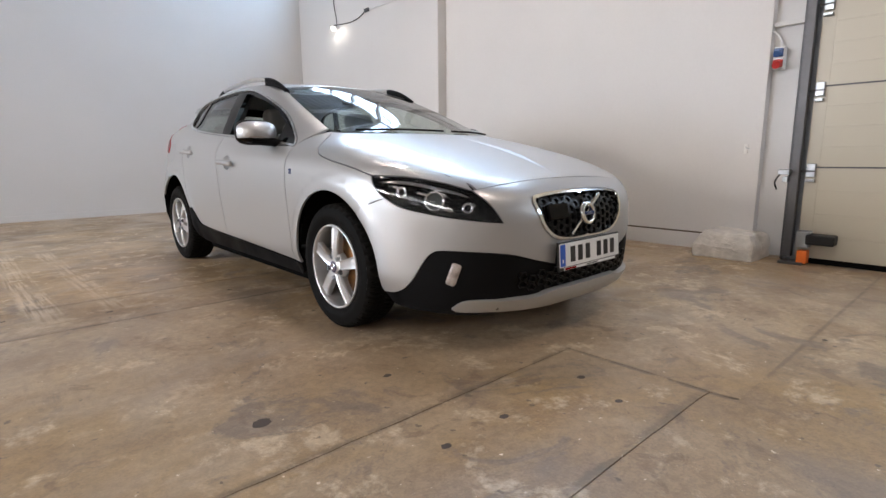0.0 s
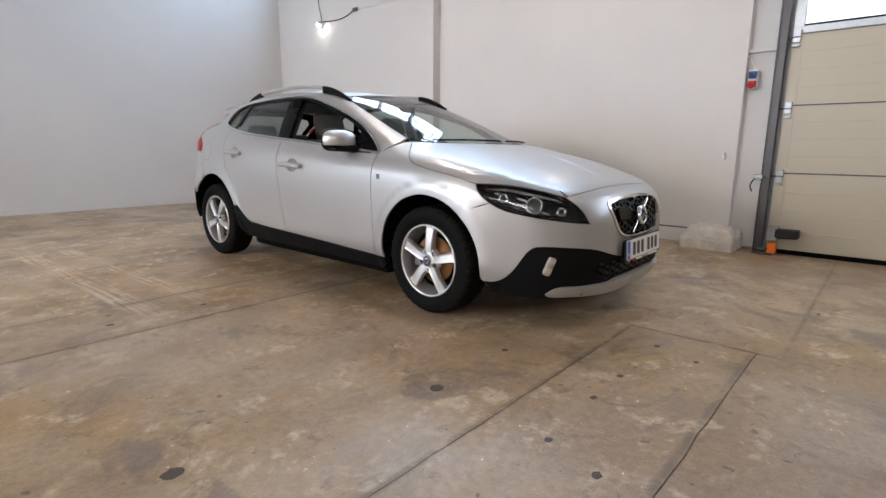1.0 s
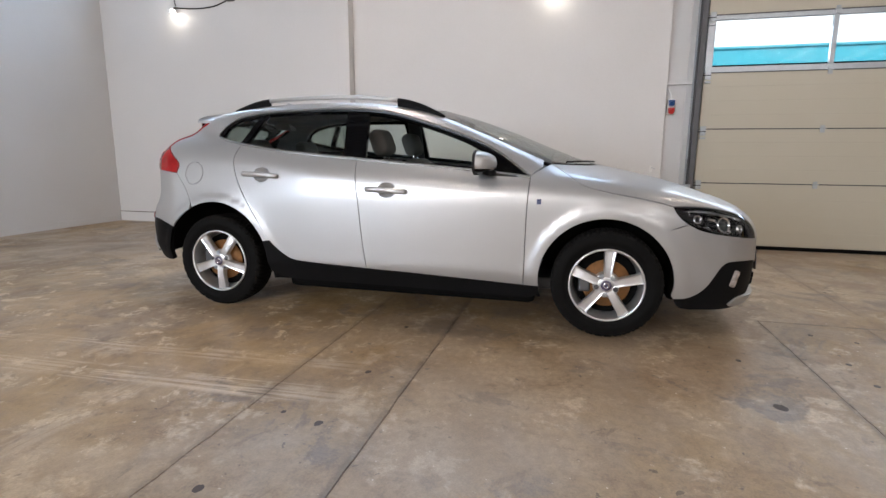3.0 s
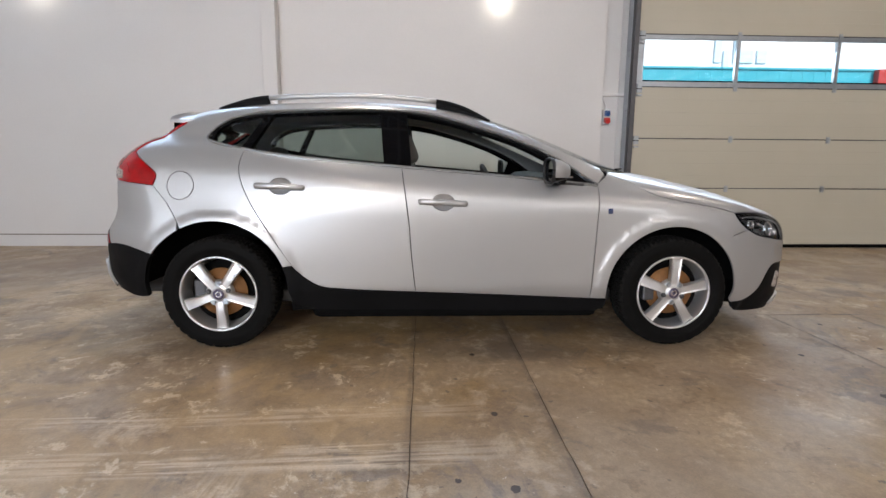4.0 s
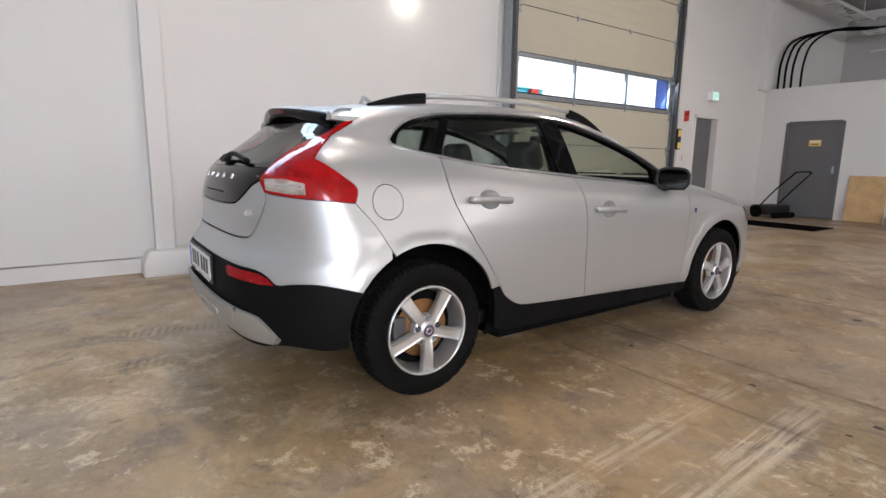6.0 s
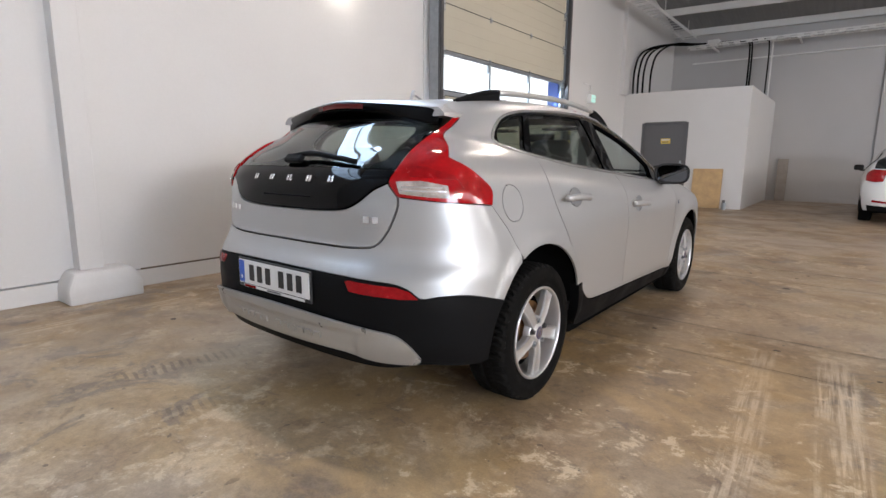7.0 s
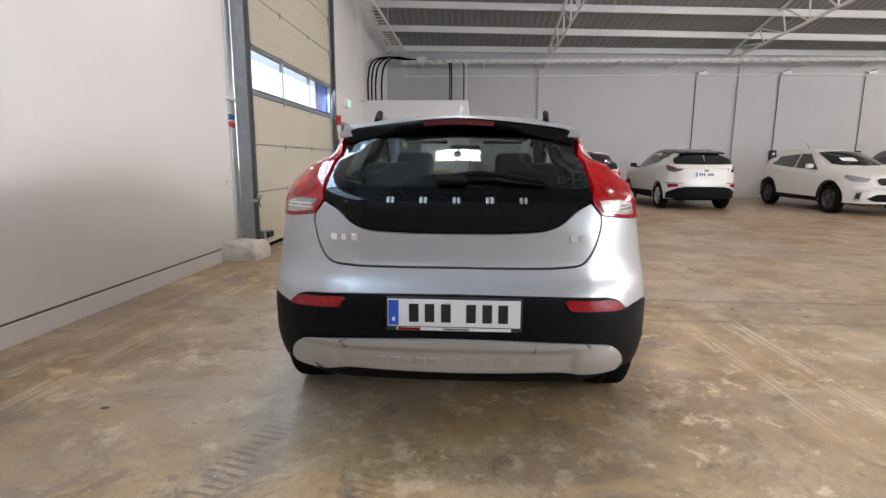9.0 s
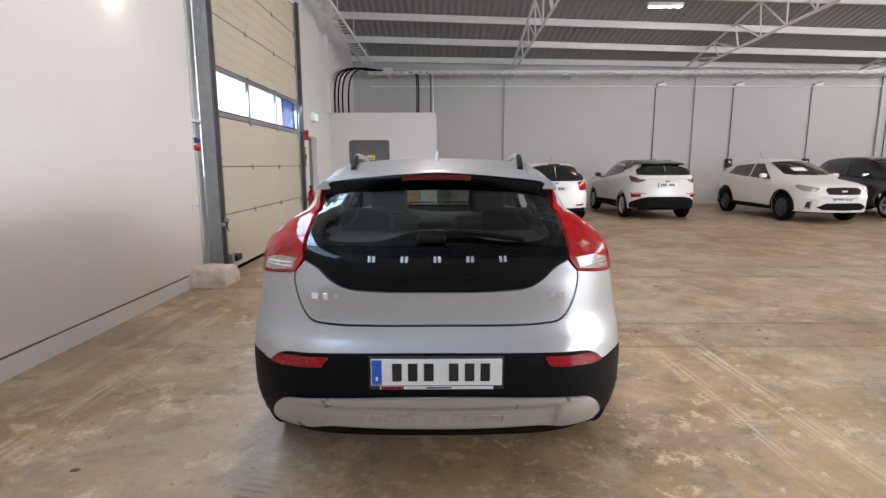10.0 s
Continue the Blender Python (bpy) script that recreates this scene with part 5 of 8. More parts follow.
LAMP_BOTTOM = [T(0.590, 0.978)] + B((4.081, 0.732, 0.96), (3.965, 0.80, 0.95), (3.872, 0.818, 0.940))
T_INNER = [T(0.545, 1.303), T(0.541, 1.25), T(0.546, 1.20), T(0.551, 1.15), T(0.558, 1.10), T(0.556, 1.07), T(0.548, 1.035), T(0.590, 0.978)]
tail = crv(T_OUT) + crv(T_ARM) + crv([T_ARM[-1], T_INNER[0]]) + crv(T_INNER) + crv(LAMP_BOTTOM)
WHITE_BIT = [T(0.597, 0.992), T(0.70, 0.978), T(0.745, 0.976), T(0.735, 1.022), T(0.66, 1.040), T(0.578, 1.036)]
CORE = [T(0.585, 1.092), T(0.65, 1.092), T(0.74, 1.06), T(0.77, 1.01), T(0.755, 1.045), T(0.62, 1.055)]
RIBS = [[T(0.60, z), T(0.735 - k * 0.012, z - 0.002), T(0.735 - k * 0.012, z + 0.004), T(0.60, z + 0.006)] for k, z in enumerate((1.000, 1.014))]
for left in (False, True):
    tl = skin("tail_lamp", [patch(tail)], RED_LENS, car, left=left, off=0.006, depth=0.03, gap=0.003, label="tall red tail lamp with clear section")
    skin("reverse_lamp", [patch(crv(WHITE_BIT + WHITE_BIT[:1], smooth=False), step=0.02)], WHITE_LENS, tl, left=left, off=0.0085, depth=0.004, gap=0)
    for rib in RIBS:
        skin("chrome_rib", [patch(crv(rib + rib[:1], smooth=False), step=0.02)], CHROME, tl, left=left, off=0.0105, depth=0.002, gap=0)
    skin("dark_core", [patch(crv(CORE + CORE[:1], smooth=False), step=0.02)], RED_DARK, tl, left=left, off=0.008, depth=0.003, gap=0)
R_LOW = B((3.868, 0.88, 0.560), (3.95, 0.86, 0.582), (4.05, 0.83, 0.604), (4.14, 0.765, 0.606), (4.195, 0.712, 0.600), (4.215, 0.685, 0.625), (4.24, 0.645, 0.648), (4.312, 0.457, 0.668), (4.335, 0.2, 0.675), (4.336, 0.0, 0.677))
a_rb = math.degrees(math.atan2(0.560 - ARCH_R[1], 3.868 - ARCH_R[0]))
arch_rear = [np.array(B((q[0], 0.86, q[1]))[0]) for q in arc(*ARCH_R, a_rb, a_seam_r)]
r_poly = crv(R_LOW[::-1]) + arch_rear + crv(SEAM_R) + crv(LAMP_BOTTOM[::-1]) + crv([LAMP_BOTTOM[0], GAP_T[-1]]) + crv(GAP_T[::-1]) + crv([GAP_T[0], R_LOW[-1]])
bumper_r = skin("rear_bumper", [patch(r_poly)], PAINT, car, both=True, gap=0.0015)
R_BASE = B((3.905, 0.85, 0.315), (4.0, 0.80, 0.305), (4.16, 0.71, 0.325), (4.25, 0.58, 0.30), (4.30, 0.3, 0.30), (4.30, 0.0, 0.30))
a_rb2 = math.degrees(math.atan2(0.315 - ARCH_R[1], 3.905 - ARCH_R[0]))
arch_low = [np.array(B((q[0], 0.86, q[1]))[0]) for q in arc(*ARCH_R, a_rb2, a_rb)]
rear_clad = skin("rear_cladding", [patch(arch_low + crv([(p[0], p[1] - 0.002) for p in R_LOW]) + crv([R_LOW[-1], R_BASE[-1]]) + crv(R_BASE[::-1]))], TRIM, car, both=True, off=0.002, depth=0.03, gap=0, label="black grained rear bumper cladding")
SKID_TOP = B((4.18, 0.715, 0.352), (4.20, 0.695, 0.395), (4.225, 0.655, 0.442), (4.25, 0.61, 0.464), (4.31, 0.45, 0.488), (4.35, 0.2, 0.502), (4.35, 0.0, 0.505))
SKID_LOW = B((4.18, 0.715, 0.350), (4.19, 0.70, 0.336), (4.22, 0.62, 0.334), (4.26, 0.52, 0.342), (4.30, 0.43, 0.362), (4.32, 0.36, 0.364), (4.32, 0.2, 0.360), (4.32, 0.0, 0.358))


def skid_out(Q, N):
    z = Q[:, 2]
    h = np.abs(Q[:, 1])
    Q[:, 0] += 0.002 + 0.016 * np.clip((z - 0.448) / 0.012, 0, 1) * np.clip((0.70 - h) / 0.12, 0, 1) + 0.010 * np.clip((h - 0.47 - 0.25 * (z - 0.40)) / 0.03, 0, 1) * np.clip((0.462 - z) / 0.02, 0, 1) + 0.008 * np.clip((0.385 - z) / 0.012, 0, 1) * (h < 0.47)
    return Q


skid = skin("skid_plate", [patch(crv(SKID_TOP) + crv([SKID_TOP[-1], SKID_LOW[-1]]) + crv(SKID_LOW[::-1]) + [np.array(SKID_LOW[0])], step=0.010)], SATIN_SILVER, rear_clad, both=True, off=0.010, depth=0.014, gap=0.001, bend=skid_out, own_normals=True, label="satin silver rear skid plate")
REFL = B((4.20, 0.705, 0.598), (4.22, 0.68, 0.626), (4.245, 0.635, 0.642), (4.312, 0.45, 0.656), (4.318, 0.435, 0.650), (4.32, 0.46, 0.615), (4.24, 0.645, 0.598))
for left in (False, True):
    skin("reflector", [patch(crv(REFL + REFL[:1], smooth=False), step=0.02)], RED_DARK, rear_clad, left=left, off=0.007, depth=0.01, gap=0)
# raised lettering kept as plain shapes
for k in range(12):
    if k == 5:
        continue
    h = 0.285 - k * 0.0518
    m = body_frame(S_TAIL - abs(h), 0.412, 0.017, left=h > 0)
    part("raised_mark", box((-0.019, -0.013, -0.01), (0.019, 0.013, 0.0025), 0.002), SATIN_SILVER, skid, at=m)
for k in range(5):
    h = 0.262 - k * 0.133
    m = body_frame(S_TAIL - abs(h), 1.040, 0.001, left=h > 0)
    part("chrome_mark", put_box(box((-0.015, -0.013, 0), (-0.003, 0.013, 0.003), 0.001), (0.003, -0.013, 0), (0.015, 0.013, 0.003), 0.001), SATIN_TRIM, hatch, at=m)
for h, w in ((0.50, 0.030), (0.455, 0.022), (0.41, 0.026), (-0.475, 0.03), (-0.515, 0.028)):
    m = body_frame(S_TAIL - abs(h), 0.888, 0.0, left=h > 0)
    part("chrome_mark", box((-w / 2, -0.014, -0.002), (w / 2, 0.014, 0.003), 0.0015), CHROME, hatch, at=m)
m = body_frame(S_TAIL, 0.965, 0.0)
part("hatch_grip", box((-0.17, -0.003, -0.004), (0.17, 0.003, 0.003), 0.001), TRIM, hatch, at=m)


# dark inner shell behind the panels and their gaps
def shell_top(x):
    return float(CUR["belt"](x)) - 0.012


shell = [np.array((x, shell_top(x))) for x in np.arange(1.32, 3.36, 0.05)]
shell += crv([(3.36, 1.125), (3.74, 1.13), (belt_s(3.95, 0.76), 1.08), (belt_s(4.17, 0.56), 1.06), (S_TAIL, 1.06)])
shell += crv([(S_TAIL, 1.06), (S_TAIL, 0.32)]) + crv([(S_TAIL, 0.32), (belt_s(4.16, 0.71), 0.34), (belt_s(3.93, 0.85), 0.33)])
shell += [np.array(B((q[0], 0.86, q[1]))[0]) for q in arc(3.53, 0.345, 0.412, -2, 195)]
shell += crv([(3.13, 0.20), (2.2, 0.20), (1.30, 0.20)]) + arc(0.895, 0.335, 0.395, -20, 135)
shell += crv([(0.615, 0.615), (0.66, 0.75), (0.9, 0.82), (1.1, 0.87), (1.25, 0.93), (1.32, 0.94)])
skin("inner_shell", [patch(shell, step=0.07)], BLACK_RUBBER, car, both=True, off=-0.030, depth=0, gap=0)
part("underbody", box((-0.79, 1.30, 0.155), (0.79, 3.02, 0.26), 0.04), BLACK_RUBBER, car)
part("underbody", box((-0.45, 0.5, 0.2), (0.45, 1.3, 0.3), 0.03), BLACK_RUBBER, car)
part("underbody", box((-0.46, 3.1, 0.28), (0.46, 4.12, 0.5), 0.03), BLACK_RUBBER, car)
part("underbody", box((-0.60, 0.12, 0.19), (0.60, 0.5, 0.5), 0.03), BLACK_RUBBER, car)
part("bulkhead", box((-0.48, 0.3, 0.24), (0.48, 1.25, 0.70), 0.03), BLACK_RUBBER, car)
part("boot_floor", box((-0.48, 3.2, 0.24), (0.48, 4.16, 0.62), 0.03), DARK_IN, car)


def wheel_well(x, sg):
    """A round liner over a wheel, open to the side."""
    bm = bmesh.new()
    rings = []
    for h, r in ((0.50, 0.06), (0.50, 0.395), (0.845, 0.405)) + (((0.872, 0.404),) if x > 2 else ()):
        rings.append([bm.verts.new((-sg * h, x + r * math.cos(radians(a)), 0.345 + max(-0.15, r * math.sin(radians(a))))) for a in range(6, 175, 7)])
    for a, b in zip(rings, rings[1:]):
        for k in range(len(a) - 1):
            bm.faces.new((a[k], a[k + 1], b[k + 1], b[k]))
    return part("wheel_liner", bm, BLACK_RUBBER, car, smooth=True)


def lathe(profile, n, name, material, parent, at=None, smooth=True, wobble=None):
    """A turned form round the x axis, from (out, radius) pairs."""
    bm = bmesh.new()
    rings = []
    for i, (o, r) in enumerate(profile):
        row = []
        for k in range(n):
            rr = r + (wobble(i, k) if wobble else 0)
            a = 2 * math.pi * k / n
            row.append(bm.verts.new((o, rr * math.cos(a), rr * math.sin(a))))
        rings.append(row)
    for a, b in zip(rings, rings[1:]):
        for k in range(n):
            bm.faces.new((a[k], a[(k + 1) % n], b[(k + 1) % n], b[k]))
    bmesh.ops.recalc_face_normals(bm, faces=bm.faces)
    ob = part(name, bm, material, parent, smooth=smooth, at=at)
    return ob


def tread(i, k):
    """Depth of the tread's grooves over the ring's rows and steps."""
    if i in (0, 1, 12, 13):
        return -0.007 if k % 6 < 2 else 0.0
    if i in (2, 5, 8, 11):
        return -0.010 if k % 3 == 0 else 0.0
    if i in (3, 4, 9, 10):
        return -0.010 if (k + 1) % 3 == 0 else 0.0
    return -0.008


TREAD = surface("dusty_tread_rubber", (0.011, 0.0105, 0.010), 0.85, spec=0.04, vary=0.3, scale=15, fine=140, bump=0.2)


def wheel(x, sg, phase):
    """A wheel with tyre, five-spoke rim, hub and brake disc; out of it is the x axis."""
    w = new("wheel")
    w.parent = car
    w.matrix_basis = pose(-sg * 0.872, x, WHEEL_R) @ (pose(0, 0, 0, 0, 0, 180) if sg > 0 else Matrix.Identity(4))
    prof = [(-0.19, 0.205), (-0.20, 0.225), (-0.207, 0.26), (-0.204, 0.295), (-0.194, 0.314), (-0.186, 0.321), (-0.180, 0.3235), (-0.150, 0.326), (-0.148, 0.326), (-0.118, 0.327), (-0.112, 0.327), (-0.092, 0.327), (-0.088, 0.327), (-0.058, 0.326), (-0.054, 0.326), (-0.022, 0.3235), (-0.012, 0.318), (-0.002, 0.305), (0.006, 0.275), (0.005, 0.252), (0.001, 0.248), (-0.002, 0.232), (-0.008, 0.218), (-0.02, 0.208)]
    lathe(prof[:5], 72, "sidewall", TYRE, w)
    lathe(prof[17:], 72, "sidewall", TYRE, w)
    lathe(prof[4:18], 216, "tread", TREAD, w, smooth=False, wobble=tread)
    rim = lathe([(-0.012, 0.2205), (-0.002, 0.220), (0.001, 0.2175), (0.001, 0.2105), (-0.005, 0.207), (-0.020, 0.204), (-0.045, 0.200), (-0.09, 0.193), (-0.17, 0.188)], 72, "rim", ALLOY, w)
    for s5 in range(5):
        a = radians(phase + 72 * s5)
        bm = bmesh.new()
        rows = []
        for r, hw, o, d in ((0.030, 0.028, -0.010, 0.04), (0.06, 0.0265, -0.006, 0.04), (0.10, 0.0275, -0.004, 0.036), (0.15, 0.030, -0.007, 0.032), (0.19, 0.0335, -0.012, 0.03), (0.208, 0.038, -0.012, 0.034)):
            row = []
            for u, dep in ((-1.0, d), (-1.0, 0.009), (-0.86, 0.0), (-0.50, 0.0035), (0.50, 0.0035), (0.86, 0.0), (1.0, 0.009), (1.0, d)):
                row.append(bm.verts.new((o - dep, r * math.cos(a) - u * hw * math.sin(a), r * math.sin(a) + u * hw * math.cos(a))))
            rows.append(row)
        for p, q in zip(rows, rows[1:]):
            for k in range(7):
                bm.faces.new((p[k], p[k + 1], q[k + 1], q[k]))
        bmesh.ops.recalc_face_normals(bm, faces=bm.faces)
        sp = part("spoke", bm, ALLOY, w)
        am = radians(phase + 72 * s5 + 36)
        bolt = Vector((-0.012, 0.058 * math.cos(am), 0.058 * math.sin(am)))
        part("wheel_bolt", put_rod(rod(bolt, bolt + Vector((0.006, 0, 0)), 0.0150, 12), bolt, bolt + Vector((0.016, 0, 0)), 0.0105, 6), DARK_STEEL if s5 % 2 else GALV, w)
    lathe([(-0.045, 0.080), (-0.016, 0.076), (-0.011, 0.072), (-0.011, 0.042), (-0.008, 0.036), (-0.003, 0.033), (-0.002, 0.0)], 40, "hub", ALLOY, w)
    lathe([(0.000, 0.031), (0.002, 0.029), (0.0025, 0.0)], 32, "centre_cap", CAP_VIOLET, w)
    part("cap_mark", ring_mesh(0.012, 0.017, 0.0015, 24), CHROME, w, at=pose(0.0025, 0, 0, 0, 90, 0))
    lathe([(-0.075, 0.142), (-0.068, 0.142), (-0.068, 0.075), (-0.060, 0.070), (-0.055, 0.0)], 48, "brake_disc", DISC, w)
    part("caliper", box((-0.12, -0.16, -0.06), (-0.055, -0.09, 0.07), 0.012), DARK_STEEL, w)
    lathe([(-0.10, 0.186), (-0.105, 0.0)], 32, "back_plate", BLACK_RUBBER, w)


for x, ph in ((AXLE_F, 94), (AXLE_R, 268)):
    for sg in (1, -1):
        wheel_well(x if x < 2 else 3.53, sg)
        wheel(x, sg, ph if sg < 0 else 180 - ph)


# Mirror colour darkened to stand in for a dark reflection.
MIRROR = surface("dark_reflection_mirror", (0.18, 0.19, 0.21), 0.03, 1.0, vary=0.02, bump=0.0, rough_vary=0.01)
# door mirrors
def mirror(sg):
    """A rounded shell with a dark foot, glass to the rear."""
    t = new("door_mirror")
    t.parent = car
    t["label"] = "silver door mirror on a black foot"
    t.matrix_basis = pose(-sg * 0.912, 1.615, 1.035)
    bm = bmesh.new()
    nu, nv = 28, 14
    rows = []
    for i in range(nv + 1):
        v = i / nv
        row = []
        for k in range(nu):
            a = 2 * math.pi * k / nu
            ca, sa = math.cos(a), math.sin(a)
            e = 0.62
            lx = 0.116 * math.copysign(abs(ca) ** e, ca)
            lz = 0.068 * math.copysign(abs(sa) ** e, sa)
            if lx > 0:
                lz *= 1 - 0.10 * (lx / 0.116)
            f = math.sqrt(max(0.0, 1 - v ** 2.2))
            row.append(bm.verts.new((-sg * lx * (0.12 + 0.88 * f) - sg * (-0.012 * v), 0.045 - 0.115 * v, lz * (0.12 + 0.88 * f) - 0.004 * v)))
        rows.append(row)
    for p, q in zip(rows, rows[1:]):
        for k in range(nu):
            bm.faces.new((p[k], p[(k + 1) % nu], q[(k + 1) % nu], q[k]))
    bm.faces.new(rows[-1])
    bmesh.ops.recalc_face_normals(bm, faces=bm.faces)
    low = bm.copy()
    for g, keep_low in ((bm, False), (low, True)):
        geom = g.verts[:] + g.edges[:] + g.faces[:]
        bmesh.ops.bisect_plane(g, geom=geom, plane_co=(0, 0, -0.034), plane_no=(0, 0, 1), clear_inner=not keep_low, clear_outer=keep_low)
    part("shell", bm, PAINT, t, smooth=True)
    part("lower_shell", low, GLOSS_BLACK, t, smooth=True)
    bm = bmesh.new()
    ring_v = [bm.verts.new((v.x, 0.038, v.z)) for v in [Vector((-sg * 0.110 * math.copysign(abs(math.cos(a)) ** 0.62, math.cos(a)), 0, 0.063 * math.copysign(abs(math.sin(a)) ** 0.62, math.sin(a)))) for a in [2 * math.pi * k / 28 for k in range(28)]]]
    bm.faces.new(ring_v)
    part("mirror_glass", bm, MIRROR, t)
    rim_pts = [Vector((-sg * 0.113 * math.copysign(abs(math.cos(a)) ** 0.62, math.cos(a)), 0.046, 0.066 * math.copysign(abs(math.sin(a)) ** 0.62, math.sin(a)))) for a in [2 * math.pi * k / 40 for k in range(41)]]
    part("mirror_rim", tube(rim_pts, 0.009, 8), BLACK_PLASTIC, t, smooth=True)
    bm = bmesh.new()
    put_tube(bm, arc_pts([(sg * 0.125, -0.03, -0.062), (sg * 0.07, -0.03, -0.058), (sg * 0.0, -0.02, -0.052), (-sg * 0.05, -0.015, -0.048)], 6), 0.024, 10)
    part("foot", bm, TRIM, t, smooth=True)
    part("indicator", box((-0.045 - sg * 0.03, -0.068, -0.036), (0.045 - sg * 0.03, -0.05, -0.026), 0.003), WHITE_LENS, t)


mirror(1)
mirror(-1)

# roof rails
for sg in (1, -1):
    rail = new("roof_rail")
    rail.parent = car
    rail["label"] = "silver roof rail with black feet"

    def rail_at(x):
        h = float(np.interp(x, [1.95, 2.27, 2.8, 3.33, 3.62], [0.540, 0.540, 0.515, 0.462, 0.428]))
        z = float(on_top([x], [h])[0][2])
        f = min(1.0, (x - 1.95) / 0.30, (3.62 - x) / 0.30)
        return Vector((-sg * h, x, z - 0.006 + 0.044 * math.sin(f * math.pi / 2)))

    for name, x0, x1, mat in (("foot", 1.955, 2.28, TRIM), ("bar", 2.28, 3.30, SATIN_SILVER), ("foot", 3.30, 3.615, TRIM)):
        pts = [rail_at(x0 + (x1 - x0) * k / 14) for k in range(15)]
        bm = bmesh.new()
        put_tube(bm, pts, 0.0155, 10)
        if name == "foot":
            ins = 1 if x0 < 2 else -1
            for k in range(len(pts) - 1):
                a, b = pts[k], pts[k + 1]
                za = float(on_top([a.y], [abs(a.x)])[0][2]) - 0.004
                zb = float(on_top([b.y], [abs(b.x)])[0][2]) - 0.004
                for s2 in (-0.012, 0.012):
                    vs = [bm.verts.new(c) for c in ((a.x + s2, a.y, za), (b.x + s2, b.y, zb), (b.x + s2, b.y, b.z), (a.x + s2, a.y, a.z))]
                    bm.faces.new(vs)
        part(name, bm, mat, rail, smooth=True)

# spoiler over the rear glass
spoiler = new("roof_spoiler")
spoiler.parent = car
spoiler["label"] = "roof spoiler with black lip and brake light"
N_H = 29


def spoiler_rows():
    rows = []
    for k in range(N_H):
        h = -0.545 + 1.09 * k / (N_H - 1)
        q = abs(h) / 0.545
        x0 = 3.777 - 0.044 * q ** 2
        x1 = 3.972 - 0.118 * q ** 1.25
        z0 = float(on_top([x0], [h * 0.82])[0][2])
        z1 = 1.388 - 0.047 * q ** 1.5
        rows.append((h, x0, x1, z0, z1))
    return rows


def tail_x(h, z):
    """How far back the body reaches at a place across it and a height."""
    lo, hi = 3.3, 4.6
    for _ in range(30):
        mid = (lo + hi) / 2
        if float(f_body(np.array(mid), np.array(h), np.array(z))) > 0:
            hi = mid
        else:
            lo = mid
    return lo


bm, lipb = bmesh.new(), bmesh.new()
prev = None
for h, x0, x1, z0, z1 in spoiler_rows():
    top = []
    for k in range(9):
        t = k / 8
        x = x0 + (x1 - x0) * t
        z = z0 + (z1 - z0) * t + 0.010 * math.sin(math.pi * t) - (0.004 if k == 8 else 0)
        top.append(bm.verts.new((-h * (0.82 + 0.18 * t), x, z)))
    q4 = (abs(h) / 0.545) ** 4
    zl = z1 - 0.052 - 0.028 * q4
    edge = [lipb.verts.new(p) for p in ((-h * 0.965, x1, z1 - 0.004), (-h * 0.965, x1 + 0.007, z1 - 0.012), (-h * 0.965, max(x1 + 0.004, tail_x(h, z1 - 0.034) + 0.018), z1 - 0.034), (-h * 0.965, max(x1 - 0.02, tail_x(h, zl + 0.006) + 0.014), zl + 0.006), (-h * 0.965, tail_x(h, zl) + 0.002, zl), (-h * 0.965, tail_x(h, zl) - 0.03, zl + 0.004))]
    if prev:
        for a, b, g in ((prev[0], top, bm), (prev[1], edge, lipb)):
            for k in range(len(a) - 1):
                g.faces.new((a[k], a[k + 1], b[k + 1], b[k]))
    prev = (top, edge)
for g in (bm, lipb):
    bmesh.ops.recalc_face_normals(g, faces=g.faces)
part("spoiler_top", bm, PAINT, spoiler, smooth=True)
part("lip", lipb, GLOSS_BLACK, spoiler, smooth=True)
for sg in (1, -1):
    # silver cheek that closes the spoiler down to the lamp
    h, x0, x1, z0, z1 = spoiler_rows()[0]
    b2 = bmesh.new()
    rows = []
    for hh, f in ((0.50, 0.0), (0.546, 0.0), (0.562, 0.25), (0.578, 0.65), (0.582, 1.0), (0.50, 1.0)):
        row = []
        for t in (0, 0.2, 0.4, 0.6, 0.8, 1.0):
            z_top = z0 + 0.003 + (z1 - z0) * t + 0.008 * math.sin(math.pi * t)
            z_low = 1.296 + 0.010 * t
            row.append(b2.verts.new((-sg * (hh - 0.02 * t - (0.095 if f < 0.5 else 0.02) * (1 - t)), x0 - 0.04 + (x1 - x0 + 0.052) * t, z_top + (z_low - z_top) * f)))
        rows.append(row)
    for a, b in zip(rows, rows[1:] + rows[:1]):
        for k in range(5):
            b2.faces.new((a[k], a[k + 1], b[k + 1], b[k]))
    b2.faces.new([r[0] for r in rows])
    b2.faces.new([r[-1] for r in rows])
    bmesh.ops.recalc_face_normals(b2, faces=b2.faces)
    part("side_cap", b2, PAINT, spoiler)
bl = bmesh.new()
prev = None
for h, x0, x1, z0, z1 in spoiler_rows():
    if abs(h) > 0.17:
        continue
    row = [bl.verts.new((-h, x1 + d, z1 - e)) for d, e in ((-0.01, 0.010), (0.008, 0.012), (0.006, 0.033), (-0.01, 0.034))]
    if prev:
        for k in range(3):
            bl.faces.new((prev[k], prev[k + 1], row[k + 1], row[k]))
    else:
        bl.faces.new(row)
    prev = row
bl.faces.new(prev)
bmesh.ops.recalc_face_normals(bl, faces=bl.faces)
part("brake_light", bl, surface("dark_brake_lamp", (0.10, 0.004, 0.005), 0.2, vary=0.1, bump=0.0), spoiler)

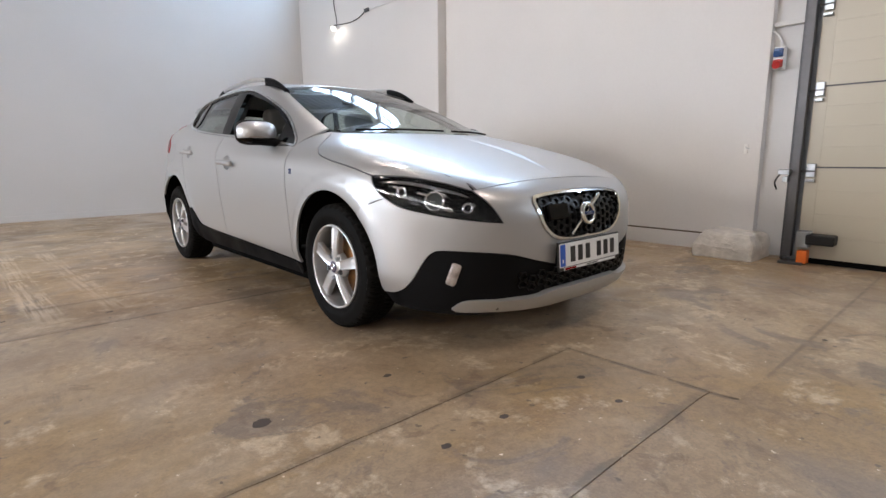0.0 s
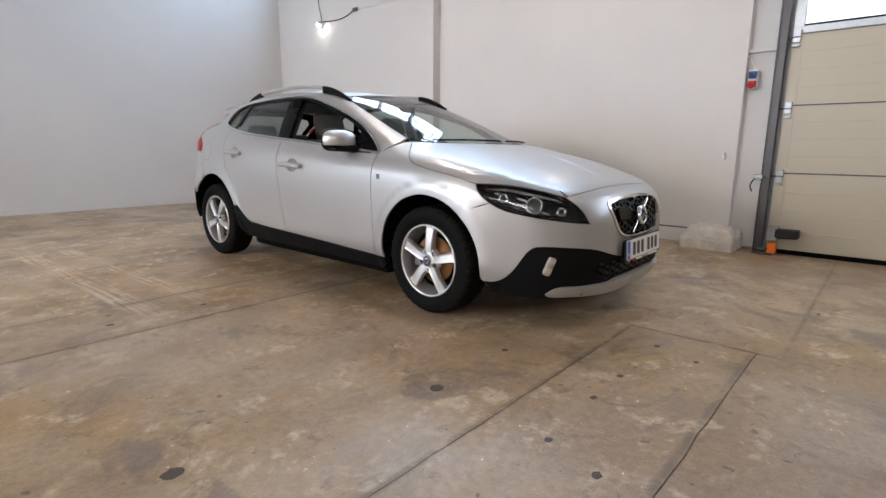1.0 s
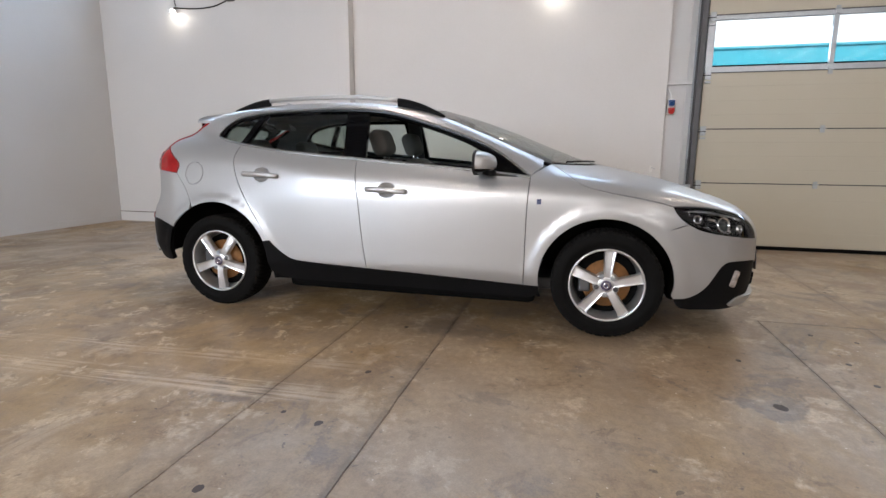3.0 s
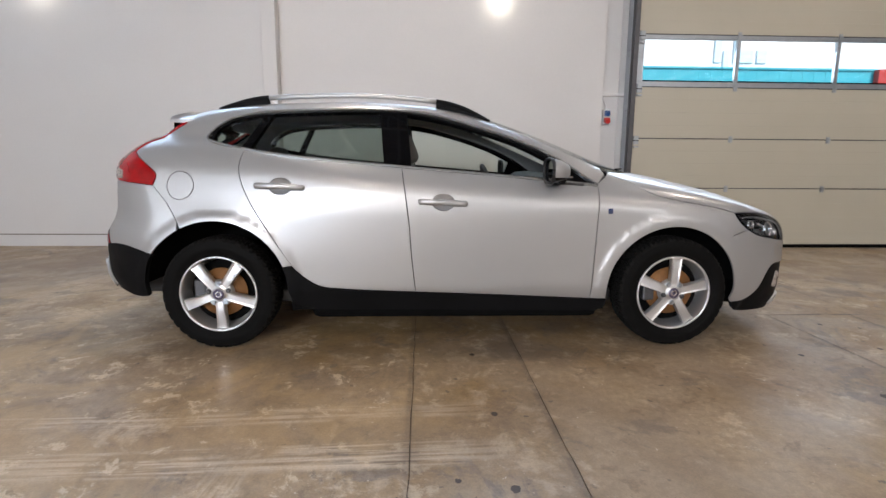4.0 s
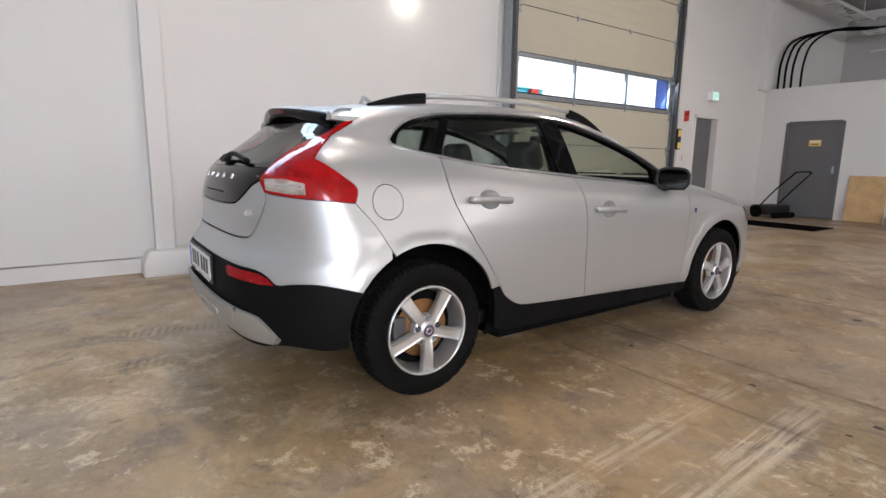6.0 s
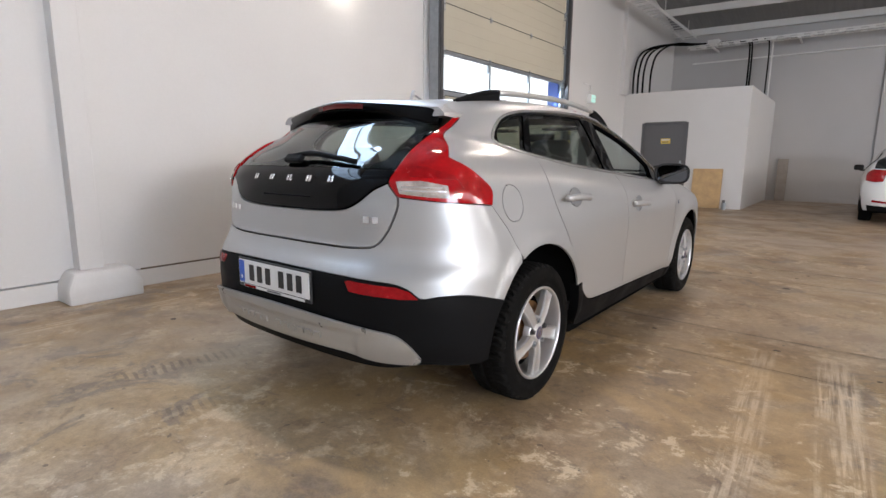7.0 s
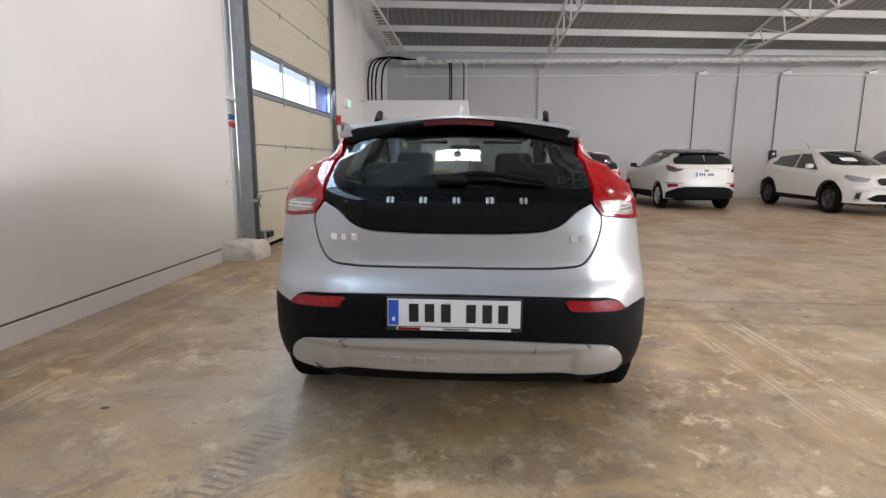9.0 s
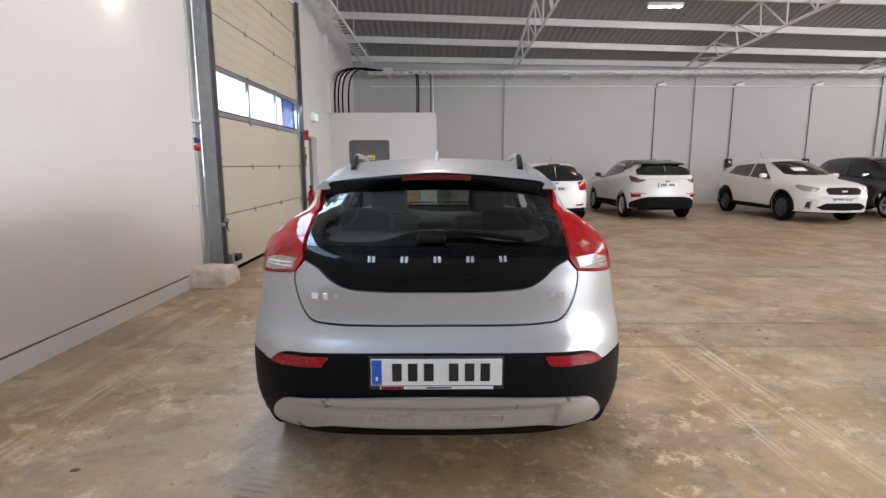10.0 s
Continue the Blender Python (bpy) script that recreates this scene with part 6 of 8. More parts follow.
# dark linings behind the tail lamps
for left in (False, True):
    skin("lamp_lining", [patch(tail, step=0.06)], BLACK_RUBBER, car, left=left, off=-0.025, depth=0, gap=0)

# fin aerial
bm = bmesh.new()
zf = float(on_top([3.40], [0.0])[0][2])
outline = [(3.30, 0.0), (3.36, 0.018), (3.41, 0.052), (3.425, 0.058), (3.435, 0.056), (3.455, 0.012), (3.46, 0.0)]
rows = []
for s2, f in ((-0.018, 0.55), (-0.007, 1.0), (0.007, 1.0), (0.018, 0.55)):
    rows.append([bm.verts.new((s2 * (1.0 if z < 0.01 else 0.6), 3.38 + (x - 3.38) * (0.8 + 0.2 * f), zf - 0.004 + z * f)) for x, z in outline])
for a, b in zip(rows, rows[1:]):
    for k in range(len(a) - 1):
        bm.faces.new((a[k], a[k + 1], b[k + 1], b[k]))
part("aerial", bm, PAINT, car, smooth=True, label="silver shark fin aerial")

# number plates with the signs kept as plain bars
def plate(m, parent, w=0.52, h=0.11):
    t = part("number_plate", box((-w / 2 - 0.008, -h / 2 - 0.018, -0.012), (w / 2 + 0.008, h / 2 + 0.008, -0.001), 0.004), PLATE_BLACK, parent, at=m, label="white number plate in a black holder")
    part("plate_face", box((-w / 2, -h / 2, -0.002), (w / 2, h / 2, 0.002), 0.003), PLATE_WHITE, t)
    part("blue_band", box((-w / 2 + 0.004, -h / 2 + 0.004, 0.0015), (-w / 2 + 0.044, h / 2 - 0.004, 0.0028)), PLATE_BLUE, t)
    part("mark", box((-w / 2 + 0.019, -0.034, 0.0025), (-w / 2 + 0.029, -0.018, 0.0034)), PLATE_WHITE, t)
    for x in (-0.156, -0.094, -0.030, 0.068, 0.131, 0.193):
        part("mark", box((x - 0.019, -0.037, 0.001), (x + 0.019, 0.037, 0.0034), 0.002), PLATE_BLACK, t)
    part("strip", box((-w / 2 + 0.035, -h / 2 - 0.016, -0.004), (w / 2 - 0.035, -h / 2 - 0.004, 0.0005)), PLATE_WHITE, t)
    part("strip_mark", box((-w / 2 + 0.04, -h / 2 - 0.015, 0.0), (-w / 2 + 0.13, -h / 2 - 0.005, 0.0015)), RED_DARK, t)
    part("strip_mark", box((-0.04, -h / 2 - 0.013, 0.0), (0.06, -h / 2 - 0.007, 0.0012)), DARK_STEEL, t)
    return t


m = pose(0, 4.362, 0.608, 90, 0, 180)
plate(m, rear_clad)
m = pose(0, -0.083, 0.428, 90 - 4, 0, 0)
plate(m, bumper_f)
part("plate_mount", box((-0.24, -0.078, 0.38), (0.24, -0.01, 0.475), 0.01), TRIM, bumper_f)

# wipers
def wiper(pts, parent, r=0.009):
    t = part("wiper", tube(arc_pts(pts, 5), r, 8), TRIM, parent, smooth=True)
    return t


def on_screen(x, h, up=0.016):
    p = on_top([x], [abs(h)])
    n = body_normals(p)[0]
    q = p[0] + n * up
    return Vector((-math.copysign(q[1], h) if h else 0.0, q[0], q[2]))


wiper([on_screen(0.965, 0.02, 0.010), on_screen(1.02, 0.28, 0.010), on_screen(1.15, 0.53, 0.010)], car, 0.006)
wiper([on_screen(1.10, -0.50, 0.010), on_screen(0.995, -0.26, 0.010), on_screen(0.965, -0.05, 0.010)], car, 0.006)


def on_tail(h, z, up=0.02):
    p = on_belt([S_TAIL - abs(h)], [z])
    n = body_normals(p)[0]
    q = p[0] + n * up
    return Vector((-math.copysign(q[1], h) if h else 0.0, q[0], q[2]))


rw = part("rear_wiper", tube(arc_pts([on_tail(-0.02, 1.118, 0.022), on_tail(0.08, 1.126, 0.026), on_tail(0.20, 1.118, 0.022), on_tail(0.37, 1.100, 0.016)], 6), 0.012, 8), TRIM, hatch, smooth=True)
part("wiper_cap", box((-0.05, -0.022, 0.0), (0.07, 0.022, 0.026), 0.010), TRIM, rw, at=Matrix.Translation(on_tail(-0.01, 1.112, 0.004)) @ pose(0, 0, 0, -48, 0, 0))

# small marker on the wing
part("side_badge", box((-0.013, -0.015, 0), (0.013, 0.015, 0.002), 0.002), DARK_BADGE, car, at=body_frame(1.29, 0.81, 0.001))
part("side_badge", box((-0.013, -0.015, 0), (0.013, 0.015, 0.002), 0.002), DARK_BADGE, car, at=body_frame(1.29, 0.81, 0.001, True))

# ---- cabin ----
def cushion(lo, hi, r, name, parent, material=SEAT, turn=None, at=None):
    bm = box(lo, hi)
    bmesh.ops.bevel(bm, geom=bm.edges[:], offset=r, segments=4, affect="EDGES", profile=0.5)
    if turn is not None:
        bmesh.ops.transform(bm, matrix=turn, verts=bm.verts)
    return part(name, bm, material, parent, smooth=True, at=at)


def seat(x, lx, name):
    """A car seat facing the nose."""
    s = new(name)
    s.parent = car
    s.matrix_basis = pose(lx, x, 0)
    cushion((-0.25, -0.50, 0.42), (0.25, 0.06, 0.58), 0.06, "seat_base", s)
    lean = pose(0, 0.02, 0.52, -20, 0, 0)
    cushion((-0.25, -0.06, 0.0), (0.25, 0.09, 0.56), 0.065, "backrest", s, turn=lean)
    cushion((-0.17, -0.10, 0.08), (0.17, -0.03, 0.50), 0.03, "back_insert", s, turn=lean)
    cushion((-0.135, -0.065, 0.585), (0.135, 0.045, 0.775), 0.05, "headrest", s, turn=lean)
    for d in (-0.05, 0.05):
        part("post", rod(lean @ Vector((d, 0, 0.52)), lean @ Vector((d, 0, 0.62)), 0.007), CHROME, s)


seat(2.22, -0.36, "front_seat")
seat(2.22, 0.36, "front_seat")
cushion((-0.62, 2.66, 0.40), (0.62, 3.09, 0.60), 0.06, "rear_bench", car)
lean = pose(0, 3.22, 0.50, -22, 0, 0)
cushion((-0.47, -0.04, 0.0), (0.47, 0.10, 0.58), 0.06, "rear_backrest", car, turn=lean)
for lx in (-0.38, 0.38):
    cushion((lx - 0.14, -0.04, 0.58), (lx + 0.14, 0.06, 0.74), 0.045, "rear_headrest", car, turn=lean)
cushion((-0.11, -0.02, 0.56), (0.11, 0.06, 0.66), 0.03, "rear_headrest", car, turn=lean)
part("parcel_shelf", box((-0.53, 3.50, 1.050), (0.53, 3.97, 1.068), 0.008), HEADLINER, car)
part("cabin_floor", box((-0.72, 1.2, 0.24), (0.72, 3.4, 0.32), 0.02), DARK_IN, car)
bm = bmesh.new()
prev = None
for k in range(15):
    lx = -0.70 + 1.4 * k / 14
    hump = 0.035 * math.exp(-((lx - 0.36) / 0.2) ** 2)
    row = [bm.verts.new((lx, x, z + hump * f)) for x, z, f in ((1.0, 0.90, 0), (1.25, 0.955, 0.2), (1.48, 0.985, 1), (1.62, 0.975, 1), (1.70, 0.92, 0.6), (1.69, 0.78, 0), (1.60, 0.55, 0), (1.45, 0.35, 0))]
    if prev:
        for a in range(len(row) - 1):
            bm.faces.new((prev[a], prev[a + 1], row[a + 1], row[a]))
    prev = row
bmesh.ops.recalc_face_normals(bm, faces=bm.faces)
dash = part("dashboard", bm, DARK_IN, car, smooth=True)
part("console", box((-0.13, 1.55, 0.32), (0.13, 2.35, 0.60), 0.04), DARK_IN, car)
sw = part("steering_wheel", tube([Vector((0.36 + 0.182 * math.cos(2 * math.pi * k / 40), 1.83 + 0.06 * math.sin(2 * math.pi * k / 40), 0.885 + 0.172 * math.sin(2 * math.pi * k / 40))) for k in range(41)], 0.016, 10), DARK_IN, car, smooth=True)
part("wheel_boss", box((-0.14, -0.02, -0.05), (0.14, 0.03, 0.045), 0.02), DARK_IN, sw, at=pose(0.36, 1.83, 0.88, 20, 0, 0))
hl_poly = [(2.10, 0.0), (2.12, 0.48), (2.6, 0.52), (3.3, 0.46), (3.70, 0.41), (3.74, 0.0)]
skin("headliner", [patch(crv(hl_poly, smooth=False) + [np.array(hl_poly[-1])], "top", 0.08)], HEADLINER, car, both=True, off=-0.035, depth=0, gap=0)
part("inner_mirror", box((-0.12, 1.93, 1.262), (0.12, 1.96, 1.325), 0.012), BLACK_PLASTIC, car)
for sg in (1, -1):
    part("sun_visor", box((-sg * 0.45, 2.04, 1.335), (-sg * 0.14, 2.20, 1.352), 0.006), HEADLINER, car)
    for x0, z0, x1, z1 in ((2.55, 1.0, 2.60, 1.36),):
        h0, h1 = (float(on_belt([x], [z])[0][1]) - 0.085 for x, z in ((x0, z0), (x1, z1)))
        part("pillar_trim", box((-0.02, -0.06, 0), (0.02, 0.06, 0.42), 0.012, Matrix.Translation((-sg * h0, x0 - 0.03, z0 - 0.02)) @ pose(0, 0, 0, 0, sg * 24, 0)), HEADLINER if sg > 5 else DARK_IN, car)
    part("door_card", box((-sg * 0.80 - 0.02, 1.42, 0.35), (-sg * 0.80 + 0.02, 3.05, 0.97), 0.015), DARK_IN, car)
    part("parcel_support", box((-sg * 0.66 - 0.06, 3.35, 0.80), (-sg * 0.66 + 0.06, 3.95, 1.04), 0.03), DARK_IN, car)

# ---- sectional door ----
door_1 = thing("door_1", "cream sectional garage door with a window row", "garage door", kind="structure")
SEAMS = [0.03, 0.775, 1.40, 2.03, 2.655, 3.28, 3.90, 4.42]
POSTS = [1.03, -0.236, -1.519, -2.86]
PX = 4.97
for k, (a, b) in enumerate(zip(SEAMS, SEAMS[1:])):
    if k == 3:
        fr = part("window_section", box((PX, POSTS[3], a + 0.004), (PX + 0.04, POSTS[0], a + 0.065), 0.003), GALV, door_1, "aluminium window section")
        part("top_rail", box((PX, POSTS[3], b - 0.055), (PX + 0.04, POSTS[0], b - 0.004), 0.003), GALV, fr)
        for j, y in enumerate(POSTS):
            w = 0.025 if 0 < j < 3 else 0.04
            yy = y if 0 < j < 3 else (y - 0.04 if j == 0 else y + 0.04)
            part("post", box((PX - 0.004, yy - w, a + 0.06), (PX + 0.036, yy + w, b - 0.05), 0.003), GALV, fr)
        for y0, y1 in zip(POSTS, POSTS[1:]):
            part("gasket", box((PX + 0.006, y1 + 0.03, a + 0.066), (PX + 0.012, y0 - 0.03, a + 0.082)), BLACK_RUBBER, fr)
            pn = part("pane", box((PX + 0.016, y1 + 0.02, a + 0.06), (PX + 0.022, y0 - 0.02, b - 0.05)), WINDOW_GLASS, fr)
            pn.visible_shadow = False
        continue
    pan = part("panel", box((PX, POSTS[3], a + 0.004), (PX + 0.04, POSTS[0], b - 0.004), 0.006), DOOR_PANEL, door_1)
    for f in (0.25, 0.5, 0.75):
        zr = a + (b - a) * f
        part("rib", box((PX - 0.0025, POSTS[3] + 0.1, zr - 0.004), (PX + 0.01, POSTS[0] - 0.1, zr + 0.004), 0.002), DOOR_PANEL, pan)
    for y in (POSTS[0] - 0.045, POSTS[3] + 0.045):
        part("end_cap", box((PX - 0.003, y - 0.045, a + 0.01), (PX + 0.003, y + 0.045, b - 0.01), 0.001), DOOR_PANEL, pan)
part("bottom_seal", box((PX - 0.006, POSTS[3], -0.01), (PX + 0.045, POSTS[0], 0.045), 0.006), BLACK_RUBBER, door_1)
for z in SEAMS[1:-1]:
    part("seam_strip", box((PX - 0.002, POSTS[3], z - 0.006), (PX + 0.02, POSTS[0], z + 0.006)), DARK_STEEL, door_1)
    for y in POSTS[1:3]:
        hg = part("hinge", box((PX - 0.018, y - 0.022, z - 0.045), (PX - 0.002, y + 0.022, z - 0.006), 0.002), GALV, door_1)
        part("leaf", box((PX - 0.012, y - 0.022, z + 0.006), (PX - 0.002, y + 0.022, z + 0.035), 0.002), GALV, hg)
        part("pin", rod((PX - 0.016, y - 0.03, z), (PX - 0.016, y + 0.03, z), 0.007), GALV, hg)
    for y, sg in ((POSTS[0] - 0.04, 1), (POSTS[3] + 0.04, -1)):
        rb = part("roller_bracket", box((PX - 0.035, y - 0.03, z - 0.075), (PX - 0.002, y + 0.03, z + 0.03), 0.003), GALV, door_1)
        part("roller", rod((PX - 0.03, y - sg * 0.03, z - 0.03), (PX - 0.03, y + sg * 0.10, z - 0.03), 0.008), DARK_STEEL, rb)
        part("plate", box((PX - 0.045, y - 0.03, z - 0.115), (PX - 0.004, y + 0.03, z - 0.095), 0.002), GALV, rb)

# tracks at both sides
for y, sg in ((1.065, 1), (-2.93, -1)):
    tr = thing("door_track", "galvanised upright track of the sectional door", "track", kind="structure")
    part("angle", box((4.915, y + sg * 0.055 - 0.004, 0.0), (5.09, y + sg * 0.055 + 0.004, 4.5), 0.001), GALV, tr)
    part("flange", box((5.02, y - 0.06, 0.0), (5.085, y + 0.06, 4.5), 0.002), GALV, tr)
    part("channel", box((4.885, y + sg * 0.02 - 0.03, 0.05), (4.955, y + sg * 0.02 + 0.03, 4.5), 0.004), DARK_STEEL, tr)
    part("rail", rod((4.915, y + sg * 0.06, 0.02), (4.915, y + sg * 0.06, 4.5), 0.010, 10), DARK_STEEL, tr)
    for k in range(6):
        part("bolt", rod((4.98, y + sg * 0.05, 0.35 + 0.7 * k), (4.98, y + sg * 0.075, 0.35 + 0.7 * k), 0.012, 6), GALV, tr)
    part("tie", box((4.87, y + sg * 0.06, 0.66), (5.0, y + sg * 0.10, 0.70), 0.002), GALV, tr)
bracket = thing("door_stop", "black door buffer with an orange cap on the track foot", "buffer")
part("arm", box((4.82, 0.76, 0.17), (4.95, 0.95, 0.25), 0.012), BLACK_PLASTIC, bracket)
part("clamp", box((4.85, 0.93, 0.14), (4.95, 1.02, 0.27), 0.006), GALV, bracket)
part("cap", box((4.83, 0.93, 0.012), (4.92, 1.0, 0.115), 0.008), ORANGE_PLASTIC, bracket)
part("foot", box((4.80, 0.95, -0.002), (4.95, 1.12, 0.02), 0.003), DARK_STEEL, bracket)
handle = thing("lock_lever", "small steel lever with a hanging cord", "lever")
part("lever", box((4.80, 1.10, 0.72), (4.86, 1.18, 0.76), 0.004), GALV, handle)
part("cord", tube(arc_pts([(4.82, 1.16, 0.74), (4.82, 1.20, 0.66), (4.81, 1.18, 0.60)], 6), 0.006, 6), BLACK_RUBBER, handle)
stop2 = thing("door_stop", "red and black buffer beside the track foot", "buffer")
part("arm", box((4.86, -2.86, 0.17), (4.95, -2.70, 0.24), 0.01), BLACK_PLASTIC, stop2)
part("cap", box((4.78, -2.98, 0.004), (4.92, -2.80, 0.06), 0.01), RED_PAINT, stop2)

# power sockets
sock = thing("power_socket", "blue and red industrial power socket box", "socket", pose(5.09, 1.335, 1.675) @ Matrix.Diagonal((0.85, 0.85, 0.85, 1)))
part("box", box((-0.02, -0.045, -0.11), (0.075, 0.045, 0.10), 0.006), WHITE_PLASTIC, sock)
part("blue_socket", put_rod(box((-0.05, -0.04, 0.005), (0.0, 0.04, 0.085), 0.01), (-0.02, 0, 0.045), (-0.075, 0, 0.03), 0.032, 16), BLUE_PLASTIC, sock)
part("red_socket", put_rod(box((-0.05, -0.042, -0.095), (0.0, 0.042, -0.02), 0.01), (-0.02, 0, -0.06), (-0.08, 0, -0.078), 0.036, 16), RED_PAINT, sock)
part("cable", tube(arc_pts([(0.04, 0.0, 0.10), (0.035, 0.01, 0.17), (0.03, 0.05, 0.24), (0.0, 0.08, 0.26)], 6), 0.008, 8), WHITE_PLASTIC, sock)
hook = thing("wall_hook", "small bent wire hook on the wall", "hook")
part("plate", box((5.06, 1.50, 0.89), (5.076, 1.53, 0.97), 0.002), WHITE_METAL, hook)
part("wire", tube(arc_pts([(5.06, 1.515, 0.95), (5.02, 1.50, 0.94), (5.015, 1.47, 0.93)], 5), 0.003, 6), GALV, hook)


# spot lamps on the wall with their flex
def wall_lamp(y, z):
    t = thing("wall_lamp", "small bright spot lamp clipped to the wall", "lamp", pose(4.97, y, z), group="wall spots")
    bm = bmesh.new()
    bmesh.ops.create_uvsphere(bm, u_segments=20, v_segments=12, radius=0.032)
    part("bulb", bm, BULB_GLOW, t, smooth=True)
    part("shade", rod((0.02, 0, 0.06), (0.0, 0, 0.015), 0.022, 18, 0.045), WHITE_PLASTIC, t)
    part("arm", tube(arc_pts([(0.02, 0, 0.06), (0.06, 0, 0.09), (0.1, 0, 0.08)], 5), 0.008, 8), WHITE_PLASTIC, t)
    return t


wall_lamp(8.2, 3.1)
wall_lamp(2.74, 3.05)
cable = thing("lamp_cable", "dark flex with a connector along the wall", "cable")
part("drop", tube(arc_pts([(5.04, 8.2, 3.16), (5.058, 8.24, 3.3), (5.058, 8.30, 3.55), (5.058, 8.33, 4.15)], 8), 0.006, 6), BLACK_RUBBER, cable)
part("flex", tube(arc_pts([(4.97, 8.2, 3.16), (5.055, 7.86, 3.15), (5.06, 7.56, 3.17), (5.06, 7.34, 3.24)], 8), 0.008, 6), BLACK_RUBBER, cable)
part("connector", box((5.03, 7.23, 3.215), (5.071, 7.35, 3.27), 0.01), DARK_STEEL, cable)
part("conduit", tube([(5.062, 7.26, 3.245), (5.062, 5.60, 3.21)], 0.009, 8), WALL, cable)
part("conduit", tube([(4.925, 5.59, 3.19), (4.925, 5.44, 3.185)], 0.009, 8), WALL, cable)
part("conduit", tube([(5.066, 5.42, 3.20), (5.066, 2.8, 3.15)], 0.009, 8), WALL, cable)
gap = thing("wall_gap", "dark gap above the wall base course", "gap", kind="structure")
part("strip", box((FACE + 0.002, 6.9, SKIRT - 0.014), (FACE + 0.02, NORTH, SKIRT + 0.003)), JOINT, gap)
part("strip", box((FACE + 0.002, 1.6, SKIRT - 0.014), (FACE + 0.02, 5.1, SKIRT + 0.004)), JOINT, gap)

# controls and extinguisher right of the door
ctrl = thing("door_control_box", "yellow and black door control unit with conduits", "control box", pose(4.99, -3.12, 1.58))
part("case", box((-0.09, -0.06, -0.18), (0.06, 0.06, 0.2), 0.01), BLACK_PLASTIC, ctrl)
part("label_plate", box((-0.094, -0.045, -0.16), (-0.088, 0.045, -0.05), 0.001), YELLOW, ctrl)
part("label_plate", box((-0.094, -0.045, 0.06), (-0.088, 0.045, 0.18), 0.001), YELLOW, ctrl)
part("conduit", tube([(0.03, -0.02, 0.2), (0.03, -0.02, 2.9)], 0.012, 8), WHITE_PLASTIC, ctrl)
part("conduit", tube(arc_pts([(0.03, 0.02, -0.18), (0.03, 0.03, -0.6), (0.03, 0.0, -1.0), (0.03, 0.02, -1.3)], 5), 0.010, 8), GALV, ctrl)
small = thing("switch_box", "small grey switch box on the wall", "switch", pose(5.02, -3.25, 0.93))
part("case", box((-0.05, -0.04, -0.05), (0.03, 0.04, 0.05), 0.006), GALV, small)
ext = thing("fire_extinguisher", "red fire extinguisher hanging on the wall", "fire extinguisher", pose(4.91, -3.47, 0.47))
lathe_prof = [(0.0, 0.0), (0.0, 0.06), (0.015, 0.075), (0.36, 0.075), (0.42, 0.05), (0.44, 0.025), (0.48, 0.022), (0.48, 0.0)]
cyl = bmesh.new()
rings = [[cyl.verts.new((r * math.cos(2 * math.pi * k / 24), r * math.sin(2 * math.pi * k / 24), z)) for k in range(24)] for z, r in lathe_prof]
for a, b in zip(rings, rings[1:]):
    for k in range(24):
        cyl.faces.new((a[k], a[(k + 1) % 24], b[(k + 1) % 24], b[k]))
part("cylinder", cyl, RED_PAINT, ext, smooth=True)
part("valve", box((-0.03, -0.02, 0.46), (0.03, 0.06, 0.52), 0.006), BLACK_PLASTIC, ext)
part("hose", tube(arc_pts([(0, 0.05, 0.49), (-0.02, 0.10, 0.40), (-0.05, 0.09, 0.22), (-0.06, 0.06, 0.12)], 6), 0.011, 8), BLACK_RUBBER, ext)
part("bracket", box((0.05, -0.04, 0.2), (0.14, 0.04, 0.25), 0.004), DARK_STEEL, ext)
sg2 = thing("fire_sign", "small red sign standing out from the wall", "sign", pose(5.0, -3.38, 2.03))
part("plate", box((-0.10, -0.004, -0.10), (0.05, 0.004, 0.10), 0.001), RED_PAINT, sg2)
sg3 = thing("fire_sign", "small red sign flat on the wall", "sign", pose(5.04, -3.45, 1.25))
part("plate", box((-0.004, -0.05, -0.05), (0.012, 0.05, 0.05), 0.001), RED_PAINT, sg3)
blk = thing("wheel_block", "white footing block beside the door", "block")
part("block", box((4.86, -3.6, -0.01), (5.06, -3.08, 0.12), 0.02), WALL, blk)

# side door and exit sign
door_2 = thing("door_2", "grey side door in a white frame", "door", kind="structure")
part("leaf", box((5.16, -4.68, 0.01), (5.20, -3.90, 2.03), 0.003), GREY_DOOR, door_2)
for y in (-4.72, -3.86):
    part("frame", box((5.035, y - 0.03, 0), (5.25, y + 0.03, 2.10), 0.004), WALL, door_2)
part("frame", box((5.035, -4.75, 2.04), (5.25, -3.83, 2.10), 0.004), WALL, door_2)
part("door_handle", rod((5.16, -3.98, 1.02), (5.11, -3.98, 1.02), 0.01), GALV, door_2)
exit_sign = thing("exit_sign", "lit green exit sign box under a white conduit", "sign", pose(5.0, -4.34, 2.47))
part("case", box((-0.06, -0.115, -0.085), (0.05, 0.115, 0.085), 0.008), WHITE_PLASTIC, exit_sign)
part("face", box((-0.066, -0.10, -0.07), (-0.058, 0.10, 0.07), 0.002), EXIT_GLOW, exit_sign)
part("arrow", box((-0.069, -0.07, -0.012), (-0.065, 0.015, 0.012)), WHITE_PLASTIC, exit_sign)
part("arrow", box((-0.069, 0.035, -0.045), (-0.065, 0.07, 0.045)), WHITE_PLASTIC, exit_sign)
part("conduit", tube([(0.03, 0.0, 0.085), (0.03, 0.0, 0.30), (0.03, 0.35, 0.30)], 0.009, 8), WHITE_PLASTIC, exit_sign)

